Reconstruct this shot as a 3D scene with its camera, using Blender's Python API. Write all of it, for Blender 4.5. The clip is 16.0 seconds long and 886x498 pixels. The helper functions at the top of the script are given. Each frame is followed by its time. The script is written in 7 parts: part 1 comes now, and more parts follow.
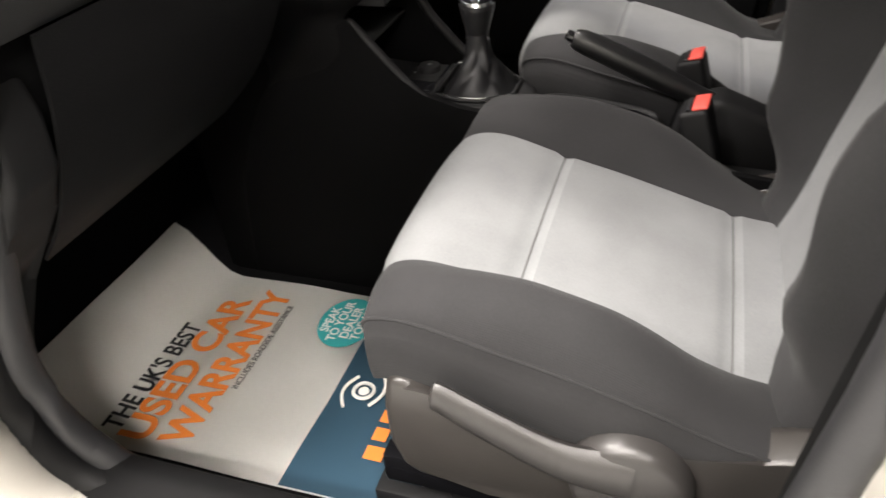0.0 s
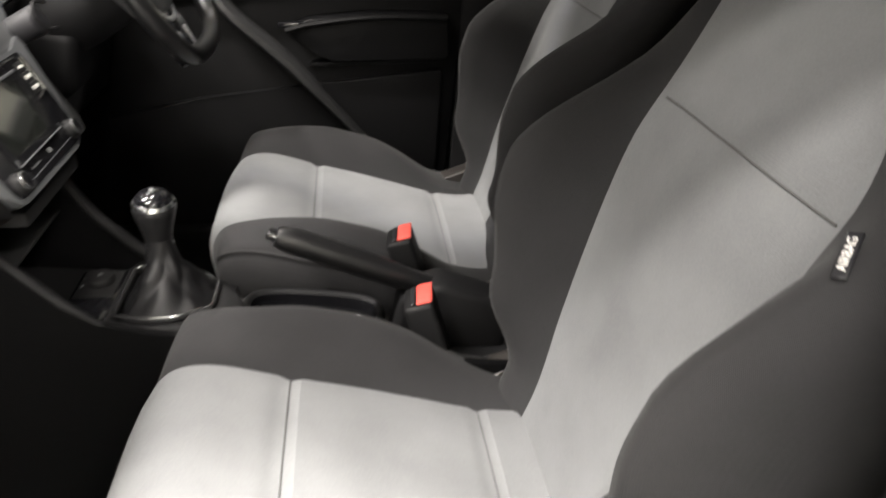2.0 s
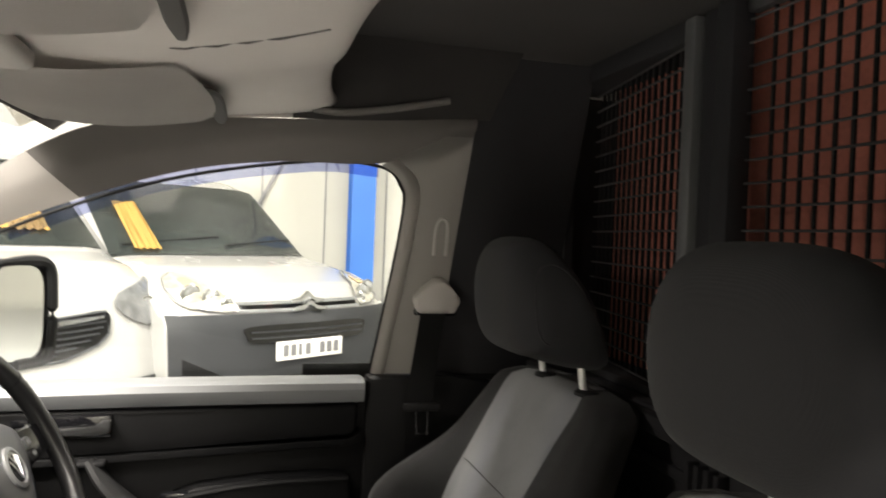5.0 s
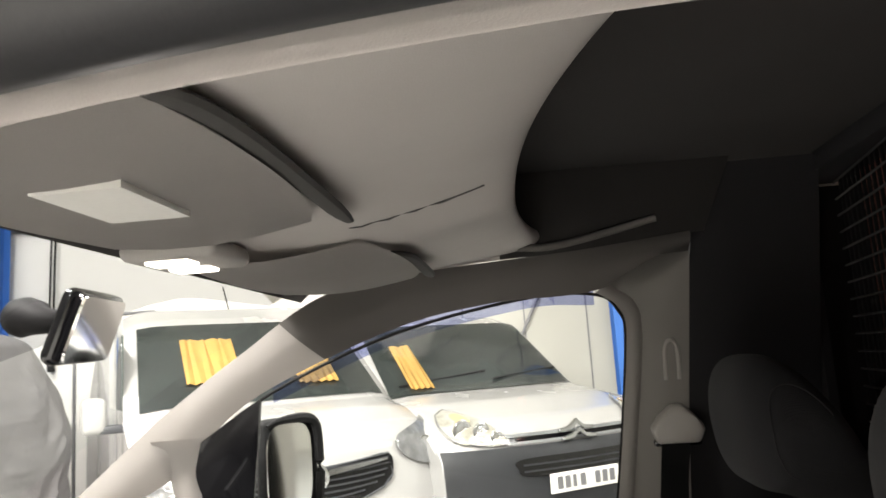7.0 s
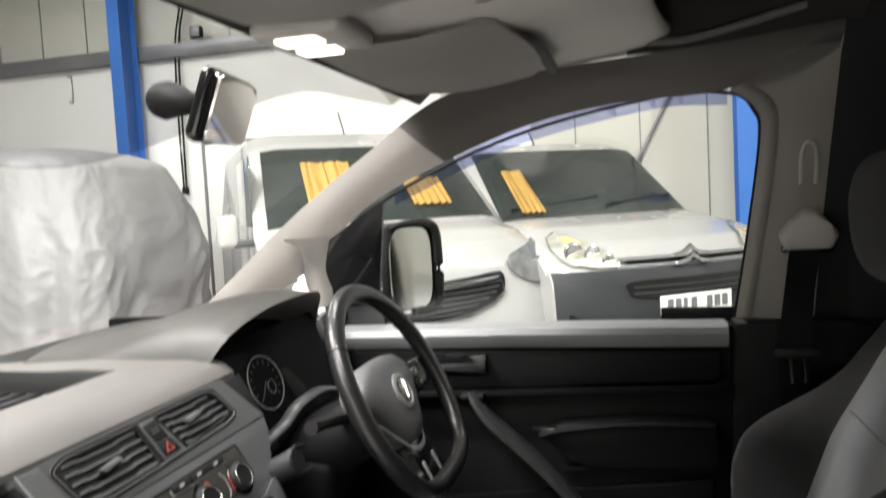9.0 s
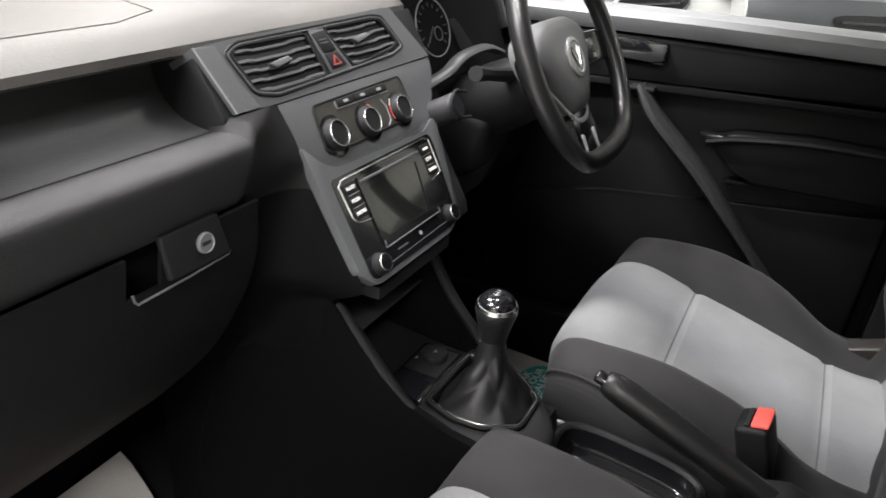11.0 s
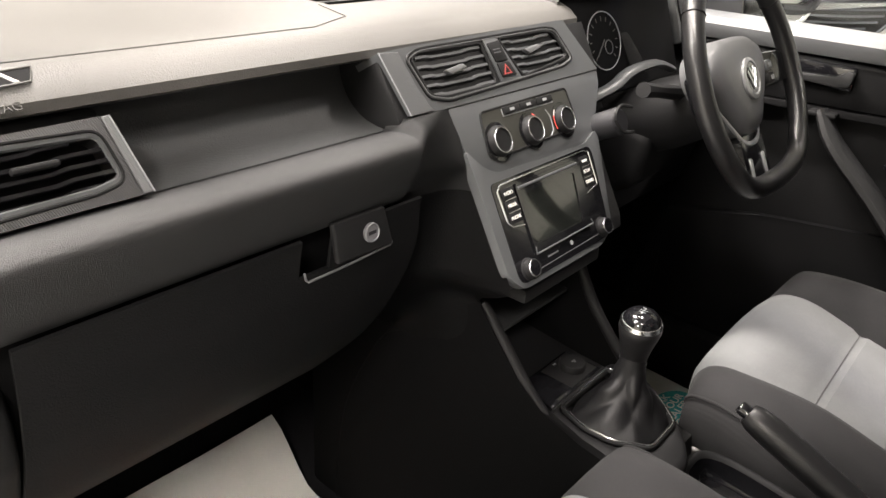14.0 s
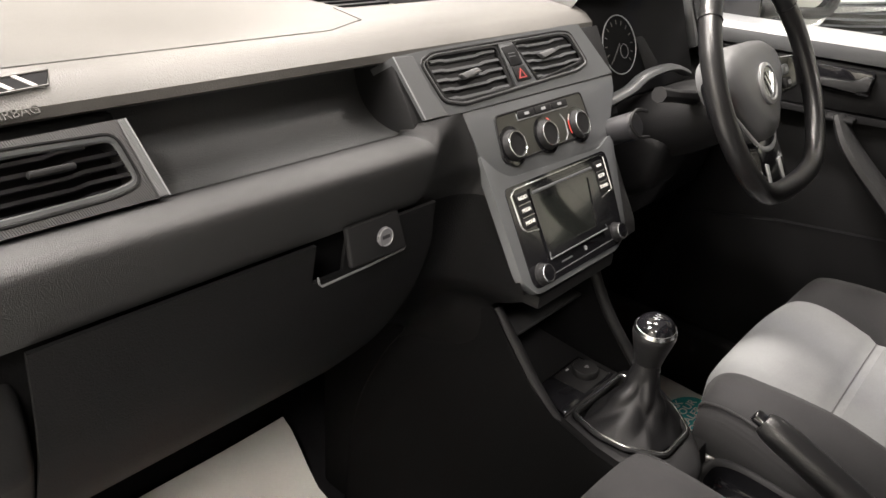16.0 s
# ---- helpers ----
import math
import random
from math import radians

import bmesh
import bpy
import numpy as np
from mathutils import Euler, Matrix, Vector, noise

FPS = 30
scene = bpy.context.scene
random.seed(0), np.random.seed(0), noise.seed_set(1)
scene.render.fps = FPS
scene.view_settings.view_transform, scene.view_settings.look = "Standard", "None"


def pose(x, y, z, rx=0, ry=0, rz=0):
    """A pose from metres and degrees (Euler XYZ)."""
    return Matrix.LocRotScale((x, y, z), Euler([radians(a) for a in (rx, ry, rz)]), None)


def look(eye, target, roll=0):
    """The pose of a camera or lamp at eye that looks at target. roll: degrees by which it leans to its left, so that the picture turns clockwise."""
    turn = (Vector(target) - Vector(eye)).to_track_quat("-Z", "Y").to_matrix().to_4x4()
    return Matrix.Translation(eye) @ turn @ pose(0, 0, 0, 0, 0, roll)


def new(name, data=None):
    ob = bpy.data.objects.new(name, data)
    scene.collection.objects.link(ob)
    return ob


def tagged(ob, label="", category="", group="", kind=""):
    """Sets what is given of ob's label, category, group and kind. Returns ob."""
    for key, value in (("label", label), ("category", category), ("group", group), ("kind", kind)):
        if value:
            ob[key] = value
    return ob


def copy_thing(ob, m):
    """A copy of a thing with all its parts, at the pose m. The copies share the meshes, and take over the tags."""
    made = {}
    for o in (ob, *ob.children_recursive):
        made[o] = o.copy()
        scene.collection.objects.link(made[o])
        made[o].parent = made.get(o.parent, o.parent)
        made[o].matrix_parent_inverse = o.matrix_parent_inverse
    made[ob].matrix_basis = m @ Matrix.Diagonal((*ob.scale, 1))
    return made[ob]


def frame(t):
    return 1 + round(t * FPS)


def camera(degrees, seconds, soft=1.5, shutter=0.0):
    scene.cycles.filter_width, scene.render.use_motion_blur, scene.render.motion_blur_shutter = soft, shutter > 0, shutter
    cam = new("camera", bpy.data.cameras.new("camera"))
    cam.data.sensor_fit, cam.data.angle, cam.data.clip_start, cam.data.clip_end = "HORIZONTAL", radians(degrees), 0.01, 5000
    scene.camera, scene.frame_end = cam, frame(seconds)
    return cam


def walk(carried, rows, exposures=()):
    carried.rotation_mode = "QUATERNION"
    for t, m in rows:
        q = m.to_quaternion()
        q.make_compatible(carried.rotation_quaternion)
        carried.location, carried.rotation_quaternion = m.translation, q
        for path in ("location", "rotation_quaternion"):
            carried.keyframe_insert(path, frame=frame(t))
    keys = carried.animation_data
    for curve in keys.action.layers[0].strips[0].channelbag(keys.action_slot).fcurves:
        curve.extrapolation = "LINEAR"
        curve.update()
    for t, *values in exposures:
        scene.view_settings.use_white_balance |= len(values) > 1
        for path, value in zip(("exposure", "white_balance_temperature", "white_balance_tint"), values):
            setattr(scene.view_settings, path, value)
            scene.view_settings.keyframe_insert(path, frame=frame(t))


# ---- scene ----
cam = camera(62.4, 16.0, 1.5, 0.4)
PATH = [
    (0, (0.037, -0.735, 1.247), (-0.523, 0.776, 0.063), -4.6),
    (0.5, (0.027, -0.775, 1.256), (-0.289, 0.799, 0.063), -3.5),
    (1, (0.001, -0.822, 1.285), (-0.126, 0.809, 0.135), -1.1),
    (1.2, (-0.008, -0.813, 1.291), (-0.076, 0.847, 0.176), -0.8),
    (1.5, (-0.009, -0.729, 1.303), (0.005, 0.962, 0.234), -0.3),
    (1.8, (-0.023, -0.617, 1.304), (0.13, 1.107, 0.303), 1.2),
    (2, (-0.025, -0.54, 1.302), (0.219, 1.196, 0.338), 2.0),
    (2.5, (-0.013, -0.476, 1.338), (0.466, 1.277, 0.504), 2.7),
    (3, (-0.008, -0.428, 1.4), (0.662, 1.342, 0.752), 3.7),
    (3.5, (-0.024, -0.419, 1.433), (0.762, 1.369, 1.003), 4.4),
    (4, (-0.031, -0.411, 1.462), (0.767, 1.405, 1.208), 3.9),
    (4.5, (-0.039, -0.415, 1.476), (0.679, 1.447, 1.337), 3.3),
    (5, (-0.036, -0.419, 1.477), (0.5, 1.508, 1.446), 2.2),
    (5.2, (-0.023, -0.419, 1.477), (0.421, 1.531, 1.492), 1.9),
    (7.3, (0.091, -0.433, 1.507), (-0.171, 1.524, 1.825), -4.7),
    (7.5, (0.104, -0.436, 1.51), (-0.21, 1.514, 1.821), -5.1),
    (8, (0.108, -0.437, 1.512), (-0.288, 1.507, 1.764), -5.7),
    (8.5, (0.082, -0.433, 1.492), (-0.381, 1.509, 1.604), -5.0),
    (9, (0.047, -0.423, 1.444), (-0.454, 1.509, 1.314), -3.1),
    (9.5, (0.006, -0.405, 1.398), (-0.508, 1.484, 0.989), -0.6),
    (10, (-0.019, -0.391, 1.362), (-0.551, 1.411, 0.675), 2.0),
    (10.2, (-0.014, -0.383, 1.345), (-0.589, 1.371, 0.576), 2.5),
    (12.3, (0.018, -0.421, 1.369), (-1.011, 1.041, 0.473), 4.1),
    (12.5, (0.018, -0.422, 1.369), (-1.029, 1.028, 0.473), 4.0),
    (13, (0.019, -0.423, 1.368), (-1.059, 1.004, 0.472), 4.0),
    (13.5, (0.018, -0.424, 1.368), (-1.079, 0.991, 0.476), 4.2),
    (14, (0.015, -0.42, 1.365), (-1.101, 0.981, 0.475), 4.2),
    (14.5, (0.01, -0.418, 1.365), (-1.115, 0.975, 0.474), 4.3),
    (15, (0.011, -0.417, 1.365), (-1.122, 0.971, 0.476), 4.3),
    (15.5, (0.01, -0.418, 1.366), (-1.126, 0.967, 0.477), 4.3),
    (16, (0.01, -0.419, 1.366), (-1.13, 0.964, 0.479), 4.2),
]
EXPOSURES = [(0, 1.06, 6700, 13), (0.5, 1.02, 6700, 13), (1.0, 0.88, 6700, 13), (1.5, 0.86, 6700, 13), (2.0, 1.42, 6700, 12), (2.5, 1.72, 6700, 12), (3.5, 1.82, 6850, 11), (5.2, 1.48, 6900, 11), (7.3, 1.15, 6600, 12), (9.0, 0.95, 6450, 11), (10.2, 1.1, 6050, 12), (12.3, 1.48, 6800, 14), (16.0, 1.48, 6800, 14)]
walk(cam, [(t, look(eye, target, roll)) for t, eye, target, roll in PATH], EXPOSURES)

# ---- light ----
world = bpy.data.worlds.new("hall_air")
scene.world = world
world.use_nodes = True
world.node_tree.nodes["Background"].inputs[0].default_value = (0.8, 0.9, 1.0, 1)
world.node_tree.nodes["Background"].inputs[1].default_value = 0.05


def area_lamp(name, place, size, watts, colour=(1, 0.97, 0.92), target=None):
    data = bpy.data.lights.new(name, "AREA")
    data.shape, data.size, data.size_y = "RECTANGLE", size[0], size[1]
    data.energy, data.color = watts, colour
    ob = new(name, data)
    ob.matrix_world = look(place, target or (place[0], place[1] + 0.001, 0))
    return ob


CABIN_LAMP = (-0.305, 0.375, 1.624)
LAMPS = [(-5.2, 4.4), (-0.9, 2.3), (1.6, 3.0), (5.5, 3.2), (-2.6, -0.2), (-2.7, -3.9), (-0.1, -1.95), (6.0, -3.9), (0.6, -8.0), (2.3, -3.7), (-1.5, -2.6)]
WATTS = [82, 85, 12, 180, 320, 160, 66, 40, 150, 200, 178]
for (lx, ly), w in zip(LAMPS, WATTS):
    area_lamp("strip_lamp_light", (lx, ly, 4.72), (1.5, 0.30), w)

area_lamp("cabin_lamp_light", CABIN_LAMP, (0.05, 0.09), 1.3, (1, 0.96, 0.90), (-0.27, 0.36, 0.0))

# ---- materials ----


def material(name, colour, rough=0.5, metal=0.0, vary=0.15, scale=30.0, bump=0.15, grain=400.0, depth=0.0006, coat=0.0, stain=None, spec=0.5, sheen=0.0):
    """Principled surface with patchy colour at two scales and a fine relief."""
    m = bpy.data.materials.new(name)
    m.use_nodes = True
    nt = m.node_tree
    n, link = nt.nodes, nt.links.new
    b = n["Principled BSDF"]
    b.inputs["Metallic"].default_value = metal
    b.inputs["Coat Weight"].default_value = coat
    b.inputs["Specular IOR Level"].default_value = spec
    b.inputs["Sheen Weight"].default_value = sheen
    co = n.new("ShaderNodeTexCoord")
    big, small = n.new("ShaderNodeTexNoise"), n.new("ShaderNodeTexNoise")
    big.inputs["Scale"].default_value, big.inputs["Detail"].default_value = scale * 0.12, 4
    small.inputs["Scale"].default_value, small.inputs["Detail"].default_value = grain, 3
    link(co.outputs["Object"], big.inputs["Vector"])
    link(co.outputs["Object"], small.inputs["Vector"])
    ramp = n.new("ShaderNodeMix")
    ramp.data_type = "RGBA"
    dark = [c * (1 - vary) for c in colour]
    light = [min(1, c * (1 + vary)) for c in colour]
    if stain:
        dark = list(stain)
    ramp.inputs["A"].default_value, ramp.inputs["B"].default_value = (*dark, 1), (*light, 1)
    both = n.new("ShaderNodeMath")
    both.operation = "MULTIPLY_ADD"
    link(small.outputs["Fac"], both.inputs[0])
    both.inputs[1].default_value = 0.35
    link(big.outputs["Fac"], both.inputs[2])
    shift = n.new("ShaderNodeMapRange")
    shift.inputs["From Min"].default_value, shift.inputs["From Max"].default_value = 0.40, 0.95
    link(both.outputs[0], shift.inputs["Value"])
    link(shift.outputs[0], ramp.inputs["Factor"])
    link(ramp.outputs["Result"], b.inputs["Base Color"])
    rr = n.new("ShaderNodeMapRange")
    rr.inputs["To Min"].default_value, rr.inputs["To Max"].default_value = max(0.02, rough - 0.08), min(1, rough + 0.08)
    link(big.outputs["Fac"], rr.inputs["Value"])
    link(rr.outputs[0], b.inputs["Roughness"])
    if bump > 0:
        bp = n.new("ShaderNodeBump")
        bp.inputs["Strength"].default_value, bp.inputs["Distance"].default_value = bump, depth
        link(small.outputs["Fac"], bp.inputs["Height"])
        link(bp.outputs[0], b.inputs["Normal"])
    return m


def woven(name, colour, vary=0.12, pitch=6000.0, rough=0.95):
    """Cloth: fine crossed ribs, a mottled shade and a soft sheen."""
    m = material(name, colour, rough, vary=vary, scale=60, bump=0.28, grain=380, depth=0.0005, spec=0.12, sheen=0.05)
    nt = m.node_tree
    n, link = nt.nodes, nt.links.new
    bp = [x for x in n if x.type == "BUMP"][0]
    co = [x for x in n if x.type == "TEX_COORD"][0]
    w1, w2 = n.new("ShaderNodeTexWave"), n.new("ShaderNodeTexWave")
    w1.bands_direction, w2.bands_direction = "Y", "X"
    for w in (w1, w2):
        w.inputs["Scale"].default_value = pitch / 20
        w.inputs["Distortion"].default_value = 0.8
        w.inputs["Detail Scale"].default_value = 3
        link(co.outputs["Object"], w.inputs["Vector"])
    add = n.new("ShaderNodeMath")
    add.operation = "ADD"
    link(w1.outputs["Fac"], add.inputs[0])
    link(w2.outputs["Fac"], add.inputs[1])
    link(add.outputs[0], bp.inputs["Height"])
    return m


def hatched(name, colour, rough, metal):
    """Trim film with a fine diagonal weave."""
    m = material(name, colour, rough, metal, vary=0.12, bump=0.5, grain=700, depth=0.0008)
    nt = m.node_tree
    n, link = nt.nodes, nt.links.new
    bp = [x for x in n if x.type == "BUMP"][0]
    co = [x for x in n if x.type == "TEX_COORD"][0]
    w = n.new("ShaderNodeTexWave")
    w.bands_direction = "DIAGONAL"
    w.inputs["Scale"].default_value = 330.0
    link(co.outputs["Object"], w.inputs["Vector"])
    link(w.outputs["Fac"], bp.inputs["Height"])
    return m


def clear_glass(name, tint, gloss):
    """A pane: see-through, with a small mirror share."""
    m = bpy.data.materials.new(name)
    m.use_nodes = True
    nt = m.node_tree
    n, link = nt.nodes, nt.links.new
    n.clear()
    out, mix, tr, gl = n.new("ShaderNodeOutputMaterial"), n.new("ShaderNodeMixShader"), n.new("ShaderNodeBsdfTransparent"), n.new("ShaderNodeBsdfGlossy")
    tr.inputs["Color"].default_value = (*tint, 1)
    gl.inputs["Roughness"].default_value = 0.02
    mix.inputs[0].default_value = gloss
    link(tr.outputs[0], mix.inputs[1])
    link(gl.outputs[0], mix.inputs[2])
    link(mix.outputs[0], out.inputs[0])
    return m


def glow(name, colour, strength):
    m = bpy.data.materials.new(name)
    m.use_nodes = True
    b = m.node_tree.nodes["Principled BSDF"]
    b.inputs["Base Color"].default_value = (0.9, 0.9, 0.9, 1)
    b.inputs["Emission Color"].default_value = (*colour, 1)
    b.inputs["Emission Strength"].default_value = strength
    return m


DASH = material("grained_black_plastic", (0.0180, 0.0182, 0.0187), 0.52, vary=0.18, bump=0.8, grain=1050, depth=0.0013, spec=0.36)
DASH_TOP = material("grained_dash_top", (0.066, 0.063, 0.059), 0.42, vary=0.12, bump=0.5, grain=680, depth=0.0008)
LOWER = material("black_moulded_plastic", (0.009, 0.009, 0.0095), 0.6, vary=0.2, bump=0.3, grain=600, spec=0.20)
STACK = material("satin_anthracite_plastic", (0.067, 0.070, 0.073), 0.38, vary=0.1, bump=0.12, grain=800)
GLOSS = material("piano_black_plastic", (0.006, 0.006, 0.007), 0.12, vary=0.1, bump=0.02, coat=0.4)
SCREEN = material("dark_screen_glass", (0.010, 0.011, 0.010), 0.10, vary=0.1, bump=0.0, coat=0.5)
CHROME = material("brushed_chrome", (0.62, 0.63, 0.64), 0.22, 1.0, vary=0.08, bump=0.05)
# Black plastic whose tone also holds the shade under the dash roll.
GLOVE = material("matt_black_shade_plastic", (0.0055, 0.0055, 0.0059), 0.6, vary=0.2, bump=0.5, grain=560, depth=0.0011, spec=0.14)
SHELF_SKIN = material("grained_shelf_plastic", (0.042, 0.043, 0.044), 0.55, vary=0.15, bump=0.7, grain=520, depth=0.0011, spec=0.4)
HUB = material("satin_grey_pad_plastic", (0.105, 0.107, 0.110), 0.42, vary=0.1, bump=0.3, grain=700)
VANE = material("satin_grey_vane_plastic", (0.26, 0.268, 0.276), 0.40, vary=0.1, bump=0.1, grain=800)
SILVER = material("silver_paint", (0.42, 0.43, 0.44), 0.38, 0.6, vary=0.08, bump=0.05)
OLIVE = material("satin_olive_black_plastic", (0.030, 0.030, 0.026), 0.30, vary=0.1, bump=0.05)
HATCH = hatched("silver_hatched_trim", (0.13, 0.134, 0.138), 0.45, 0.35)
HATCH_DARK = hatched("dark_hatched_trim", (0.055, 0.055, 0.057), 0.36, 0.3)
POST = material("bright_satin_steel", (0.75, 0.75, 0.74), 0.35, 0.3, vary=0.05, bump=0.02)
SEAL_GREY = material("grey_seal_rubber", (0.024, 0.024, 0.026), 0.55, vary=0.15, bump=0.2, grain=300)
RUBBER = material("black_rubber", (0.013, 0.013, 0.0135), 0.7, vary=0.2, bump=0.25, grain=300, spec=0.18)
LEATHER = material("black_leather", (0.011, 0.011, 0.0115), 0.30, vary=0.2, bump=0.35, grain=500, depth=0.0008)
DARK_CLOTH = woven("charcoal_cloth", (0.0245, 0.0243, 0.0252), vary=0.22)
LIGHT_CLOTH = woven("grey_striped_cloth", (0.158, 0.162, 0.165), vary=0.20)
HEAD_CLOTH = woven("black_headrest_cloth", (0.018, 0.018, 0.0195))
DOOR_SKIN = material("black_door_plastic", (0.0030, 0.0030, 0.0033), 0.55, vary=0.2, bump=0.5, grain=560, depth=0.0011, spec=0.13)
# Tone includes the shade beside the console and in the footwell.
FLANK = material("black_shade_lining", (0.003, 0.003, 0.0032), 0.78, vary=0.25, bump=0.3, grain=500, spec=0.05)
DIAL = material("matt_dial_face", (0.005, 0.005, 0.0055), 0.8, vary=0.1, bump=0.0, spec=0.1)
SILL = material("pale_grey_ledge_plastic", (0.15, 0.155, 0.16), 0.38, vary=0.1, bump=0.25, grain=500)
GAITER = material("black_gaiter_leather", (0.006, 0.006, 0.0065), 0.46, vary=0.25, bump=0.4, grain=420, depth=0.0007, spec=0.2)
SEAM = material("stitched_seam", (0.07, 0.07, 0.07), 0.9, vary=0.3, bump=0.4)
SKIRT = material("grey_brown_plastic", (0.033, 0.030, 0.028), 0.32, vary=0.15, bump=0.3, grain=500)
LEVER = material("taupe_lever_plastic", (0.029, 0.027, 0.026), 0.36, vary=0.12, bump=0.35, grain=600)
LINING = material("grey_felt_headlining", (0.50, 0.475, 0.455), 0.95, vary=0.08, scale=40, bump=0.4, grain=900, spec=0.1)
# Shade on the roof rail and door pillar is put into these two greys.
RAIL_TRIM = material("grey_roof_trim_in_shade", (0.150, 0.142, 0.135), 0.8, vary=0.08, bump=0.35, grain=700, spec=0.2)
DOOR_TRIM = material("grey_pillar_trim_in_shade", (0.235, 0.226, 0.215), 0.65, vary=0.06, bump=0.35, grain=700, spec=0.3)
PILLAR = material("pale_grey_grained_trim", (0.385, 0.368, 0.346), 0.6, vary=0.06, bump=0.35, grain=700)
# Tone of the shade lines drawn at the visors and the shelf crease.
GAP_SHADE = material("gap_shade_tone", (0.06, 0.058, 0.056), 0.95, vary=0.15, bump=0.4, grain=800)
# Shade behind the overhead shelf is put into this darker felt tone.
SHADE_FELT = material("shade_toned_roof_felt", (0.062, 0.059, 0.058), 0.95, vary=0.1, scale=40, bump=0.4, grain=900, spec=0.1)
CARPET = material("black_carpet", (0.006, 0.006, 0.0065), 0.95, vary=0.3, bump=0.6, grain=500, depth=0.002, spec=0.05)
PAINT = material("white_car_paint", (0.36, 0.356, 0.348), 0.25, vary=0.02, bump=0.0, coat=0.5)
CREAM = material("cream_shell_paint", (0.55, 0.525, 0.48), 0.35, vary=0.04, scale=20, bump=0.02, coat=0.2)
BUMPER = material("grey_bumper_plastic", (0.046, 0.049, 0.054), 0.5, vary=0.12, bump=0.2)
TINT = material("shaded_windscreen", (0.075, 0.090, 0.088), 0.07, 0.25, vary=0.4, scale=12, bump=0.0, coat=0.8, spec=0.8)
PLATE = material("white_plate", (0.78, 0.78, 0.74), 0.35, vary=0.05, bump=0.0)
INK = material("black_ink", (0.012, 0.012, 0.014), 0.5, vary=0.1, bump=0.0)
PAPER = material("white_mat_paper", (0.80, 0.79, 0.75), 0.85, vary=0.06, scale=50, bump=0.2, grain=200)
NAVY = material("navy_print", (0.012, 0.045, 0.075), 0.7, vary=0.08, bump=0.1)
TEAL = material("teal_print", (0.03, 0.36, 0.36), 0.7, vary=0.05, bump=0.1)
ORANGE = material("orange_print", (0.72, 0.20, 0.03), 0.7, vary=0.06, bump=0.1)
RED = material("red_button_plastic", (0.78, 0.10, 0.08), 0.42, vary=0.05, bump=0.02)
RED_DIM = material("dull_red_print", (0.30, 0.05, 0.045), 0.5, vary=0.05, bump=0.0)
PLY = material("reddish_plywood", (0.54, 0.18, 0.13), 0.7, vary=0.35, scale=25, bump=0.2, grain=120)
WIRE = material("black_coated_wire", (0.05, 0.05, 0.052), 0.5, vary=0.15, bump=0.1)
WALL = material("white_clad_wall", (0.50, 0.49, 0.44), 0.55, vary=0.05, scale=10, bump=0.05)
WHITE_WALL = material("white_painted_plaster", (0.78, 0.77, 0.74), 0.6, vary=0.04, scale=6, bump=0.1, grain=80)
CONCRETE = material("painted_concrete", (0.40, 0.40, 0.385), 0.55, vary=0.15, scale=10, bump=0.3, grain=60)
BLUE = material("blue_steel_paint", (0.035, 0.15, 0.50), 0.45, vary=0.1, scale=20, bump=0.05)
STEEL = material("grey_steel", (0.20, 0.20, 0.21), 0.45, 0.5, vary=0.15, bump=0.1)
SHEET = material("silver_dust_sheet", (0.245, 0.239, 0.243), 0.50, 0.0, vary=0.06, scale=30, bump=0.3, grain=26, depth=0.012)
YELLOW = material("yellow_pleated_cloth", (0.66, 0.43, 0.13), 0.75, vary=0.12, bump=0.2)
LENS = material("headlamp_lens", (0.60, 0.60, 0.56), 0.12, 0.55, vary=0.35, scale=110, bump=0.45, grain=22, depth=0.02, coat=0.7, stain=(0.36, 0.34, 0.26))
LENS_GREY = material("smoked_headlamp_lens", (0.26, 0.265, 0.27), 0.12, 0.5, vary=0.4, scale=110, bump=0.4, grain=24, depth=0.02, coat=0.7)
CARGO = material("dark_grey_cargo_panel", (0.025, 0.0245, 0.027), 0.7, vary=0.2, bump=0.2, spec=0.2)
AMBER = material("amber_lamp_glass", (0.55, 0.40, 0.20), 0.2, vary=0.15, bump=0.2, coat=0.5)
MIRROR = material("mirror_glass", (0.85, 0.86, 0.86), 0.02, 1.0, vary=0.01, bump=0.0)
PANE = clear_glass("window_glass", (0.93, 0.96, 0.95), 0.045)
LABEL = material("black_label", (0.02, 0.022, 0.03), 0.4, vary=0.1, bump=0.0)
TUBE_GLOW = glow("lamp_diffuser", (1, 0.98, 0.94), 6.0)
CABIN_GLOW = glow("cabin_lamp_lens", (1, 0.93, 0.80), 1.8)

# ---- building helpers ----
UP = Vector((0, 0, 1))


def ease(a, b, x):
    f = max(0.0, min(1.0, (x - a) / (b - a)))
    return f * f * (3 - 2 * f)


def finish(name, bm, mat, angle=38):
    bmesh.ops.recalc_face_normals(bm, faces=bm.faces)
    me = bpy.data.meshes.new(name)
    bm.to_mesh(me)
    bm.free()
    me.materials.append(mat)
    me.polygons.foreach_set("use_smooth", [True] * len(me.polygons))
    me.set_sharp_from_angle(angle=radians(angle))
    return me


def part(name, bm, mat, parent, label="", kind="", angle=38):
    ob = new(name, finish(name, bm, mat, angle))
    ob.parent = parent
    if parent is not None:
        ob.matrix_parent_inverse = parent.matrix_basis.inverted() if parent.parent is None else Matrix()
    return tagged(ob, label, kind=kind)


def thing(name, place, label, category, group=""):
    ob = new(name)
    ob.matrix_basis = Matrix.Translation(place)
    ob.empty_display_size = 0.05
    return tagged(ob, label, category, group)


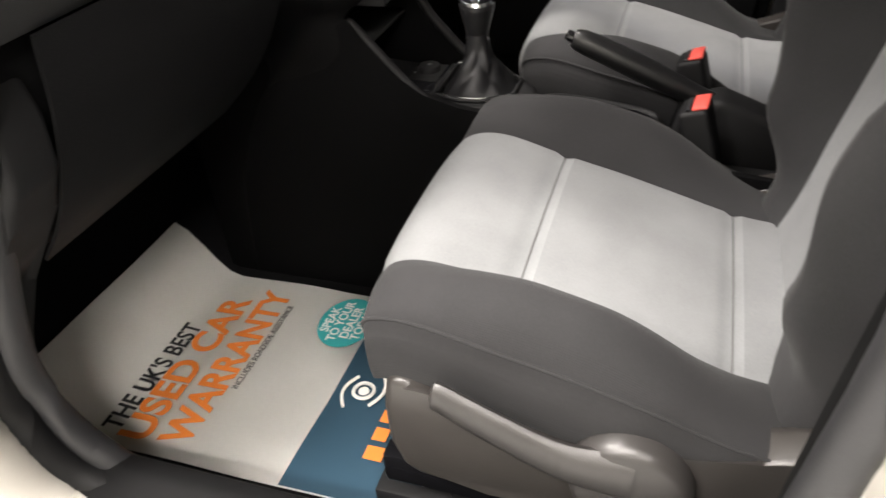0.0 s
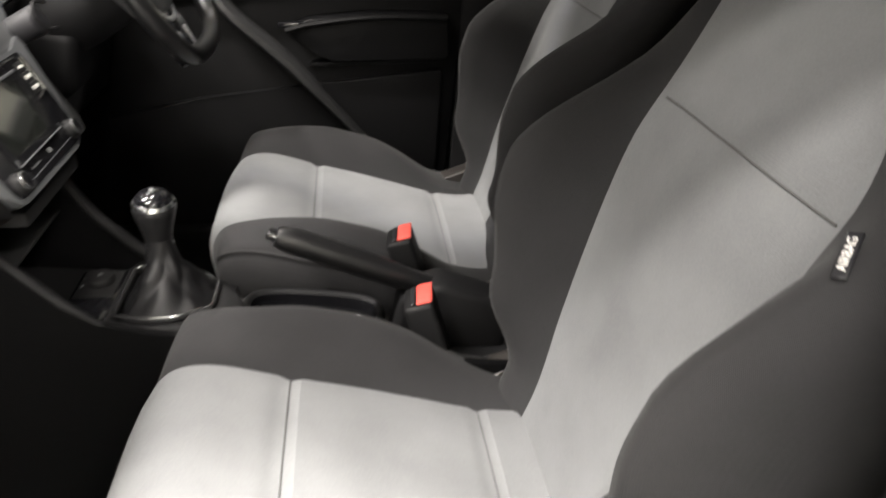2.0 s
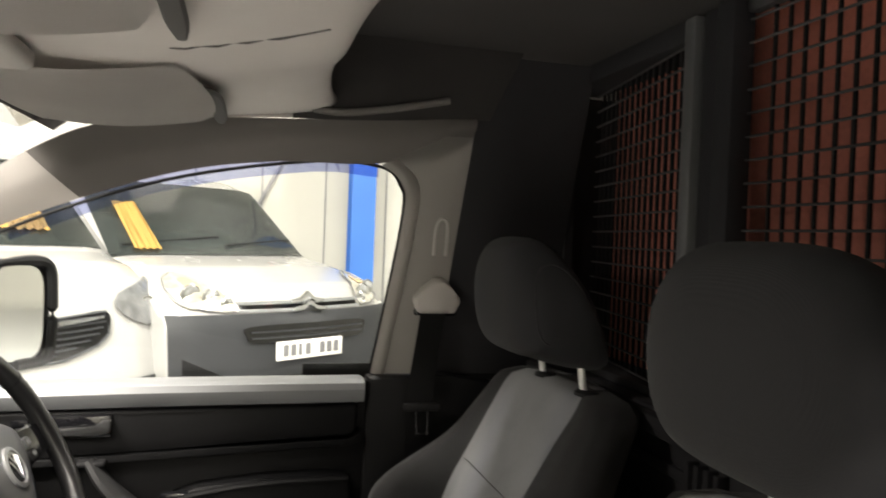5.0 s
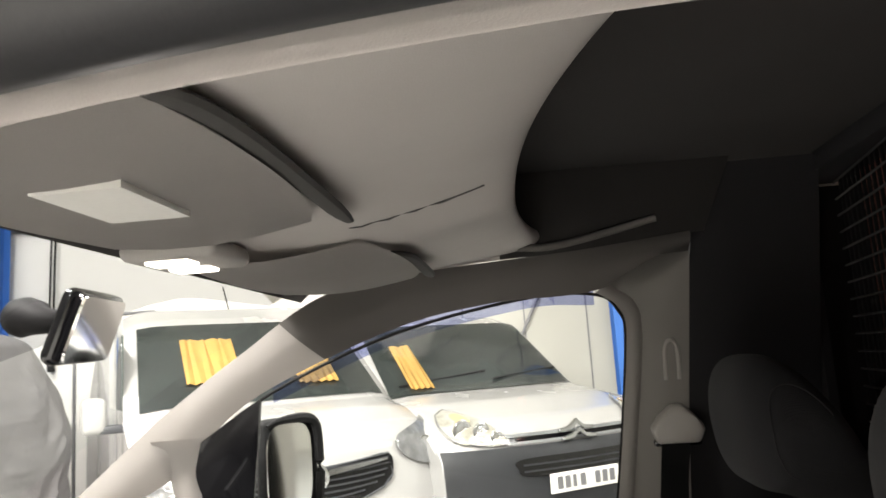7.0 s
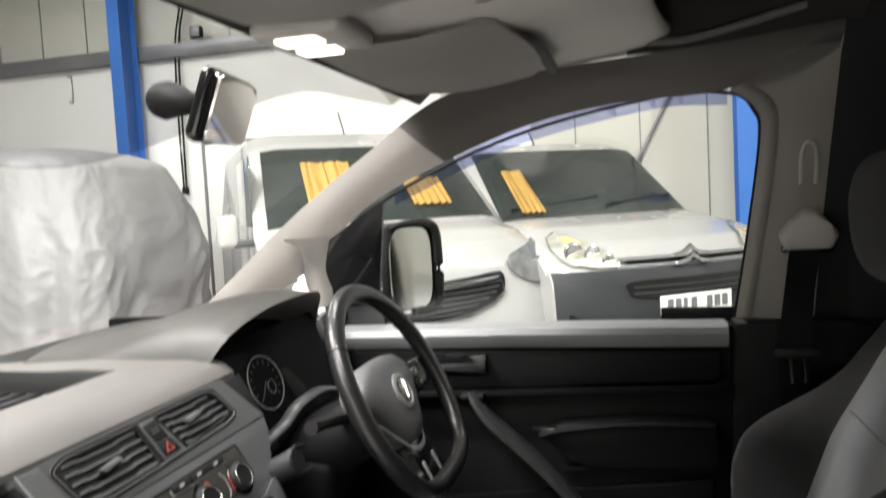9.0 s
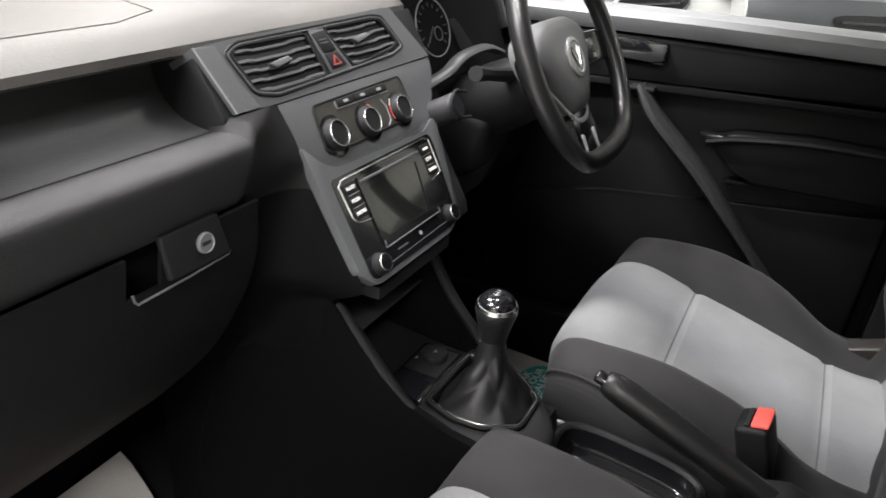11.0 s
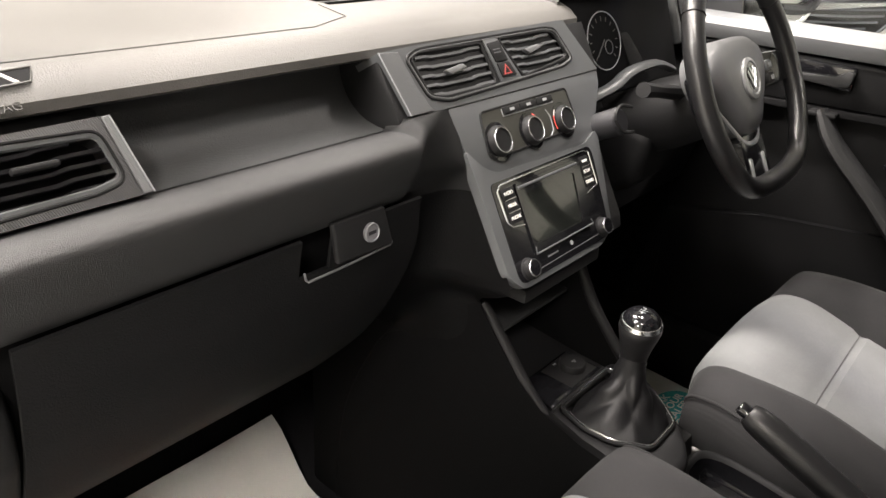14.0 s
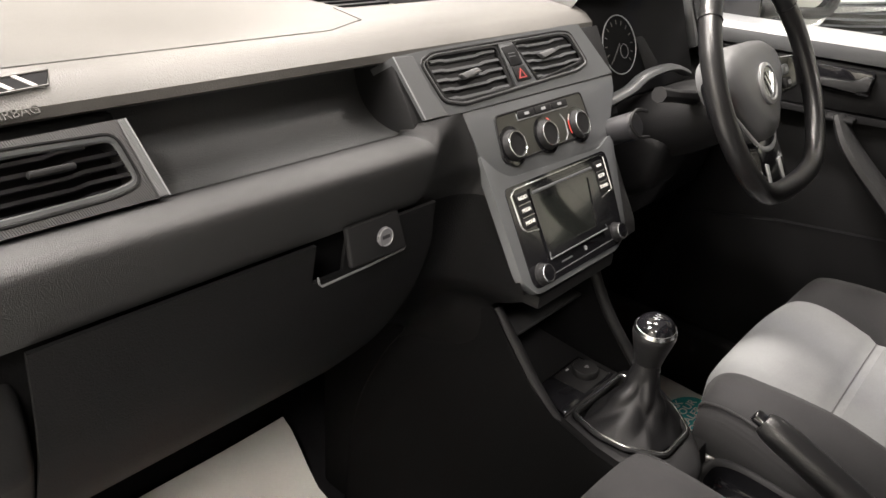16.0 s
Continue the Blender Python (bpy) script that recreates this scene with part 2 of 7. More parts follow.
def single(name, bm, mat, label, category, kind="", angle=38):
    return tagged(new(name, finish(name, bm, mat, angle)), label, category, kind=kind)


def box(bm, lo, hi, bev=0.0, seg=2, m=None):
    lo, hi = Vector(lo), Vector(hi)
    res = bmesh.ops.create_cube(bm, size=1.0, matrix=Matrix.Translation((lo + hi) / 2) @ Matrix.Diagonal((*(hi - lo), 1)))
    vs = res["verts"]
    if bev > 0:
        es = list({e for v in vs for e in v.link_edges})
        out = bmesh.ops.bevel(bm, geom=es, offset=bev, segments=seg, profile=0.5, affect="EDGES", clamp_overlap=True)
        vs = list({v for f in out["faces"] for v in f.verts} | {v for v in vs if v.is_valid})
    if m is not None:
        bmesh.ops.transform(bm, matrix=m, verts=vs)
    return bm


def boxed(lo, hi, bev=0.0, seg=2, m=None):
    return box(bmesh.new(), lo, hi, bev, seg, m)


def prism(bm, pts, axis, a, b, bev=0.0, seg=2, m=None):
    """A polygon pushed along an axis from a to b; pts are the two other coordinates in x, y, z order."""
    def put(p, c):
        return {"x": (c, p[0], p[1]), "y": (p[0], c, p[1]), "z": (p[0], p[1], c)}[axis]
    lo = [bm.verts.new(put(p, a)) for p in pts]
    hi = [bm.verts.new(put(p, b)) for p in pts]
    faces = [bm.faces.new(lo[::-1]), bm.faces.new(hi)]
    for i in range(len(pts)):
        j = (i + 1) % len(pts)
        faces.append(bm.faces.new((lo[i], lo[j], hi[j], hi[i])))
    vs = lo + hi
    if bev > 0:
        es = list({e for f in faces for e in f.edges})
        out = bmesh.ops.bevel(bm, geom=es, offset=bev, segments=seg, profile=0.5, affect="EDGES", clamp_overlap=True)
        vs = list({v for f in out["faces"] for v in f.verts} | {v for v in vs if v.is_valid})
    if m is not None:
        bmesh.ops.transform(bm, matrix=m, verts=vs)
    return bm


def grid(bm, rows, closed_u=False, closed_v=False, caps=False):
    """Skin over rows of points."""
    vs = [[bm.verts.new(p) for p in row] for row in rows]
    n, k = len(vs), len(vs[0])
    for i in range(n if closed_u else n - 1):
        for j in range(k if closed_v else k - 1):
            a, b, c, d = vs[i][j], vs[(i + 1) % n][j], vs[(i + 1) % n][(j + 1) % k], vs[i][(j + 1) % k]
            bm.faces.new((a, b, c, d))
    if caps and closed_v:
        bm.faces.new(vs[0])
        bm.faces.new(vs[-1])
    return vs


def spline(pts, n):
    """Points along a smooth curve through the given ones."""
    pts = [Vector(p) for p in pts]
    full = [2 * pts[0] - pts[1]] + pts + [2 * pts[-1] - pts[-2]]
    out = []
    for k in range(n):
        u = k / (n - 1) * (len(pts) - 1)
        i = min(int(u), len(pts) - 2)
        u -= i
        p0, p1, p2, p3 = full[i:i + 4]
        out.append(0.5 * (2 * p1 + (p2 - p0) * u + (2 * p0 - 5 * p1 + 4 * p2 - p3) * u * u + (3 * p1 - p0 - 3 * p2 + p3) * u ** 3))
    return out


def tube(bm, pts, r, n=10, closed=False, squash=(1, 1), up=UP):
    """A round (or flattened) bar along points; r one radius or one for each point."""
    pts = [Vector(p) for p in pts]
    rows = []
    for i, p in enumerate(pts):
        a = pts[i - 1] if i or closed else p
        b = pts[(i + 1) % len(pts)] if i < len(pts) - 1 or closed else p
        t = (b - a).normalized()
        side = t.cross(up)
        if side.length < 1e-4:
            side = t.cross(Vector((1, 0.01, 0)))
        side.normalize()
        top = side.cross(t)
        rr = r[i] if isinstance(r, (list, tuple)) else r
        rows.append([p + rr * (squash[0] * math.cos(k * math.tau / n) * side + squash[1] * math.sin(k * math.tau / n) * top) for k in range(n)])
    grid(bm, rows, closed_u=closed, closed_v=True, caps=not closed)
    return bm


def lathe(bm, prof, base, axis, n=24):
    """Turn a profile of (radius, height) round an axis that starts at base."""
    axis = Vector(axis).normalized()
    a = axis.cross(UP if abs(axis.z) < 0.9 else Vector((1, 0, 0))).normalized()
    b = axis.cross(a)
    base = Vector(base)
    rows = [[base + h * axis + max(r, 1e-4) * (math.cos(k * math.tau / n) * a + math.sin(k * math.tau / n) * b) for k in range(n)] for r, h in prof]
    grid(bm, rows, closed_v=True, caps=True)
    return bm


def plate_on(origin, xdir, ydir):
    """A frame for flat details: local x and y along the surface, z out of it."""
    x = Vector(xdir).normalized()
    z = x.cross(Vector(ydir)).normalized()
    y = z.cross(x)
    return Matrix.Translation(origin) @ Matrix((x, y, z)).transposed().to_4x4()


def writing(name, text, size, m, mat, parent, depth=0.0004, align="CENTER", squeeze=1.0, bold=0.0):
    cu = bpy.data.curves.new(name, "FONT")
    cu.body, cu.size, cu.extrude, cu.align_x, cu.align_y = text, size, depth, align, "CENTER"
    cu.offset = bold * size
    tmp = bpy.data.objects.new(name, cu)
    scene.collection.objects.link(tmp)
    bpy.context.view_layer.update()
    me = bpy.data.meshes.new_from_object(tmp.evaluated_get(bpy.context.evaluated_depsgraph_get()))
    bpy.data.objects.remove(tmp)
    me.transform(m @ Matrix.Diagonal((squeeze, 1, 1, 1)))
    me.materials.clear()
    me.materials.append(mat)
    ob = new(name, me)
    ob.parent = parent
    if parent is not None:
        ob.matrix_parent_inverse = parent.matrix_basis.inverted() if parent.parent is None else Matrix()
    return ob


# ---- the hall ----
MID = 0.36           # the van's middle plane
GROUND = 0.05
single("ground", boxed((-14, -9, GROUND - 0.2), (12, 9, GROUND)), CONCRETE, "grey painted concrete workshop floor", "floor", "structure")
wall_n = single("wall_north", boxed((-14, 7.0, GROUND), (12, 7.2, 5.2)), WALL, "white steel-clad workshop wall with upright joints", "wall", "structure")
single("wall_south", boxed((-14, -9.2, GROUND), (12, -9.0, 5.2)), WALL, "white steel-clad workshop wall", "wall", "structure")
single("wall_west", boxed((-14.2, -9, GROUND), (-14.0, 7, 5.2)), WALL, "white steel-clad workshop wall", "wall", "structure")
single("wall_east", boxed((12, -9, GROUND), (12.2, 7, 5.2)), WALL, "white steel-clad workshop wall", "wall", "structure")
single("ceiling", boxed((-14.2, -9.2, 5.2), (12.2, 7.2, 5.35)), WALL, "white workshop ceiling", "ceiling", "structure")

# upright joints of the cladding
joint = finish("wall_joint", boxed((-0.007, -0.006, GROUND), (0.007, 0.003, 5.18)), STEEL)
for k in range(36):
    ob = new("wall_joint", joint)
    ob.parent = wall_n
    ob.matrix_basis = Matrix.Translation((-11 + 0.62 * k, 6.997, 0))
single("wall_lower", boxed((-13.9, 6.955, GROUND), (-0.9, 6.999, 3.21)), WHITE_WALL, "smooth white painted lower wall of the workshop", "wall", "structure")
rail = thing("wall_rail", (0, 6.9, 3.2), "dark steel rail along the wall", "rail")
part("rail", boxed((-13, 6.86, 3.20), (-0.3, 6.99, 3.36), 0.01), STEEL, rail)


def column(x, y, label, w=0.115):
    t = thing("column", (x, y, GROUND), label, "column", "hall columns")
    bm = bmesh.new()
    d, e = 0.14, 0.012
    prism(bm, [(x - w, y - d), (x + w, y - d), (x + w, y - d + e), (x + e / 2, y - d + e), (x + e / 2, y + d - e), (x + w, y + d - e), (x + w, y + d), (x - w, y + d),
               (x - w, y + d - e), (x - e / 2, y + d - e), (x - e / 2, y - d + e), (x - w, y - d + e)], "z", GROUND, 5.19)
    part("shaft", bm, BLUE, t)
    part("base_plate", boxed((x - 0.2, y - 0.2, GROUND), (x + 0.2, y + 0.2, GROUND + 0.02), 0.004), BLUE, t)
    return t


column(1.10, 6.70, "blue painted steel hall column against the white wall")
column(-5.33, 6.70, "blue painted steel hall column behind the sheeted vehicle", 0.075)
bm = bmesh.new()
tube(bm, [(-0.15, 6.95, 1.2), (1.0, 6.95, 3.4)], 0.018, 8)
single("wall_brace", bm, STEEL, "thin grey diagonal steel brace on the wall", "brace")
pipe = thing("hanging_cable", (-4.83, 6.9, 2.0), "pair of dark cables hanging down the white wall", "cable")
for dx in (0.0, 0.045):
    bm = bmesh.new()
    tube(bm, spline([(-4.72 + dx, 6.90, 3.75), (-4.80 + dx, 6.90, 3.42), (-4.83 + dx, 6.90, 3.0), (-4.84 + dx, 6.90, 2.3), (-4.835 + dx * 0.7, 6.90, 1.75)], 18), 0.011, 8)
    part("cable", bm, RUBBER, pipe)
part("cable_plug", boxed((-4.85, 6.87, 1.68), (-4.785, 6.93, 1.76), 0.012), RUBBER, pipe)
hook = thing("wall_hook", (-6.28, 6.94, 3.0), "thin grey wire hook on the white wall", "hook")
bm = bmesh.new()
tube(bm, spline([(-6.31, 6.94, 3.13), (-6.25, 6.94, 3.13), (-6.25, 6.94, 2.86), (-6.28, 6.94, 2.83), (-6.30, 6.94, 2.86)], 14), 0.008, 6)
part("wire", bm, STEEL, hook)
junction = thing("junction_box", (-4.49, 6.86, 3.42), "small dark junction box on the wall rail", "box")
part("case", boxed((-4.56, 6.80, 3.37), (-4.42, 6.859, 3.50), 0.01), RUBBER, junction)
part("lid", boxed((-4.545, 6.792, 3.385), (-4.435, 6.7995, 3.485), 0.003), STEEL, junction)
hatch = thing("wall_door", (-4.1, 6.9, GROUND), "white flush door in the workshop wall", "door")
part("leaf", boxed((-4.555, 6.930, GROUND + 0.01), (-3.72, 6.954, 2.215), 0.004), WHITE_WALL, hatch)
for a, b in (((-4.59, 6.92, GROUND), (-4.56, 6.954, 2.25)), ((-3.715, 6.92, GROUND), (-3.685, 6.954, 2.25)), ((-4.559, 6.92, 2.22), (-3.716, 6.954, 2.25))):
    part("frame", boxed(a, b, 0.004), STEEL, hatch)

lamp = thing("strip_lamp", (0, 0, 4.8), "white fluorescent strip lamp under the ceiling", "lamp", "strip lamps")
part("housing", boxed((-0.8, -0.17, 4.76), (0.8, 0.17, 4.86), 0.01), STEEL, lamp)
part("diffuser", boxed((-0.76, -0.14, 4.745), (0.76, 0.14, 4.758), 0.003), TUBE_GLOW, lamp)
for s_ in (-0.6, 0.6):
    bm = bmesh.new()
    tube(bm, [(s_, 0, 4.85), (s_, 0, 5.2)], 0.008, 6)
    part("hanger", bm, STEEL, lamp)
for lx, ly in LAMPS[1:]:
    copy_thing(lamp, Matrix.Translation((lx, ly, 4.8)))
lamp.matrix_basis = Matrix.Translation((*LAMPS[0], 4.8))


# ---- vans in the hall ----
HEAD = Vector((0.563, -0.827, 0)).normalized()
SIDE = Vector((-HEAD.y, HEAD.x, 0))


def van_frame(x, y):
    return Matrix.Translation((x, y, 0)) @ Matrix((HEAD, SIDE, UP)).transposed().to_4x4()


class Shell:
    """A van's skin: a side profile, carried across its width with rounded flanks and a bowed nose."""
    def __init__(self, profile, half, m):
        self.p = [Vector((a, 0, b)) for a, b in profile]
        self.half, self.m = half, m

    def at(self, u, v, lift=0.0):
        """u along the profile (0..n-1), v across (-1..1)."""
        def core(u, v):
            i = min(max(int(u), 0), len(self.p) - 2)
            f = u - i
            q = self.p[i].lerp(self.p[i + 1], f)
            z = q.z
            bow = 0.16 * v * v * max(0, min(1, (q.x + 1.6) / 1.5)) + 0.05 * v ** 8
            lean = 0.14 * max(0, (z - 1.25)) * 0.9
            edge = 0.055 * abs(v) ** 10
            return Vector((q.x - bow, v * (self.half - lean), z - edge * (1 if z > 1.0 else 0)))
        q = core(u, v)
        if lift:
            du = core(u + 0.02, v) - core(u - 0.02, v)
            dv = core(u, v + 0.02) - core(u, v - 0.02)
            nrm = du.cross(dv).normalized()
            if nrm.x < 0 and nrm.z < 0.2:
                nrm = -nrm
            if nrm.z < 0 and abs(nrm.z) > abs(nrm.x):
                nrm = -nrm
            q = q + lift * nrm
        return self.m @ q

    def patch(self, u0, u1, v0, v1, lift, nu=8, nv=14, shape=None):
        bm = bmesh.new()
        rows = []
        for i in range(nu + 1):
            row = []
            for j in range(nv + 1):
                a, b = i / nu, j / nv
                if shape:
                    a, b = shape(a, b)
                row.append(self.at(u0 + (u1 - u0) * a, v0 + (v1 - v0) * b, lift))
            rows.append(row)
        grid(bm, rows)
        return bm

    def blob(self, outline, lift, thick=0.006, n=6):
        """A pad whose outline is given as (u, v) on the skin, rounded."""
        k = len(outline)
        ring = []
        for i in range(k):
            p0, p1, p2, p3 = (outline[(i + d) % k] for d in (-1, 0, 1, 2))
            for j in range(4):
                f = j / 4
                ring.append(tuple(0.5 * (2 * b + (c - a) * f + (2 * a - 5 * b + 4 * c - d) * f * f + (3 * b - a - 3 * c + d) * f ** 3) for a, b, c, d in zip(p0, p1, p2, p3)))
        cu, cv = sum(p[0] for p in outline) / k, sum(p[1] for p in outline) / k
        bm = bmesh.new()
        grid(bm, [[self.at(cu + (u - cu) * q / n, max(-1, min(1, cv + (v - cv) * q / n)), lift) for u, v in ring] for q in range(n + 1)], closed_v=True)
        bmesh.ops.remove_doubles(bm, verts=bm.verts, dist=0.0004)
        return pad(bm, thick)

    def body(self):
        bm = bmesh.new()
        vs = [-1, -0.985, -0.95, -0.88, -0.75, -0.5, -0.25, 0, 0.25, 0.5, 0.75, 0.88, 0.95, 0.985, 1]
        rows = []
        n = len(self.p) - 1
        for k in range(n * 6 + 1):
            rows.append([self.at(k / 6, v) for v in vs])
        grid(bm, rows)
        for side in (0, -1):
            ring = [r[side] for r in rows]
            low = [self.m @ Vector(((self.m.inverted() @ p).x, (self.m.inverted() @ p).y, 0.36)) for p in ring]
            grid(bm, [ring, low])
        bmesh.ops.remove_doubles(bm, verts=bm.verts, dist=0.0005)
        return bm


def pad(bm, thick):
    """Give a skin patch a thickness."""
    res = bmesh.ops.solidify(bm, geom=list(bm.faces), thickness=thick)
    return bm


def loop_shell(sh, outline, lift, r):
    """A thin bead round an outline on a van's skin."""
    bm = bmesh.new()
    tube(bm, [sh.at(u, max(-1, min(1, v)), lift) for u, v in outline], r, 6, closed=True)
    return bm


def van_wheel(t, m, x, side, half):
    bm = bmesh.new()
    c = m @ Vector((x, side * (half - 0.02), GROUND + 0.32))
    ax = (m.to_3x3() @ Vector((0, side, 0)))
    lathe(bm, [(0.19, -0.2), (0.30, -0.2), (0.32, -0.17), (0.32, -0.03), (0.29, 0.0), (0.21, 0.0), (0.20, -0.03)], c, ax, 28)
    tyre = part("wheel", bm, RUBBER, t)
    bm = bmesh.new()
    lathe(bm, [(0.02, -0.01), (0.19, -0.02), (0.205, -0.005), (0.205, -0.05), (0.02, -0.06)], c, ax, 20)
    part("rim", bm, SILVER, tyre, "silver steel rim")


def van(x, y, profile, half, label, kind):
    m = van_frame(x, y)
    t = thing("van", (x, y, GROUND), label, "van", "vans parked in the hall")
    sh = Shell(profile, half, m)
    part("body", sh.body(), PAINT, t)
    for fx in (-0.75, -3.4):
        for sd in (1, -1):
            van_wheel(t, m, fx, sd, half)
    return t, m, sh


def local_box(m, lo, hi, bev):
    return boxed(lo, hi, bev, 2, m)


# the van with the double chevron
B_PROF = [(0.02, 0.34), (0.10, 0.42), (0.13, 0.62), (0.10, 0.92), (0.02, 1.03), (-0.10, 1.13), (-0.45, 1.23), (-0.90, 1.292), (-1.62, 1.80), (-1.90, 1.88), (-4.2, 1.92), (-4.35, 1.85), (-4.38, 0.4)]
tb, mb, sb = van(0.36, 4.31, B_PROF, 0.87, "white panel van with a grey plastic bumper", "van")
part("bumper", pad(sb.patch(0.1, 3.50, -0.99, 0.99, 0.012, 12, 30), 0.015), BUMPER, tb, "dark grey plastic bumper")
ws = part("windscreen", pad(sb.patch(6.93, 8.02, -0.90, 0.90, 0.008, 10, 16), 0.004), TINT, tb, "dark reflecting windscreen")
part("lower_grille", sb.blob([(2.96, -0.50), (2.98, 0.0), (2.96, 0.50), (2.76, 0.53), (2.62, 0.46), (2.60, 0.0), (2.64, -0.46), (2.78, -0.53)], 0.016, 0.008), GLOSS, tb)
part("lower_intake", pad(sb.patch(1.35, 1.95, -0.52, 0.52, 0.016, 4, 14), 0.008), GLOSS, tb)
for k in range(2):
    part("grille_bar", pad(sb.patch(2.71 + 0.12 * k, 2.75 + 0.12 * k, -0.50, 0.50, 0.030, 2, 14), 0.006), BUMPER, tb)
LAMP_B = [(5.43, -0.868), (5.64, -0.787), (5.42, -0.714), (4.54, -0.592), (3.96, -0.547), (3.62, -0.565), (3.68, -0.747), (4.09, -0.877), (4.99, -0.913)]
for sd in (-1, 1):
    lamp_ = part("headlamp", sb.blob([(u, -sd * v) for u, v in LAMP_B], 0.014), LENS, tb, "clear faceted headlamp")
    part("lamp_edge", loop_shell(sb, [(u, -sd * v) for u, v in LAMP_B], 0.020, 0.005), STEEL, lamp_)
    part("indicator", sb.blob([(5.30, sd * 0.80), (5.30, sd * 0.74), (4.95, sd * 0.72), (4.90, sd * 0.80)], 0.021, 0.003, 3), AMBER, lamp_, "amber indicator")
    for u, v, r in ((4.55, 0.80, 0.062), (4.35, 0.69, 0.055), (4.00, 0.61, 0.040)):
        bm = bmesh.new()
        lathe(bm, [(r, 0.0), (r * 1.05, 0.006), (r * 0.85, 0.010), (r * 0.5, 0.002), (0.0, 0.006)], sb.at(u, sd * v, 0.018), HEAD, 22)
        part("reflector", bm, CHROME, lamp_, "round chrome reflector")
    part("fog_recess", pad(sb.patch(1.45, 2.30, sd * 0.60, sd * 0.92, 0.014, 4, 6, lambda a, b: (a * (0.55 + 0.45 * b) + 0.12 * b, b)), 0.004), RUBBER, tb)
    for k in range(3):
        part("fog_rib", pad(sb.patch(1.60 + 0.20 * k, 1.66 + 0.20 * k, sd * 0.66, sd * 0.90, 0.020, 2, 6), 0.004), BUMPER, tb)
for u in (3.56, 3.93):
    part("chrome_bar", pad(sb.patch(u, u + 0.13, -0.56, 0.54, 0.018, 3, 24), 0.006), SILVER, tb, "chrome grille bar")
part("grille_gap", pad(sb.patch(3.69, 3.93, -0.55, 0.53, 0.012, 2, 20), 0.003), GLOSS, tb)
for dz in (0.0, -0.048):
    bm = bmesh.new()
    w0 = [(-0.13, -0.020), (-0.045, -0.012), (0, 0.034), (0.045, -0.012), (0.13, -0.020), (0.13, -0.042), (0.05, -0.036), (0, 0.008), (-0.05, -0.036), (-0.13, -0.042)]
    prism(bm, [(a - 0.015, b + 1.078 + dz) for a, b in w0], "x", 0.055 + (0.02 if dz else 0), 0.085 + (0.02 if dz else 0), 0.004, 1, mb)
    part("badge", bm, CHROME, tb, "chrome chevron badge")
pl = part("plate", local_box(mb, (0.158, -0.310, 0.708), (0.170, 0.200, 0.820), 0.003), PLATE, tb, "white number plate with dark bars")
for k, w in enumerate((0.05, 0.05, 0.035, 0.05, 0, 0.05, 0.05, 0.05)):
    if w:
        part("plate_bar", local_box(mb, (0.170, -0.265 + 0.056 * k, 0.730), (0.172, -0.265 + 0.056 * k + w * 0.8, 0.800), 0.0), STEEL, pl)
bm = bmesh.new()
tube(bm, [mb @ Vector((-1.95, 0, 1.88)), mb @ Vector((-2.05, 0, 2.0))], 0.006, 6)
part("aerial", bm, RUBBER, tb)
for v0, v1 in ((-0.80, 0.05), (0.08, 0.86)):
    bm = bmesh.new()
    tube(bm, [sb.at(7.10, v0, 0.02), sb.at(7.22, v1, 0.02)], 0.008, 6)
    part("wiper", bm, RUBBER, tb)

# the van with the ribbed grille
V_PROF = [(0.0, 0.30), (0.08, 0.38), (0.10, 0.60), (0.05, 0.82), (-0.02, 1.08), (-0.12, 1.18), (-0.36, 1.26), (-0.66, 1.32), (-1.55, 1.92), (-1.85, 2.02), (-4.2, 2.05), (-4.4, 1.97), (-4.42, 0.4)]
tv, mv, sv = van(-1.077, 3.53, V_PROF, 0.87, "white panel van with a dark ribbed grille", "van")
part("windscreen", pad(sv.patch(7.03, 7.93, -0.90, 0.90, 0.006, 8, 16), 0.004), TINT, tv, "dark reflecting windscreen")
GRILLE_V = [(3.74, 0.53), (3.30, 0.54), (3.08, 0.46), (2.84, 0.25), (2.76, 0.0), (2.84, -0.25), (3.08, -0.46), (3.30, -0.54), (3.74, -0.53), (3.66, -0.25), (3.60, 0.0), (3.66, 0.25)]
part("grille", sv.blob(GRILLE_V, 0.010), GLOSS, tv)
part("grille_edge", loop_shell(sv, GRILLE_V, 0.014, 0.007), BUMPER, tv)
for k in range(7):
    w_ = (0.20, 0.32, 0.41, 0.47, 0.50, 0.52, 0.52)[k]
    part("grille_bar", pad(sv.patch(2.88 + 0.115 * k, 2.92 + 0.115 * k, -w_, w_, 0.022, 2, 20, lambda a, b: (a + 1.6 * (2 * b - 1) ** 2, b)), 0.008), BUMPER, tv)
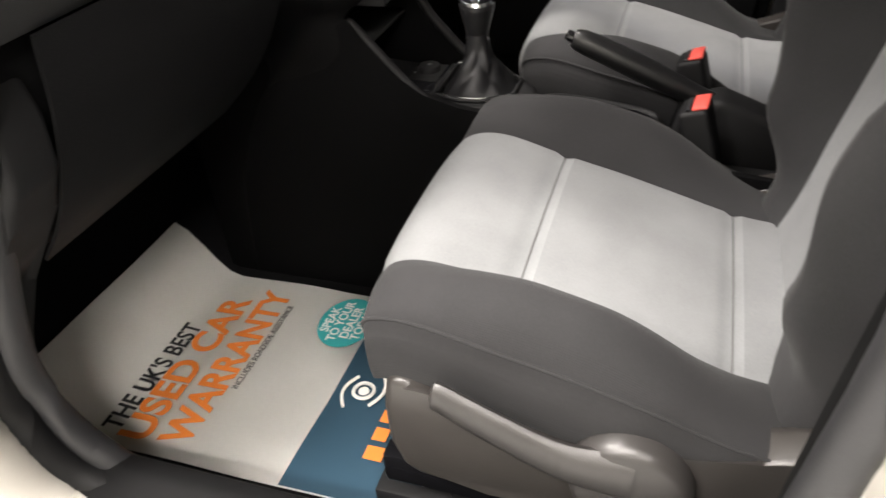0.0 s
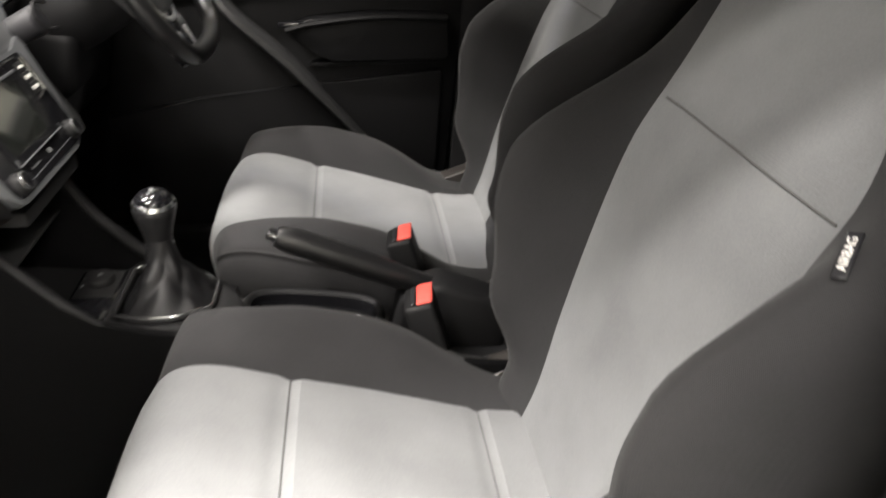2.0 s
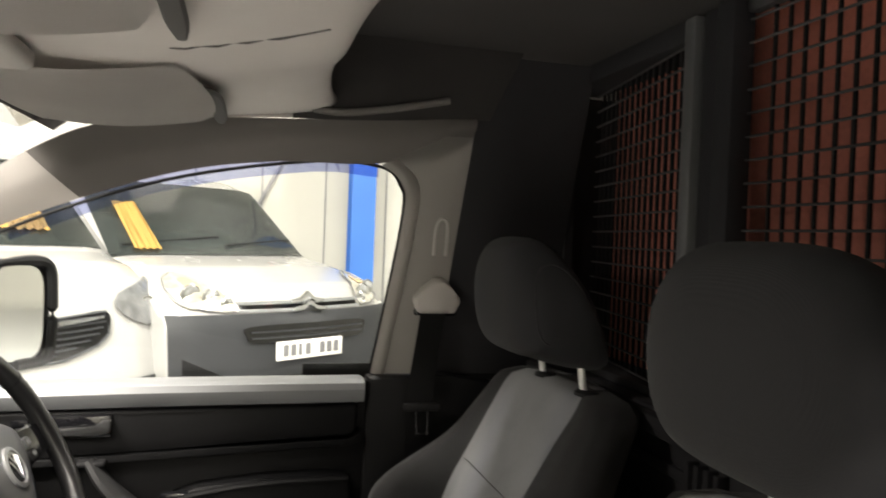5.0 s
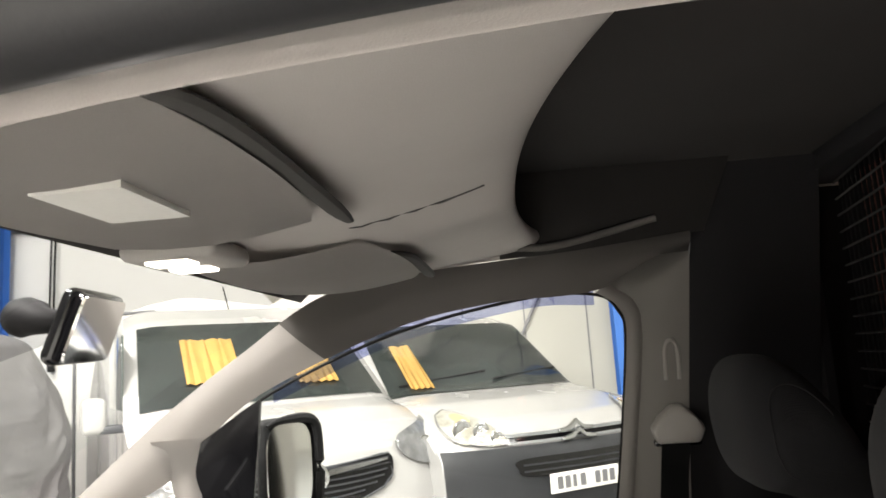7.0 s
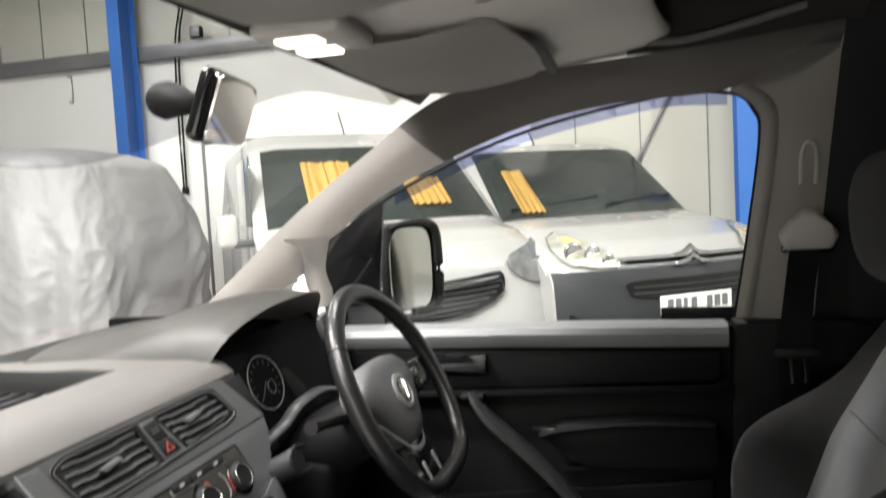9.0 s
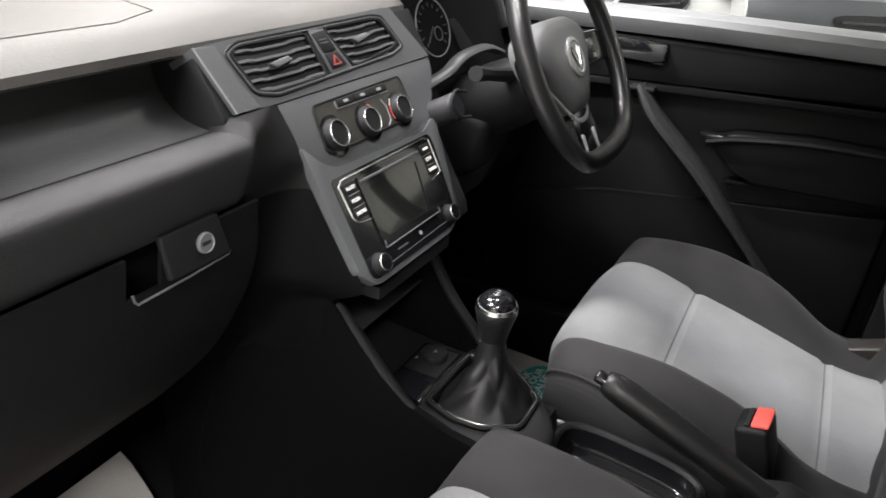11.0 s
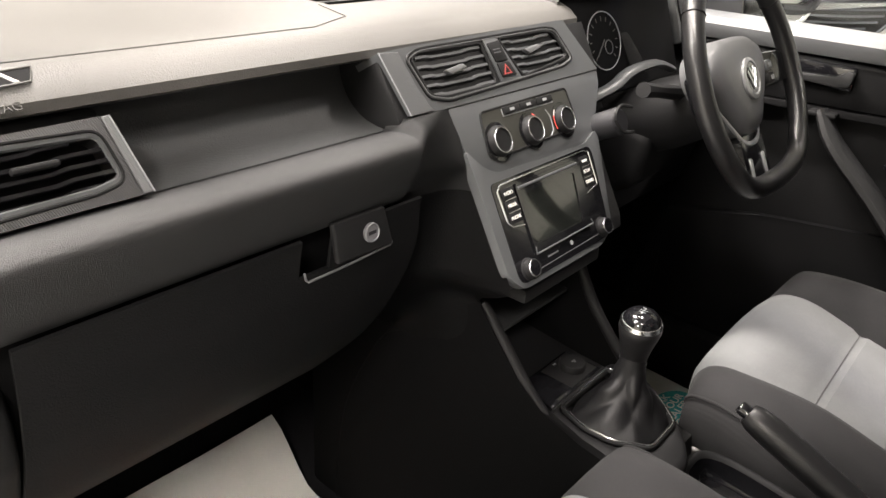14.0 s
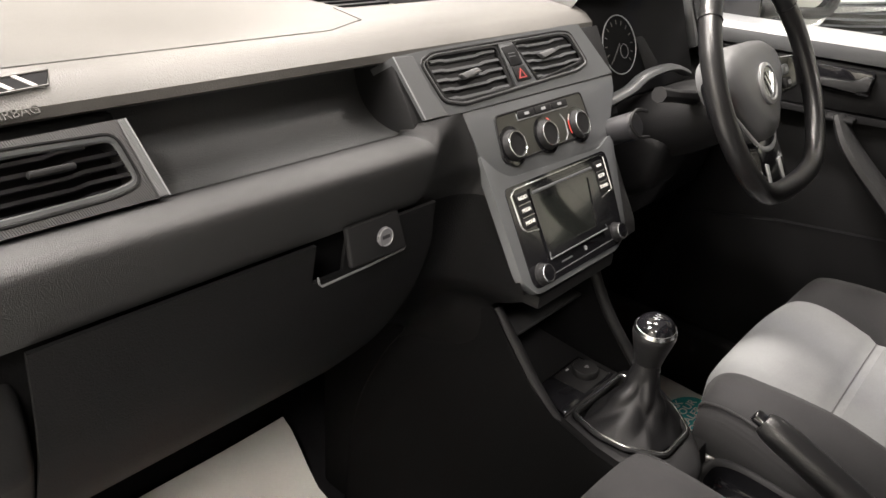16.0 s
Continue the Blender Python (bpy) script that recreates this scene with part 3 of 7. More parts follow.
for sd in (-1, 1):
    part("chrome_bar", pad(sv.patch(3.44, 3.56, sd * 0.09, sd * 0.50, 0.036, 2, 10, lambda a, b: (a * (1 - 0.6 * b) + 1.3 * b, b)), 0.006), CHROME, tv, "tapering chrome wing bar")
    hl = part("headlamp", sv.blob([(3.96, sd * 0.60), (4.70, sd * 0.82), (5.25, sd * 0.95), (4.3, sd * 0.99), (3.42, sd * 0.985), (3.48, sd * 0.74)], 0.012), LENS_GREY, tv, "grey headlamp")
    bm = bmesh.new()
    lathe(bm, [(0.045, 0.0), (0.048, 0.006), (0.036, 0.009), (0.02, 0.003), (0.0, 0.004)], sv.at(3.85, sd * 0.85, 0.016), HEAD, 20)
    part("reflector", bm, CHROME, hl)
    part("air_intake", pad(sv.patch(1.3, 2.2, sd * 0.68, sd * 0.92, 0.012, 4, 6), 0.006), BUMPER, tv)
    if sd > 0:
        continue
    bm = bmesh.new()
    c = mv @ Vector((-0.98, sd * 1.00, 1.33))
    box(bm, (-0.06, -0.075, -0.115), (0.05, 0.065, 0.10), 0.040, 3, Matrix.Translation(c) @ mv.to_3x3().to_4x4())
    dmv = part("mirror_housing", bm, PAINT, tv, "white door mirror housing")
    part("mirror_arm", local_box(mv, (-1.02, sd * 0.90 - 0.08, 1.215), (-0.94, sd * 0.90 + 0.08, 1.265), 0.015), BUMPER, dmv)
    part("side_window", local_box(mv, (-1.95, sd * 0.845 - 0.006, 1.34), (-1.02, sd * 0.845 + 0.006, 1.80), 0.003), TINT, tv, "dark side window")
bm = bmesh.new()
lathe(bm, [(0.075, 0), (0.075, 0.012), (0.062, 0.016), (0.058, 0.008), (0.01, 0.010)], sv.at(3.44, 0, 0.03), HEAD, 24)
part("badge", bm, CHROME, tv, "round chrome badge")
bm = bmesh.new()
tube(bm, [mv @ Vector((-1.90, 0.0, 2.01)), mv @ Vector((-2.10, 0.0, 2.22))], 0.006, 6)
part("aerial", bm, RUBBER, tv)
part("plate", local_box(mv, (0.112, -0.26, 0.48), (0.124, 0.26, 0.59), 0.003), PLATE, tv, "white number plate with dark bars")


def pleats(sh, u0, u1, v0, v1, n, label):
    """A pleated yellow sheet held against the inside of a windscreen."""
    bm = bmesh.new()
    rows = []
    for i in range(9):
        rows.append([sh.at(u0 + (u1 - u0) * i / 8, v0 + (v1 - v0) * (j / (n * 4)) + 0.02 * (i / 8) * math.sin(j), 0.024 + 0.008 * math.sin(j * math.tau / 4)) for j in range(n * 4 + 1)])
    grid(bm, rows)
    pad(bm, 0.002)
    return single("sun_blind", bm, YELLOW, label, "blind")


pleats(sv, 7.22, 7.71, -0.58, -0.18, 5, "yellow pleated blind against a van windscreen")
pleats(sv, 7.16, 7.48, 0.24, 0.56, 5, "yellow pleated blind against a van windscreen")
pleats(sb, 7.04, 7.66, -0.72, -0.52, 4, "yellow pleated blind against a van windscreen")

# sheeted vehicle
bm = bmesh.new()
rows = []
cx, cy = -5.0, 4.7
for i in range(101):
    h = i / 100
    z = 0.35 + 1.72 * h ** 0.9
    row = []
    for j in range(260):
        a = j * math.tau / 260
        w = 1.0 if h < 0.85 else max(0.02, math.sqrt(max(0, 1 - ((h - 0.85) / 0.15) ** 2)))
        ex = abs(math.cos(a)) ** 0.45 * math.copysign(1, math.cos(a))
        ey = abs(math.sin(a)) ** 0.45 * math.copysign(1, math.sin(a))
        ridge = lambda k, q: 1 - 2 * abs(noise.noise((ex * k + 0.6 * h * k, ey * k - 0.8 * h * k, h * k * 0.7 + q)))
        fold = 0.034 * noise.noise((6 * a / 1.5, 0.4 * h, 1)) * (1.9 - 1.7 * h) + (0.45 + 0.8 * (1 - h) ** 2) * (0.030 * ridge(2.2, 1) + 0.020 * ridge(5.0, 4) + 0.011 * ridge(11, 8) + 0.006 * ridge(24, 3))
        taper = 1.02 + 0.05 * math.sin(h * 3.0) - 0.24 * ease(0.35, 1.1, h)
        row.append((cx + (1.32 * taper * w + fold) * ex, cy + (0.92 * taper * w + fold) * ey, z + 0.04 * noise.noise((ex * 3, ey * 3, 7)) + 0.07 * (1 - h) ** 4 * noise.noise((a * 3, 0, 2))))
    rows.append(row)
grid(bm, rows, closed_v=True)
bm.faces.new(list(bm.verts)[-260:])
cover = thing("sheeted_vehicle", (cx, cy, GROUND), "vehicle under a crumpled silver-grey dust sheet", "vehicle")
part("dust_sheet", bm, SHEET, cover, angle=40)
part("body", boxed((cx - 1.1, cy - 0.72, 0.34), (cx + 1.1, cy + 0.72, 0.9), 0.12, 3), RUBBER, cover)
for sx in (-0.8, 0.8):
    for sy in (-1, 1):
        bm = bmesh.new()
        lathe(bm, [(0.19, -0.2), (0.30, -0.2), (0.32, -0.17), (0.32, -0.03), (0.29, 0.0), (0.05, -0.02)], (cx + sx, cy + sy * 0.74, GROUND + 0.32), (0, sy, 0), 24)
        part("wheel", bm, RUBBER, cover)

# ---- the cabin shell ----


def mirror_y(p):
    return (p[0], 2 * MID - p[1], p[2])


def strip(bm, a, b, n=24, k=5, out=(0, 0, 0), bulge=0.0):
    """A skin between two curves, with a bulge between them."""
    ca, cb = spline(a, n), spline(b, n)
    o = Vector(out)
    rows = [[p.lerp(q, j / k) + o * bulge * math.sin(math.pi * j / k) for j in range(k + 1)] for p, q in zip(ca, cb)]
    grid(bm, rows)
    return bm


def trim(name, a, b, mat, label, thick=0.012, n=24, k=6, out=(0, -1, 0), bulge=0.008, both=False):
    made = []
    for flip in ((False, True) if both else (False,)):
        aa, bb = ([mirror_y(p) for p in a], [mirror_y(p) for p in b]) if flip else (a, b)
        oo = (out[0], -out[1], out[2]) if flip else out
        bm = strip(bmesh.new(), aa, bb, n, k, oo, bulge)
        pad(bm, thick)
        made.append(single(name, bm, mat, label, "trim", "structure"))
    return made


# floor pan, sill and footboard
bm = bmesh.new()
prism(bm, [(-1.25, 0.30), (-1.25, 0.72), (-1.18, 0.72), (-1.00, 0.50), (-0.86, 0.385), (-0.78, 0.345), (-0.5, 0.335), (0.66, 0.335), (0.66, 0.30)], "y", -0.33, 1.09)
single("cabin_floor", bm, CARPET, "black carpeted van cabin floor with a rising footboard", "floor", "structure")
for flip in (False, True):
    pts = [(-0.28, 0.48), (-0.31, 0.49), (-0.40, 0.47), (-0.47, 0.42), (-0.47, 0.25), (-0.28, 0.25)]
    if flip:
        pts = [(2 * MID + 0.075 - p[0], p[1]) for p in pts]
    bm = bmesh.new()
    prism(bm, pts, "x", -0.95, 0.7, 0.008)
    single("door_sill", bm, LOWER, "black plastic door sill cover of the van", "sill", "structure")
single("bulkhead_lower", boxed((0.60, -0.36, 0.33), (0.64, 1.08, 1.225), 0.008), CARGO, "black lower bulkhead panel behind the seats", "panel", "structure")

# side trims: front pillar, roof rail and door pillar
WIN_TOP = [(-0.612, 1.107, 1.249), (-0.574, 1.069, 1.366), (-0.44, 1.036, 1.464), (-0.178, 1.003, 1.565), (0.088, 0.986, 1.616), (0.225, 0.987, 1.614)]
WIN_REAR = [(0.225, 0.987, 1.614), (0.268, 1.000, 1.580), (0.278, 1.016, 1.530), (0.263, 1.069, 1.366), (0.241, 1.129, 1.182)]
P_LOW = [(-0.86, 1.105, 1.200), (-0.64, 1.085, 1.315), (-0.57, 1.062, 1.385), (-0.44, 1.034, 1.470), (-0.178, 0.998, 1.570), (0.02, 0.986, 1.607), (0.225, 0.984, 1.617), (0.398, 0.960, 1.672)]
P_TOP = [(-0.98, 1.110, 1.195), (-0.715, 1.060, 1.396), (-0.60, 1.035, 1.474), (-0.48, 1.005, 1.546), (-0.30, 0.965, 1.645), (-0.10, 0.948, 1.674), (0.2, 0.945, 1.692), (0.402, 0.941, 1.711)]
low_, top_ = spline(P_LOW, 71), spline(P_TOP, 71)
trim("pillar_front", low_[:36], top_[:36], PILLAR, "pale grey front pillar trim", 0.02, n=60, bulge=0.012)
trim("roof_rail", low_[35:], top_[35:], RAIL_TRIM, "roof rail trim over the door window, greyed for shade", 0.02, n=60, bulge=0.014)
trim("pillar_front_passenger", [mirror_y(p) for p in P_LOW[:5]], [mirror_y(p) for p in P_TOP[:5]], PILLAR, "pale grey front pillar trim", 0.02, n=30, out=(0, 1, 0), bulge=0.016)
trim("pillar_foot", [(-0.61, 1.105, 1.22), (-0.605, 1.09, 1.30), (-0.575, 1.064, 1.382)], [(-0.665, 1.108, 1.22), (-0.675, 1.09, 1.30), (-0.70, 1.055, 1.380)], PILLAR,
     "pale grey foot of the front pillar", 0.02, bulge=0.01, both=True)
RAIL_X = [(0.30, 1.602), (0.20, 1.604), (0.09, 1.603), (-0.10, 1.586), (-0.25, 1.548), (-0.40, 1.478)]
# Light on this rail is put into its paler felt colour.
trim("roof_rail_passenger", [(x, -0.246, z - 0.002) for x, z in RAIL_X], [(x, -0.203, z + 0.006) for x, z in RAIL_X], LINING, "roof rail trim over the open doorway, paled for light", 0.008, n=30, k=4, out=(0, 0, -1), bulge=0.006)
trim("roof_rail_lining", [(x, -0.203, z + 0.006) for x, z in RAIL_X], [(x, -0.150, z + 0.105) for x, z in RAIL_X], LINING, "grey felt side of the roof lining", 0.008, n=30, k=3, out=(0, 1, 0), bulge=0.0)
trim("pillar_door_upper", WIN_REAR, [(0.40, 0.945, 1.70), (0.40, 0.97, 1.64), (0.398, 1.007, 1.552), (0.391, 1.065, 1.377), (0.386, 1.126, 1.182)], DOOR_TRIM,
     "door pillar trim with the belt guide, greyed for shade", 0.015, bulge=0.015)
# A paler strip carries the light along the window's rear edge.
trim("window_edge", [(x, y - 0.012, z) for x, y, z in WIN_REAR], [(x + 0.028, y - 0.016, z + 0.010 * (z > 1.57)) for x, y, z in WIN_REAR], PILLAR, "pale strip for the lit edge of the window frame", 0.006, bulge=0.006)
trim("roof_corner", [(-0.30, 0.962, 1.648), (-0.15, 0.950, 1.668), (0.0, 0.947, 1.682), (0.05, 0.947, 1.685)], [(-0.33, 0.93, 1.67), (-0.15, 0.90, 1.78), (0.0, 0.89, 1.835), (0.05, 0.89, 1.838)],
     LINING, "grey roof corner lining", 0.01, 20, 4, bulge=0.0, both=True)
# The shaded inside of the shelf is coloured in from here rearwards.
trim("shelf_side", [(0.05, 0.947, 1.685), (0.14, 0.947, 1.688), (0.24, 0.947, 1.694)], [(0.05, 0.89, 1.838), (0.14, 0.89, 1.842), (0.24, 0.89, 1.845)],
     SHADE_FELT, "felt side of the overhead shelf, darkened for shade", 0.01, 20, 4, bulge=0.0, both=True)
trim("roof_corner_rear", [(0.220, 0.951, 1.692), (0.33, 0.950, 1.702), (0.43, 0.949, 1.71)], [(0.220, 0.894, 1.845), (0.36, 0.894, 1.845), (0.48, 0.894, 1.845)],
     SHADE_FELT, "felt roof corner behind the shelf, darkened for shade", 0.01, 20, 4, bulge=0.0, both=True)
bm = bmesh.new()
prism(bm, [(0.222, 0.34), (0.215, 0.6), (0.232, 1.18), (0.40, 1.18), (0.60, 1.15), (0.60, 0.34)], "y", 1.095, 1.14, 0.008)
single("pillar_door_lower", bm, LOWER, "black lower door pillar trim", "trim", "structure")
bm = bmesh.new()
prism(bm, [(0.385, 1.175), (0.395, 1.552), (0.41, 1.73), (0.47, 1.83), (0.64, 1.83), (0.64, 1.175)], "y", 0, 0.012, 0.0)
for v in bm.verts:
    v.co.y += 1.135 - 0.33 * max(0, v.co.z - 1.18)
single("cargo_side", bm, CARGO, "black side panel beside the bulkhead", "panel", "structure")
bm = bmesh.new()
prism(bm, [(0.385, 0.3), (0.395, 1.552), (0.41, 1.73), (0.47, 1.83), (0.64, 1.83), (0.64, 0.3)], "y", 0, 0.012, 0.0)
for v in bm.verts:
    v.co.y += -0.44 + 0.33 * max(0, v.co.z - 1.18)
single("cargo_side", bm, CARGO, "black side panel beside the bulkhead", "panel", "structure")

single("pillar_inner", boxed((0.10, 1.1405, 0.34), (0.62, 1.150, 1.20)), LOWER, "black inner face of the door pillar", "trim", "structure")

# passenger-side door pillar: seal, painted flange, striker
bm = bmesh.new()
ca = spline([(0.150, -0.355, 0.45), (0.150, -0.375, 0.75), (0.172, -0.385, 1.05), (0.19, -0.375, 1.25), (0.215, -0.31, 1.52), (0.215, -0.255, 1.62)], 26)
rows = []
for p in ca:
    rows.append([p + Vector(d) for d in ((0.22, 0.02, 0), (0.02, 0.012, 0), (0.006, -0.012, 0), (0.036, -0.035, 0), (0.10, -0.06, 0), (0.22, -0.085, 0), (0.42, -0.10, 0))])
grid(bm, rows)
pad(bm, 0.006)
pillar_p = single("pillar_passenger", bm, CREAM, "cream painted door pillar by the open passenger door", "pillar", "structure")
bm = bmesh.new()
grid(bm, [[p + Vector(d) for d in ((0.20, 0.03, 0), (0.0, 0.024, 0), (-0.012, 0.0, 0), (0.0, -0.014, 0))] for p in ca])
pad(bm, 0.008)
single("pillar_cover", bm, LOWER, "dark grey inner cover of the passenger door pillar", "trim", "structure")

SEAL = [(-0.47, -0.365, 1.20), (-0.50, -0.35, 1.02), (-0.616, -0.335, 0.731), (-0.650, -0.315, 0.611), (-0.620, -0.302, 0.498), (-0.515, -0.297, 0.459), (0.0, -0.298, 0.482), (0.11, -0.315, 0.50),
        (0.150, -0.36, 0.62), (0.162, -0.395, 0.85), (0.176, -0.40, 1.05), (0.192, -0.388, 1.25), (0.215, -0.33, 1.52), (0.20, -0.270, 1.605), (0.09, -0.264, 1.609), (-0.10, -0.264, 1.590), (-0.25, -0.275, 1.552), (-0.42, -0.308, 1.466), (-0.56, -0.355, 1.37)]
seal = thing("door_seal", (-0.2, -0.30, 0.45), "black rubber seal round the open doorway", "seal")
seal_line = spline(SEAL, 150)
for name, k0, k1 in (("front_run", 0, 33), ("sill_run", 33, 62), ("pillar_run", 62, 104), ("roof_run", 104, 150)):
    bm = bmesh.new()
    tube(bm, seal_line[max(0, k0 - 1):k1], 0.019, 12, squash=(1.1, 0.9))
    part(name, bm, SEAL_GREY, seal)
bm = bmesh.new()
tube(bm, [Vector(p) + Vector((-0.022, -0.028, -0.012)) for p in spline(SEAL[1:6], 50)], 0.026, 10, squash=(1.0, 0.9))
single("door_frame_edge", bm, LOWER, "dark rounded door frame edge outside the seal", "trim", "structure")
bm = bmesh.new()
tube(bm, [Vector(p) + Vector((-0.050, -0.075, -0.030)) for p in spline(SEAL[1:6] + [(0.0, -0.298, 0.44)], 60)], 0.050, 12)
single("door_frame_paint", bm, CREAM, "cream painted door frame below the seal", "trim", "structure")
bm = bmesh.new()
tube(bm, [Vector(p) + Vector((0, -0.04, 0.035)) for p in spline(SEAL[11:], 60)], 0.030, 10, squash=(1.2, 0.9))
single("roof_gutter", bm, SHELF_SKIN, "dark door frame edge under the van roof", "trim", "structure")
bm = bmesh.new()
tube(bm, [Vector(p) + Vector((0, -0.09, 0.075)) for p in spline(SEAL[11:], 60)], 0.055, 10, squash=(1.1, 0.9))
single("roof_side", bm, CREAM, "cream painted roof edge of the van", "roof", "structure")

striker = thing("door_striker", (0.26, -0.43, 0.87), "polished steel door striker on the painted pillar", "striker")
ms = plate_on((0.226, -0.4375, 0.88), (0.93, -0.37, 0.0), (0.05, 0.0, 1))
bm = bmesh.new()
prism(bm, [(-0.004 + 0.0105 * math.cos(a) - 0.005 * math.sin(a), 0.016 + 0.038 * math.sin(a)) for a in [k * math.tau / 20 for k in range(20)]], "z", 0, 0.005, 0.0015, 1, ms)
part("plate", bm, STEEL, striker)
bm = bmesh.new()
tube(bm, [ms @ Vector(p) for p in ((-0.009, 0.026, 0.003), (-0.017, 0.029, 0.010), (-0.033, 0.037, 0.019), (-0.037, 0.036, 0.021), (-0.027, 0.019, 0.021), (-0.022, 0.017, 0.019), (-0.007, 0.011, 0.010), (0.002, 0.008, 0.003))], 0.0032, 8)
part("loop", bm, CHROME, striker)
for a_, b_ in ((0.0, -0.010), (-0.007, 0.042)):
    bm = bmesh.new()
    lathe(bm, [(0.005, 0), (0.005, 0.002), (0.0035, 0.003), (0.0025, 0.001)], ms @ Vector((a_, b_, 0.005)), ms.to_3x3() @ Vector((0, 0, 1)), 12)
    part("bolt", bm, SILVER, striker)
sticker = thing("pillar_label", (0.23, -0.44, 0.80), "dark printed label with pale lines on the pillar", "label")
ml = plate_on((0.212, -0.4305, 0.800), (0.93, -0.37, 0.0), (0.06, 0, 1)) @ Matrix.Translation((-0.0084, -0.005, 0)) @ Matrix.Rotation(radians(67), 4, "Z") @ Matrix.Diagonal((0.95, 0.66, 1, 1))
part("sheet", boxed((-0.045, -0.03, 0), (0.04, 0.028, 0.0012), 0, 1, ml), LABEL, sticker)
for k in range(5):
    part("print_line", boxed((-0.036, 0.018 - 0.010 * k, 0.0012), (0.012 - 0.009 * (k % 3), 0.0205 - 0.010 * k, 0.0018), 0, 1, ml), PLATE, sticker)
for k in range(2):
    part("print_mark", boxed((0.026, 0.010 - 0.026 * k, 0.0012), (0.036, 0.020 - 0.026 * k, 0.0018), 0, 1, ml), PLATE, sticker)
part("tab", boxed((-0.052, -0.03, 0), (-0.0455, -0.012, 0.0014), 0, 1, ml), YELLOW, sticker)

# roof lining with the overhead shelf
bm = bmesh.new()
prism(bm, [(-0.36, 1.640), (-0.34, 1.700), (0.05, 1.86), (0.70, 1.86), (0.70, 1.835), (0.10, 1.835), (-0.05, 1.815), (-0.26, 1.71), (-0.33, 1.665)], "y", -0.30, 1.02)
single("roof_lining", bm, SHADE_FELT, "felt roof lining of the van, darkened for shade", "ceiling", "structure")
bm = bmesh.new()
low = spline([(-0.36, 0, 1.652), (-0.24, 0, 1.662), (-0.12, 0, 1.668), (0.02, 0, 1.686), (0.075, 0, 1.698), (0.096, 0, 1.712), (0.092, 0, 1.728), (0.07, 0, 1.732)], 30)
top = spline([(0.07, 0, 1.732), (-0.05, 0, 1.722), (-0.2, 0, 1.70), (-0.30, 0, 1.685)], 10)
rows = []
for p in low + top[1:]:
    row = []
    for j in range(41):
        y = -0.190 + 1.155 * j / 40
        e = abs((y - MID) / 0.615)
        dip = -0.022 * math.exp(-((y - 0.47) / 0.10) ** 2) * max(0, min(1, (p.x + 0.34) / 0.2)) if p.z < 1.71 else 0
        sweep = 0.066 * (max(0, 0.55 - y) / 0.54) ** 2.6 + 0.048 * (max(0, y - 0.55) / 0.40) ** 2
        row.append((p.x - 0.014 + sweep * ease(-0.25, 0.05, p.x), y, p.z + 0.010 * e ** 6 + dip * 0.6))
    rows.append(row)
grid(bm, rows)
shelf_ob = single("overhead_shelf", bm, LINING, "grey felt-covered overhead shelf above the windscreen", "shelf", "structure")


# A dark tube draws the shade along the crease of the felt.
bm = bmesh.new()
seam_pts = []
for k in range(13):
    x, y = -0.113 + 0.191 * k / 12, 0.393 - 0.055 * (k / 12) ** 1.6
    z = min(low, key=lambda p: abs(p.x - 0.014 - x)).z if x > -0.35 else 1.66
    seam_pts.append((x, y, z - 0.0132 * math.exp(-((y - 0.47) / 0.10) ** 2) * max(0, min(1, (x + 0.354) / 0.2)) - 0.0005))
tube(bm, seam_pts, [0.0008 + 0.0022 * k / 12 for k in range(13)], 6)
single("shelf_crease", bm, GAP_SHADE, "dark line for the shade in the shelf felt's crease", "trim", "structure")

bm = bmesh.new()
tube(bm, spline([(0.085, 0.925, 1.702), (0.14, 0.930, 1.700), (0.22, 0.930, 1.712), (0.34, 0.928, 1.738)], 16), 0.010, 10, squash=(1.0, 0.7))
single("shelf_end", bm, RAIL_TRIM, "grey felt lip that ends the overhead shelf", "trim", "structure")

# ---- windscreen and driver's door ----
bm = bmesh.new()
rows = []
for i in range(9):
    f = i / 8
    x, z = -1.15 + 0.82 * f, 1.21 + 0.45 * f
    hw = 0.77 - 0.19 * f
    rows.append([(x - 0.06 * (1 - (j / 6 - 1) ** 2), MID + hw * (j / 6 - 1), z) for j in range(13)])
grid(bm, rows)
screen = single("windscreen", bm, PANE, "clear curved windscreen of the van", "windscreen", "structure")
screen.visible_shadow = False
bm = bmesh.new()
rows = []
for i in range(5):
    row = []
    for j in range(25):
        s_ = (j / 12 - 1)
        f = 1.0 - (i / 4) * (0.06 + 0.26 * math.exp(-((s_ + 0.18) / 0.50) ** 4))
        x, z, hw = -1.15 + 0.82 * f, 1.21 + 0.45 * f, 0.77 - 0.19 * f
        row.append((x - 0.06 * (1 - s_ * s_) - 0.002, MID + hw * s_ * 0.9, z - 0.006))
    rows.append(row)
grid(bm, rows)
single("sunstrip", bm, clear_glass("grey_dotted_tint", (0.60, 0.60, 0.61), 0.03), "grey dotted tint band along the windscreen top", "tint", "structure")

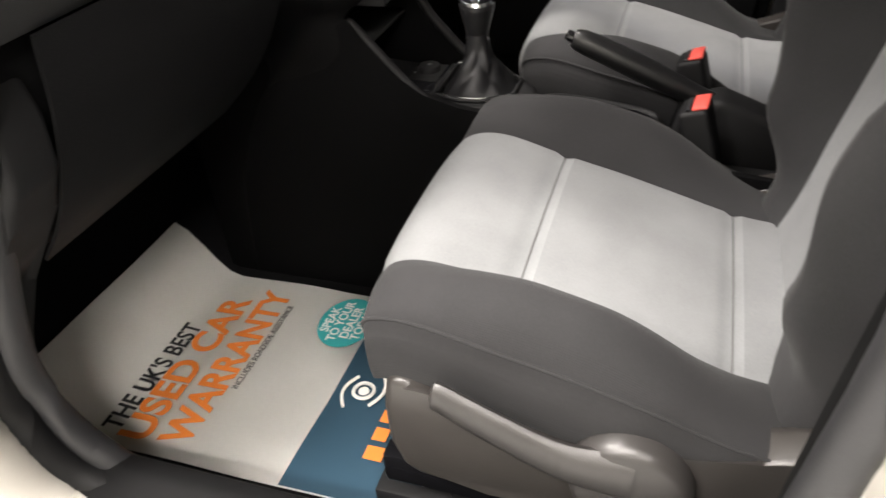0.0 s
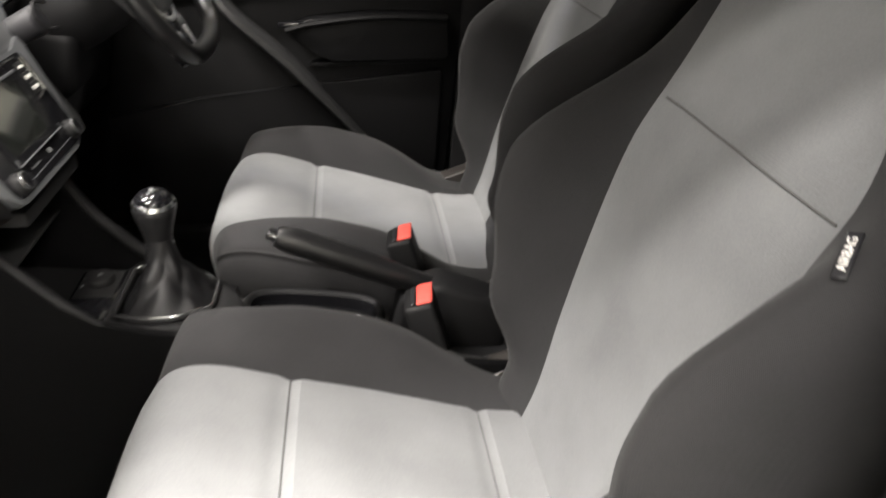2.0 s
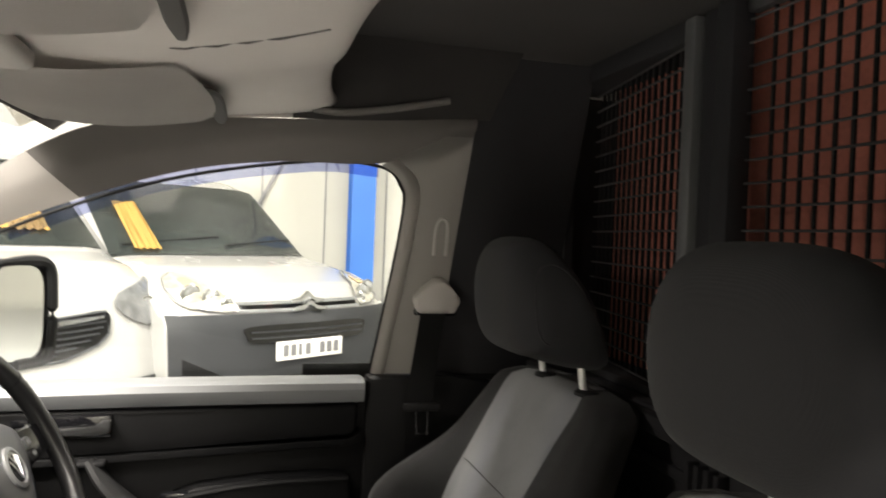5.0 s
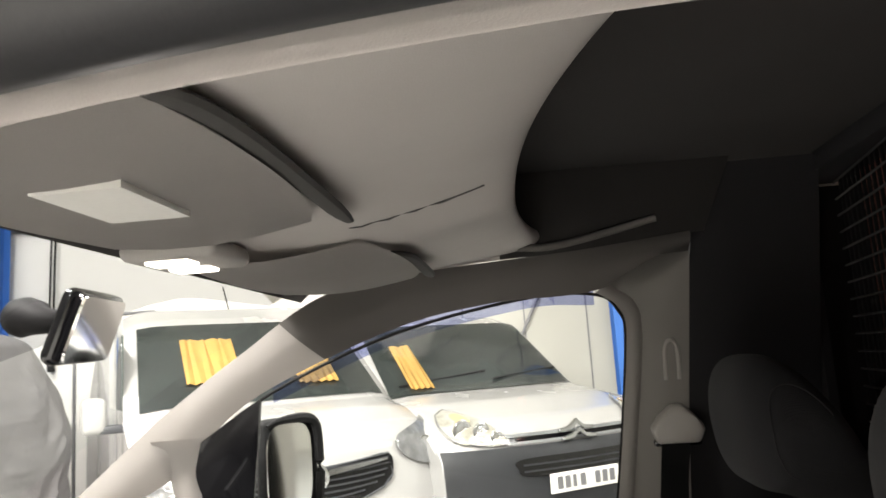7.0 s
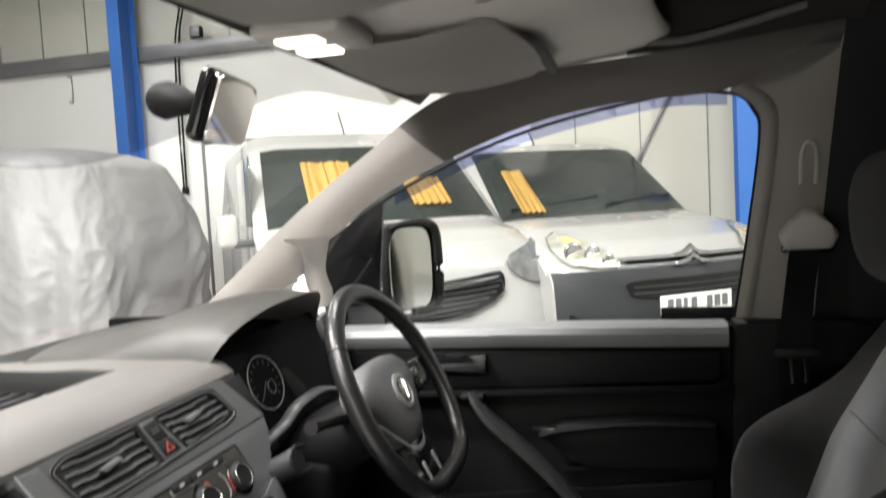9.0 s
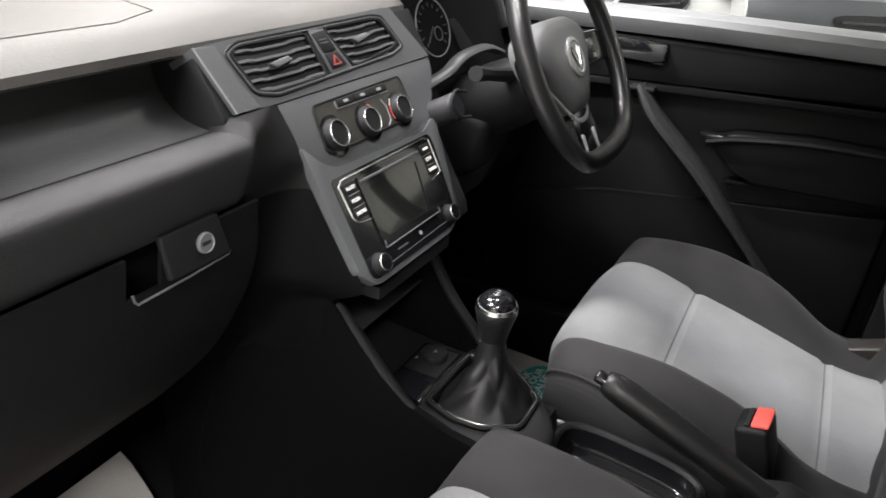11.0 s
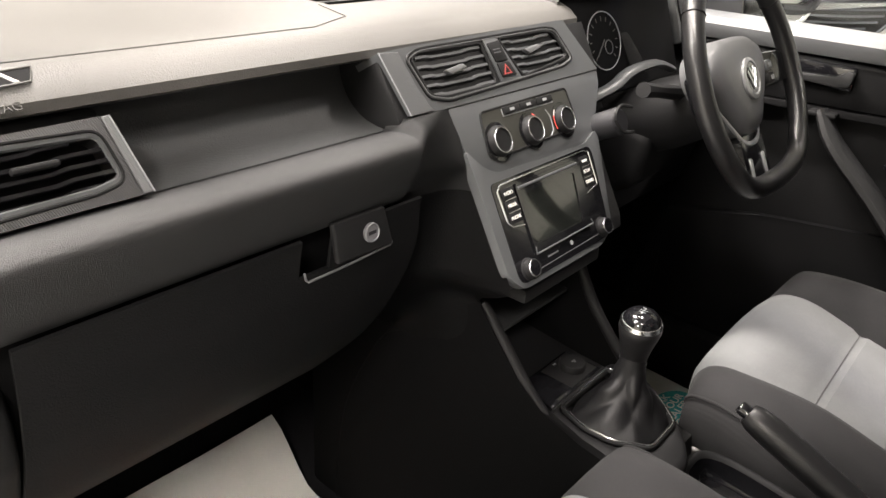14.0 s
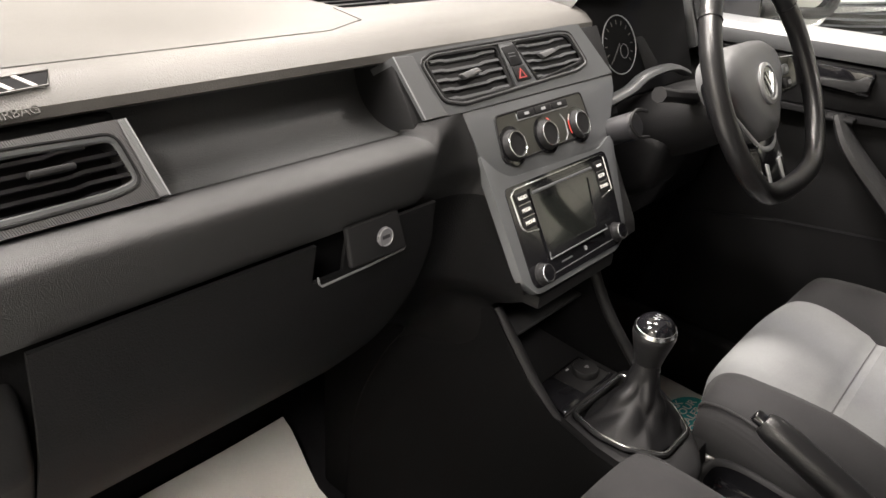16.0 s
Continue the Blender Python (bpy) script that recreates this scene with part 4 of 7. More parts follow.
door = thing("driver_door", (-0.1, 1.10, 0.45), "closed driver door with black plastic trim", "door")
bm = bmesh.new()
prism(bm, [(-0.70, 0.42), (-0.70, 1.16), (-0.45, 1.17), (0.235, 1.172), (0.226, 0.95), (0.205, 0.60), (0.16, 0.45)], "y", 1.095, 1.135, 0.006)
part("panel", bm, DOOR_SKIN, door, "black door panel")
part("outer_skin", boxed((-0.70, 1.1365, 0.42), (0.26, 1.148, 1.160), 0.004), CREAM, door, "cream painted outside of the door")
bm = bmesh.new()
rows = []
for x in [-0.62 + 0.04 * k for k in range(22)]:
    xx = min(x, 0.241)
    zt = 1.178 - 0.012 * max(0, (-0.2 - xx))
    rows.append([(xx, 1.128, zt), (xx, 1.075, zt + 0.002), (xx, 1.058, zt - 0.004), (xx, 1.052, zt - 0.016), (xx, 1.056, zt - 0.034), (xx, 1.064, zt - 0.044), (xx, 1.10, zt - 0.046)])
grid(bm, rows, closed_v=True, caps=True)
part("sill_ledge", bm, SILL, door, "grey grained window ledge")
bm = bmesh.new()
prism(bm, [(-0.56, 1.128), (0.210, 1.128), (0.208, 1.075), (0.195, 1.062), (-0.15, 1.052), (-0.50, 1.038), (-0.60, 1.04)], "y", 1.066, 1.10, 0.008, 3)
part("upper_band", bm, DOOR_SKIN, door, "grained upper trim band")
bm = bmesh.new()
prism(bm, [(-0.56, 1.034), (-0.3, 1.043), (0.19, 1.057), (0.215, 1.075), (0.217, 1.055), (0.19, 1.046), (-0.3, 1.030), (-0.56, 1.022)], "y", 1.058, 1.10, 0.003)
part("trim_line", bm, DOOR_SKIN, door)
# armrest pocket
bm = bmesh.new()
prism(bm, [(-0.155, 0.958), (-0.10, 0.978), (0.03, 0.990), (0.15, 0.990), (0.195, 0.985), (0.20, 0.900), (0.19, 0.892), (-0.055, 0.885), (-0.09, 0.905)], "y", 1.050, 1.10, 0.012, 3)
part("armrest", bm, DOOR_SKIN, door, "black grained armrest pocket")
bm = bmesh.new()
tube(bm, spline([(-0.150, 1.045, 0.955), (-0.09, 1.042, 0.970), (0.03, 1.040, 0.984), (0.19, 1.046, 0.984)], 16), 0.010, 8, squash=(0.8, 0.7))
part("armrest_edge", bm, DOOR_SKIN, door)
part("window_switch", boxed((-0.165, 1.04, 0.962), (-0.115, 1.058, 0.973), 0.003, 2, None), GLOSS, door, "black window switch")
bm = bmesh.new()
prism(bm, [(-0.11, 0.872), (0.19, 0.882), (0.19, 0.892), (-0.10, 0.882)], "y", 1.07, 1.10, 0.003)
part("trim_line", bm, DOOR_SKIN, door)
# diagonal pull
bm = bmesh.new()
pp = spline([(-0.292, 1.052, 1.040), (-0.250, 1.040, 0.985), (-0.155, 1.036, 0.900), (-0.07, 1.042, 0.805), (0.02, 1.066, 0.690), (0.07, 1.085, 0.60)], 22)
tube(bm, pp, [0.020 + 0.010 * math.sin(math.pi * min(1, k / 14)) for k in range(22)], 10, squash=(0.55, 1.0), up=Vector((0, 1, 0)))
pull = part("pull_handle", bm, DASH, door, "dark satin diagonal pull handle")
part("pull_cap", boxed((-0.312, 1.034, 1.030), (-0.262, 1.062, 1.040), 0.004), LOWER, pull, "grey cap of the pull handle")
# latch
part("latch_recess", boxed((-0.385, 1.058, 1.078), (-0.255, 1.070, 1.122), 0.006), GLOSS, door, "dark latch recess")
bm = bmesh.new()
prism(bm, [(-0.365, 1.088), (-0.365, 1.098), (-0.285, 1.100), (-0.268, 1.116), (-0.255, 1.114), (-0.258, 1.090), (-0.28, 1.084)], "y", 1.046, 1.060, 0.003)
part("latch", bm, DASH, door, "black door latch")
for k in range(2):
    part("lock_button", boxed((-0.425, 1.055, 1.082 + 0.02 * k), (-0.395, 1.066, 1.096 + 0.02 * k), 0.003), GLOSS, door)
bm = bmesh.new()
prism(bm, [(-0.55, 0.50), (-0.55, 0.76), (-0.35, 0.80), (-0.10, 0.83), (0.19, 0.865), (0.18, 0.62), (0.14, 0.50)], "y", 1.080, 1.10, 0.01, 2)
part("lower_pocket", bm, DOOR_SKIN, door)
# glass and sail panel
glassrows = spline(WIN_TOP, 20)
bm = bmesh.new()
rows = []
for p in glassrows + spline(WIN_REAR, 10)[1:6]:
    rows.append([(p.x, p.y + 0.012, p.z), (p.x, 1.148, 1.165)])
grid(bm, rows)
win = part("window_glass", bm, PANE, door, "clear door window")
win.visible_shadow = False
bm = bmesh.new()
prism(bm, [(-0.640, 1.19), (-0.630, 1.28), (-0.596, 1.372), (-0.50, 1.430), (-0.455, 1.455), (-0.475, 1.36), (-0.505, 1.24), (-0.50, 1.17), (-0.635, 1.17)], "y", 0, 0.012, 0.003)
for v in bm.verts:
    v.co.y += 1.125 - 0.33 * max(0, v.co.z - 1.18)
part("sail_panel", bm, GLOSS, door, "black mirror sail panel")
bm = bmesh.new()
tube(bm, [p + Vector((0, 0.004, -0.004)) for p in spline(WIN_TOP[1:] + WIN_REAR[1:], 60)], 0.0035, 6)
part("window_seal", bm, RUBBER, door)
bm = bmesh.new()
rows = []
for p in spline(WIN_TOP[2:], 20):
    rows.append([(p.x, p.y + 0.03, p.z + 0.01), (p.x, p.y + 0.034, p.z - 0.022)])
grid(bm, rows)
pad(bm, 0.002)
part("wind_deflector", bm, clear_glass("blue_tint", (0.42, 0.46, 0.72), 0.04), door, "blue tinted strip along the window top")

dm = thing("door_mirror", (-0.45, 1.26, 1.20), "black door mirror outside the driver window", "mirror")
mm = plate_on((-0.480, 1.285, 1.285), (0.60, 0.80, 0.0), (0, 0, 1))
bm = bmesh.new()
box(bm, (-0.070, -0.108, -0.040), (0.092, 0.114, -0.002), 0.018, 4, mm)
part("housing", bm, LOWER, dm)
bm = bmesh.new()
tube(bm, [mm @ Vector(p) for p in spline([(-0.060, 0.098, 0.002), (-0.030, 0.108, 0.004), (0.040, 0.110, 0.006), (0.072, 0.094, 0.008), (0.080, 0.040, 0.008), (0.080, -0.060, 0.008), (0.066, -0.104, 0.006), (0.0, -0.108, 0.002)], 30)], [0.004 + 0.008 * ease(0, 9, k) for k in range(30)], 8)
part("rim", bm, LOWER, dm)
bm = bmesh.new()
prism(bm, [(0.062 * abs(math.cos(a)) ** 0.5 * math.copysign(1, math.cos(a)), 0.100 * abs(math.sin(a)) ** 0.5 * math.copysign(1, math.sin(a))) for a in [k * math.tau / 32 for k in range(32)]], "z", 0.0, 0.004, 0, 1, mm)
part("mirror_glass", bm, MIRROR, dm)
part("mirror_arm", boxed((-0.56, 1.14, 1.165), (-0.50, 1.27, 1.20), 0.014, 3), LOWER, dm)

# belt on the driver pillar
belt = thing("seat_belt", (0.36, 1.07, 1.09), "black driver seat belt hanging from its guide", "seat belt")
bm = bmesh.new()
mo = plate_on((0.360, 1.055, 1.352), (1, 0, 0), (0, -0.25, 1))
prism(bm, [(-0.040, -0.028), (-0.052, 0.002), (-0.034, 0.022), (-0.012, 0.046), (0.012, 0.046), (0.034, 0.022), (0.052, 0.002), (0.040, -0.028)], "z", 0.0, 0.03, 0.009, 3, mo)
part("guide_cover", bm, PILLAR, belt, "pale grey guide cover")
part("guide_loop", boxed((-0.045, -0.036, 0.004), (0.045, -0.022, 0.018), 0.005, 2, mo), GLOSS, belt)
bm = bmesh.new()
rows = []
for p in spline([(0.355, 1.040, 1.325), (0.345, 1.045, 1.25), (0.337, 1.050, 1.16), (0.335, 1.060, 1.05), (0.345, 1.07, 0.80), (0.36, 1.08, 0.55)], 24):
    rows.append([p + Vector((d, 0.004 * math.sin(p.z * 30 + d * 60), 0)) for d in (-0.027, -0.01, 0.01, 0.027)])
grid(bm, rows)
pad(bm, 0.0015)
part("webbing", bm, RUBBER, belt)
part("belt_stop", boxed((0.298, 1.030, 1.118), (0.374, 1.048, 1.134), 0.005), LOWER, belt)
bm = bmesh.new()
tube(bm, [(0.325, 1.036, 1.120), (0.325, 1.034, 1.072), (0.349, 1.034, 1.072), (0.349, 1.036, 1.120)], 0.004, 6, closed=True)
part("tongue", bm, CHROME, belt, "steel belt tongue")
slot = bmesh.new()
tube(slot, spline([(0.345, 1.020, 1.44), (0.347, 1.012, 1.50), (0.358, 1.006, 1.515), (0.370, 1.012, 1.50), (0.370, 1.020, 1.44)], 14), 0.004, 6)
part("guide_track", slot, PILLAR, belt)

# ledge, ribs and slots of the bulkhead below the grille
ledge = thing("bulkhead_ledge", (0.59, MID, 1.2), "dark grey moulded ledge along the bulkhead", "ledge")
part("ledge", boxed((0.570, -0.34, 1.190), (0.5995, 1.06, 1.222), 0.008), CARGO, ledge)
for z_ in (1.135, 1.060, 0.985):
    part("rib", boxed((0.588, -0.34, z_), (0.5995, 1.06, z_ + 0.018), 0.004), CARGO, ledge)
for k in range(4):
    part("slot_bar", boxed((0.580, 0.405 + 0.022 * k, 1.085), (0.5995, 0.415 + 0.022 * k, 1.175), 0.002), CARGO, ledge)

# bulkhead grille
gr = thing("bulkhead_grille", (0.64, MID, 1.22), "black welded wire grille above the bulkhead", "grille")
for y0, y1 in ((-0.30, 0.455),):
    for a, b in (((0.632, y0, 1.225), (0.652, y1, 1.245)), ((0.632, y0, 1.805), (0.652, y1, 1.825))):
        part("frame", boxed(a, b, 0.004), WIRE, gr)
# The first post's lit edge is given as a lighter grey.
for a, b, mt in (((0.618, 0.555, 1.0), (0.650, 0.585, 1.83), HUB), ((0.625, 0.505, 1.0), (0.652, 0.545, 1.83), CARGO), ((0.612, 0.455, 1.0), (0.650, 0.495, 1.83), CARGO)):
    part("post", boxed(a, b, 0.006), mt, gr)
part("frame", boxed((0.632, 0.586, 1.200), (0.725, 1.080, 1.240), 0.004), CARGO, gr)
part("frame", boxed((0.632, 0.586, 1.800), (0.725, 1.080, 1.836), 0.004), CARGO, gr)
vert = finish("wire", boxed((-0.0025, -0.0026, 1.236), (0.0025, 0.0026, 1.815), 0.0008, 1), RUBBER)
thin = finish("wire", boxed((-0.0030, -0.0030, 1.236), (0.0030, 0.0030, 1.815), 0.0008, 1), RUBBER)
for y0, y1, slope in ((-0.29, 0.45, 0.0), (0.592, 1.035, 0.16)):
    n = int((y1 - y0) / 0.0275)
    for k in range(n):
        ob = new("wire", thin if slope else vert)
        ob.parent = gr
        ob.matrix_parent_inverse = gr.matrix_basis.inverted()
        ob.matrix_basis = Matrix.Translation((0.645 + slope * (0.0275 * (k + 0.5)), y0 + 0.0275 * (k + 0.5), 0))
    hor = finish("wire", tube(bmesh.new(), [(0, y0, 0), (slope * (y1 - y0), y1, 0)], 0.0021, 6), WIRE)
    for k in range(18):
        ob = new("wire", hor)
        ob.parent = gr
        ob.matrix_parent_inverse = gr.matrix_basis.inverted()
        ob.matrix_basis = Matrix.Translation((0.6365, 0, 1.2425 + 0.0325 * k))
for y0, y1 in ((-0.44, -0.301), (1.036, 1.16)):
    single("bulkhead_side", boxed((0.642, y0, 1.20), (0.6595, y1, 1.84)), CARGO, "black bulkhead edge beside the grille", "panel", "structure")
boards = thing("cargo_boards", (0.74, MID, 0.4), "reddish-brown plywood board stood behind the grille", "board")
part("board", boxed((0.690, -0.30, 0.4), (0.702, 0.560, 1.836), 0.003), PLY, boards)
bm = bmesh.new()
prism(bm, [(0.690, 0.562), (0.766, 1.060), (0.778, 1.060), (0.702, 0.562)], "z", 0.4, 1.836, 0.002, 1)
part("board", bm, PLY, boards)
single("cargo_back", boxed((1.3, -0.5, 0.3), (1.33, 1.2, 1.87)), LOWER, "dark end wall closing the cargo space", "wall", "structure")
single("cargo_roof", boxed((0.66, -0.35, 1.838), (1.33, 1.09, 1.850)), LOWER, "dark cargo space roof", "ceiling", "structure")
for y0, y1 in ((-0.315, -0.302), (1.062, 1.075)):
    single("cargo_wall", boxed((0.66, y0, 0.3), (1.30, y1, 1.84)), LOWER, "dark cargo space side wall", "wall", "structure")

# ---- seats ----


def split_parts(rows, keys):
    """Cut a grid of points into one bmesh for each key of its cells."""
    out = {}
    n, k = len(rows), len(rows[0])
    for i in range(n - 1):
        for j in range(k - 1):
            key = keys(i, j)
            bm, seen = out.setdefault(key, (bmesh.new(), {}))
            quad = []
            for a, b in ((i, j), (i + 1, j), (i + 1, j + 1), (i, j + 1)):
                if (a, b) not in seen:
                    seen[(a, b)] = bm.verts.new(rows[a][b])
                quad.append(seen[(a, b)])
            bm.faces.new(quad)
    return {k2: v[0] for k2, v in out.items()}


CUSHION = [(-0.20, 0.50), (-0.248, 0.545), (-0.276, 0.60), (-0.288, 0.655), (-0.282, 0.705), (-0.248, 0.742), (-0.195, 0.749), (-0.107, 0.724), (-0.03, 0.704), (0.05, 0.680), (0.13, 0.656), (0.20, 0.648), (0.29, 0.660)]
ACROSS = [-0.262, -0.268, -0.270, -0.266, -0.254, -0.236, -0.215, -0.194, -0.178, -0.166, -0.158, -0.148, -0.12, -0.08, -0.04]
ACROSS = ACROSS + [0.0] + [-a for a in ACROSS[::-1]]
SIDE_DROP = {0: -0.090, 1: -0.062, 2: -0.028, 3: 0.008, 4: 0.038, 5: 0.056, 6: 0.062, 7: 0.053, 8: 0.032, 9: 0.012, 10: -0.004, 11: 0.0, 12: 0.001, 13: 0.001, 14: 0.0, 15: 0.0}


def seat(name, x0, yc, back_dx, lean, post_dy, label, side, insert, near_w, head_x):
    """A front seat. side: -1 where the outer flank faces the passenger door, 1 for the driver's."""
    t = thing(name, (x0, yc, 0.34), label, "car seat", "front seats")
    prof = spline([(a, 0, b) for a, b in CUSHION], 73)
    n_ac = len(ACROSS)
    rows = []
    for i, p in enumerate(prof):
        f = i / 72
        row = []
        for j, y in enumerate(ACROSS):
            jj = min(j, n_ac - 1 - j)
            d = SIDE_DROP[jj]
            bolster = 0.25 + 0.75 * ease(-0.25, -0.07, p.x) - 1.1 * ease(-0.01, 0.22, p.x)
            d = d * bolster if d > 0 else d
            front = 1 - ease(0.28, 0.44, f)
            wid = 1 - 0.10 * (1 - ease(0.20, 0.42, f)) * abs(y) / 0.27
            seam = 0.0
            for sx in (-0.107, 0.130):
                if p.x > -0.2 or f > 0.5:
                    seam += 0.006 * math.exp(-((p.x - sx) / 0.006) ** 2) * (1 if abs(y) < 0.165 else 0)
            crown = 0.010 * math.cos(min(1, abs(y) / 0.16) * math.pi / 2) * (1 if abs(y) < 0.16 else 0)
            z = p.z + d * (1 - front) - seam + crown * 0.6
            x = p.x
            if front > 0:
                z += d * front * 0.35 if d < 0 else d * front * 0.30
                x += 0.070 * front * (max(0.0, abs(y) - 0.10) / 0.17) ** 1.6
            row.append((x0 + x, yc + y * wid, z))
        rows.append(row)

    def key(i, j):
        inside = 10 <= j < n_ac - 11
        f = i / 72
        if not inside:
            return "bolster_outer" if j < 10 else "bolster_inner"
        if prof[i].z < 0.640 and f < 0.4:
            return "front_band"
        if prof[i].x < -0.107 or f < 0.3:
            return "front_panel"
        return "centre_panel" if prof[i].x < 0.130 else "rear_panel"
    for k, bm in split_parts(rows, key).items():
        part(k, bm, LIGHT_CLOTH if "panel" in k else DARK_CLOTH, t, "light grey cloth panel" if "panel" in k else "charcoal cloth", angle=70)
    for sx in (-0.107, 0.130):
        i = min(range(20, 73), key=lambda q: abs(prof[q].x - sx))
        bm = bmesh.new()
        tube(bm, [Vector(rows[i][j]) + Vector((0, 0, 0.0006)) for j in range(10, n_ac - 10)], 0.0012, 5)
        part("seam", bm, SEAM, t)
    for jc in (3, n_ac - 4):
        bm = bmesh.new()
        tube(bm, [Vector(rows[i][jc]) + Vector((0, 0, 0.0004)) for i in range(14, 70)], 0.0022, 6)
        part("bolster_piping", bm, DARK_CLOTH, t)
    # base box
    part("base", boxed((x0 - 0.20, yc - 0.22, 0.37), (x0 + 0.30, yc + 0.22, 0.60), 0.03, 3), LOWER, t)
    for s_ in (-1, 1):
        part("floor_rail", boxed((x0 - 0.30, yc + s_ * 0.19 - 0.028, 0.336), (x0 + 0.34, yc + s_ * 0.19 + 0.028, 0.372), 0.005), LOWER, t, "black steel floor rail")
        part("slide_rail", boxed((x0 - 0.27, yc + s_ * 0.218 - 0.016, 0.425), (x0 + 0.34, yc + s_ * 0.218 + 0.016, 0.478), 0.006), GLOSS, t, "black painted slide rail")
    # plastic flank
    for s_ in (-1, 1):
        bm = bmesh.new()
        fl = [(-0.222, 0.522), (-0.235, 0.56), (-0.236, 0.62), (-0.228, 0.668), (-0.205, 0.670), (-0.15, 0.645), (-0.02, 0.612), (0.06, 0.618), (0.16, 0.650), (0.28, 0.700), (0.33, 0.66), (0.33, 0.53), (0.16, 0.520), (0.015, 0.506), (-0.115, 0.502), (-0.20, 0.508)]
        prism(bm, [(x0 + a, b) for a, b in fl], "y", yc + s_ * 0.225, yc + s_ * 0.272, 0.014, 3)
        fk = part("flank", bm, SKIRT, t, "grey-brown plastic seat flank")
        if s_ == side:
            hub = Vector((x0 + 0.040, yc + s_ * 0.266, 0.590))
            bm = bmesh.new()
            lathe(bm, [(0.065, 0.0), (0.065, 0.018), (0.060, 0.027), (0.053, 0.030), (0.0, 0.031)], hub, (0, s_, 0), 32)
            part("lever_hub", bm, LEVER, fk, "round lever hub")
            bm = bmesh.new()
            lp = spline([hub + Vector((0.0, s_ * 0.02, 0.02)), hub + Vector((-0.07, s_ * 0.026, 0.030)), hub + Vector((-0.14, s_ * 0.028, 0.062)), hub + Vector((-0.195, s_ * 0.026, 0.088)), hub + Vector((-0.208, s_ * 0.026, 0.092))], 18)
            tube(bm, lp, [0.034, 0.032, 0.030, 0.028, 0.026, 0.0245, 0.0235, 0.0225, 0.022, 0.0215, 0.021, 0.0205, 0.020, 0.0195, 0.019, 0.0175, 0.013, 0.006], 12, squash=(0.50, 1.0))
            part("lever", bm, LEVER, fk, "long curved height lever")
            for dx, dz in ((0.030, -0.012), (-0.030, -0.030)):
                bm = bmesh.new()
                lathe(bm, [(0.007, 0.0), (0.007, 0.0015), (0.0, 0.001)], hub + Vector((dx, s_ * 0.0305, dz)), (0, s_, 0), 12)
                part("screw", bm, INK, fk)
    # backrest: rings from bottom to top
    rings = 40
    ctl = [(-0.110, -0.006), (-0.135, -0.022), (-0.165, -0.056), (-0.190, -0.076), (-0.215, -0.078), (-0.238, -0.056), (-0.252, -0.012), (-0.253, 0.04), (-0.235, 0.085), (-0.20, 0.112), (-0.10, 0.120)]
    base_x, base_z, hgt = x0 + 0.185 + back_dx, 0.640, 0.612
    rows = []
    for i in range(rings + 1):
        h = i / rings
        wid = 0.90 + 0.14 * ease(0.0, 0.35, h) - 0.04 * ease(0.5, 0.75, h) - 0.20 * ease(0.72, 1.0, h)
        bol = 0.25 + 0.85 * ease(0.06, 0.26, h) + 0.52 * ease(0.24, 0.50, h) - 1.45 * ease(0.54, 0.80, h)
        ins = 0.70 + 0.30 * ease(0.05, 0.62, h) + 0.16 * ease(0.7, 1.0, h)
        cap = 1.0
        zz = h * hgt
        if h > 0.93:
            q = (h - 0.93) / 0.07
            cap = math.sqrt(max(0.0, 1 - q * q * 0.92))
            zz = (0.93 + 0.07 * math.sin(q * math.pi / 2) * 0.8) * hgt
        thick = 1.0 - 0.22 * h
        ring = []
        sides = []
        for sgn in (-1, 1):
            if sgn != insert:
                e_ = ins * (1.40 - (0.36 if side > 0 else 0.16) * ease(0.2, 0.62, h))
            elif side > 0:
                e_ = ins * (near_w + (1 - near_w) * 0.75 * ease(0.0, 0.66, h))
            else:
                e_ = ins * (near_w + 0.34 * ease(0.0, 0.40, h) - 0.36 * ease(0.70, 0.92, h))
            half = [(-e_ * 0.149 * u, 0.010 * (1 - u * u) * -0.4) for u in (0, 0.25, 0.5, 0.75, 0.93)]
            half += [(-e_ * 0.149 - (wid * abs(y) - 0.110) * (0.253 * wid - e_ * 0.149) / (0.253 * wid - 0.110), d) for y, d in ctl[:8]]
            half += [(wid * y, d) for y, d in ctl[8:]]
            sides.append(half)
        pts = [(-y, d) for y, d in sides[1][::-1]] + sides[0][1:]
        seam = 0.004 * math.exp(-((h - 0.705) / 0.010) ** 2)
        for y, d in pts:
            dd = d * bol if d < 0 else d * thick
            groove = seam if (abs(y) < ins * 0.14 and -0.01 < d <= 0) else 0
            mid = 0.06 * thick
            dd = mid + (dd - mid) * cap
            yy = y * (cap if cap > 0.4 else 0.4 + 0.0)
            x = base_x + math.tan(lean) * zz + dd + groove + 0.012 * math.sin(h * math.pi) + 0.072 * (max(0.0, h - 0.62) / 0.38) ** 1.5
            ring.append((x, yc + yy, base_z + zz - 0.25 * dd * math.tan(lean)))
        rows.append(ring + [ring[0]])
    nn = len(rows[0]) - 1
    cen = nn // 2

    def key2(i, j):
        a = abs(j + 0.5 - cen)
        h = (i + 0.5) / rings
        if a < 5:
            return "back_upper_panel" if h > 0.705 else "back_lower_panel"
        if a > 13.2:
            return "back_cover"
        return "back_bolster_outer" if j < cen else "back_bolster_inner"
    for k, bm in split_parts(rows, key2).items():
        part(k, bm, LIGHT_CLOTH if "panel" in k else DARK_CLOTH, t, "light grey cloth panel" if "panel" in k else "charcoal cloth", angle=75)
    bm = bmesh.new()
    bm.faces.new([bm.verts.new(p) for p in rows[-1][:-1]])
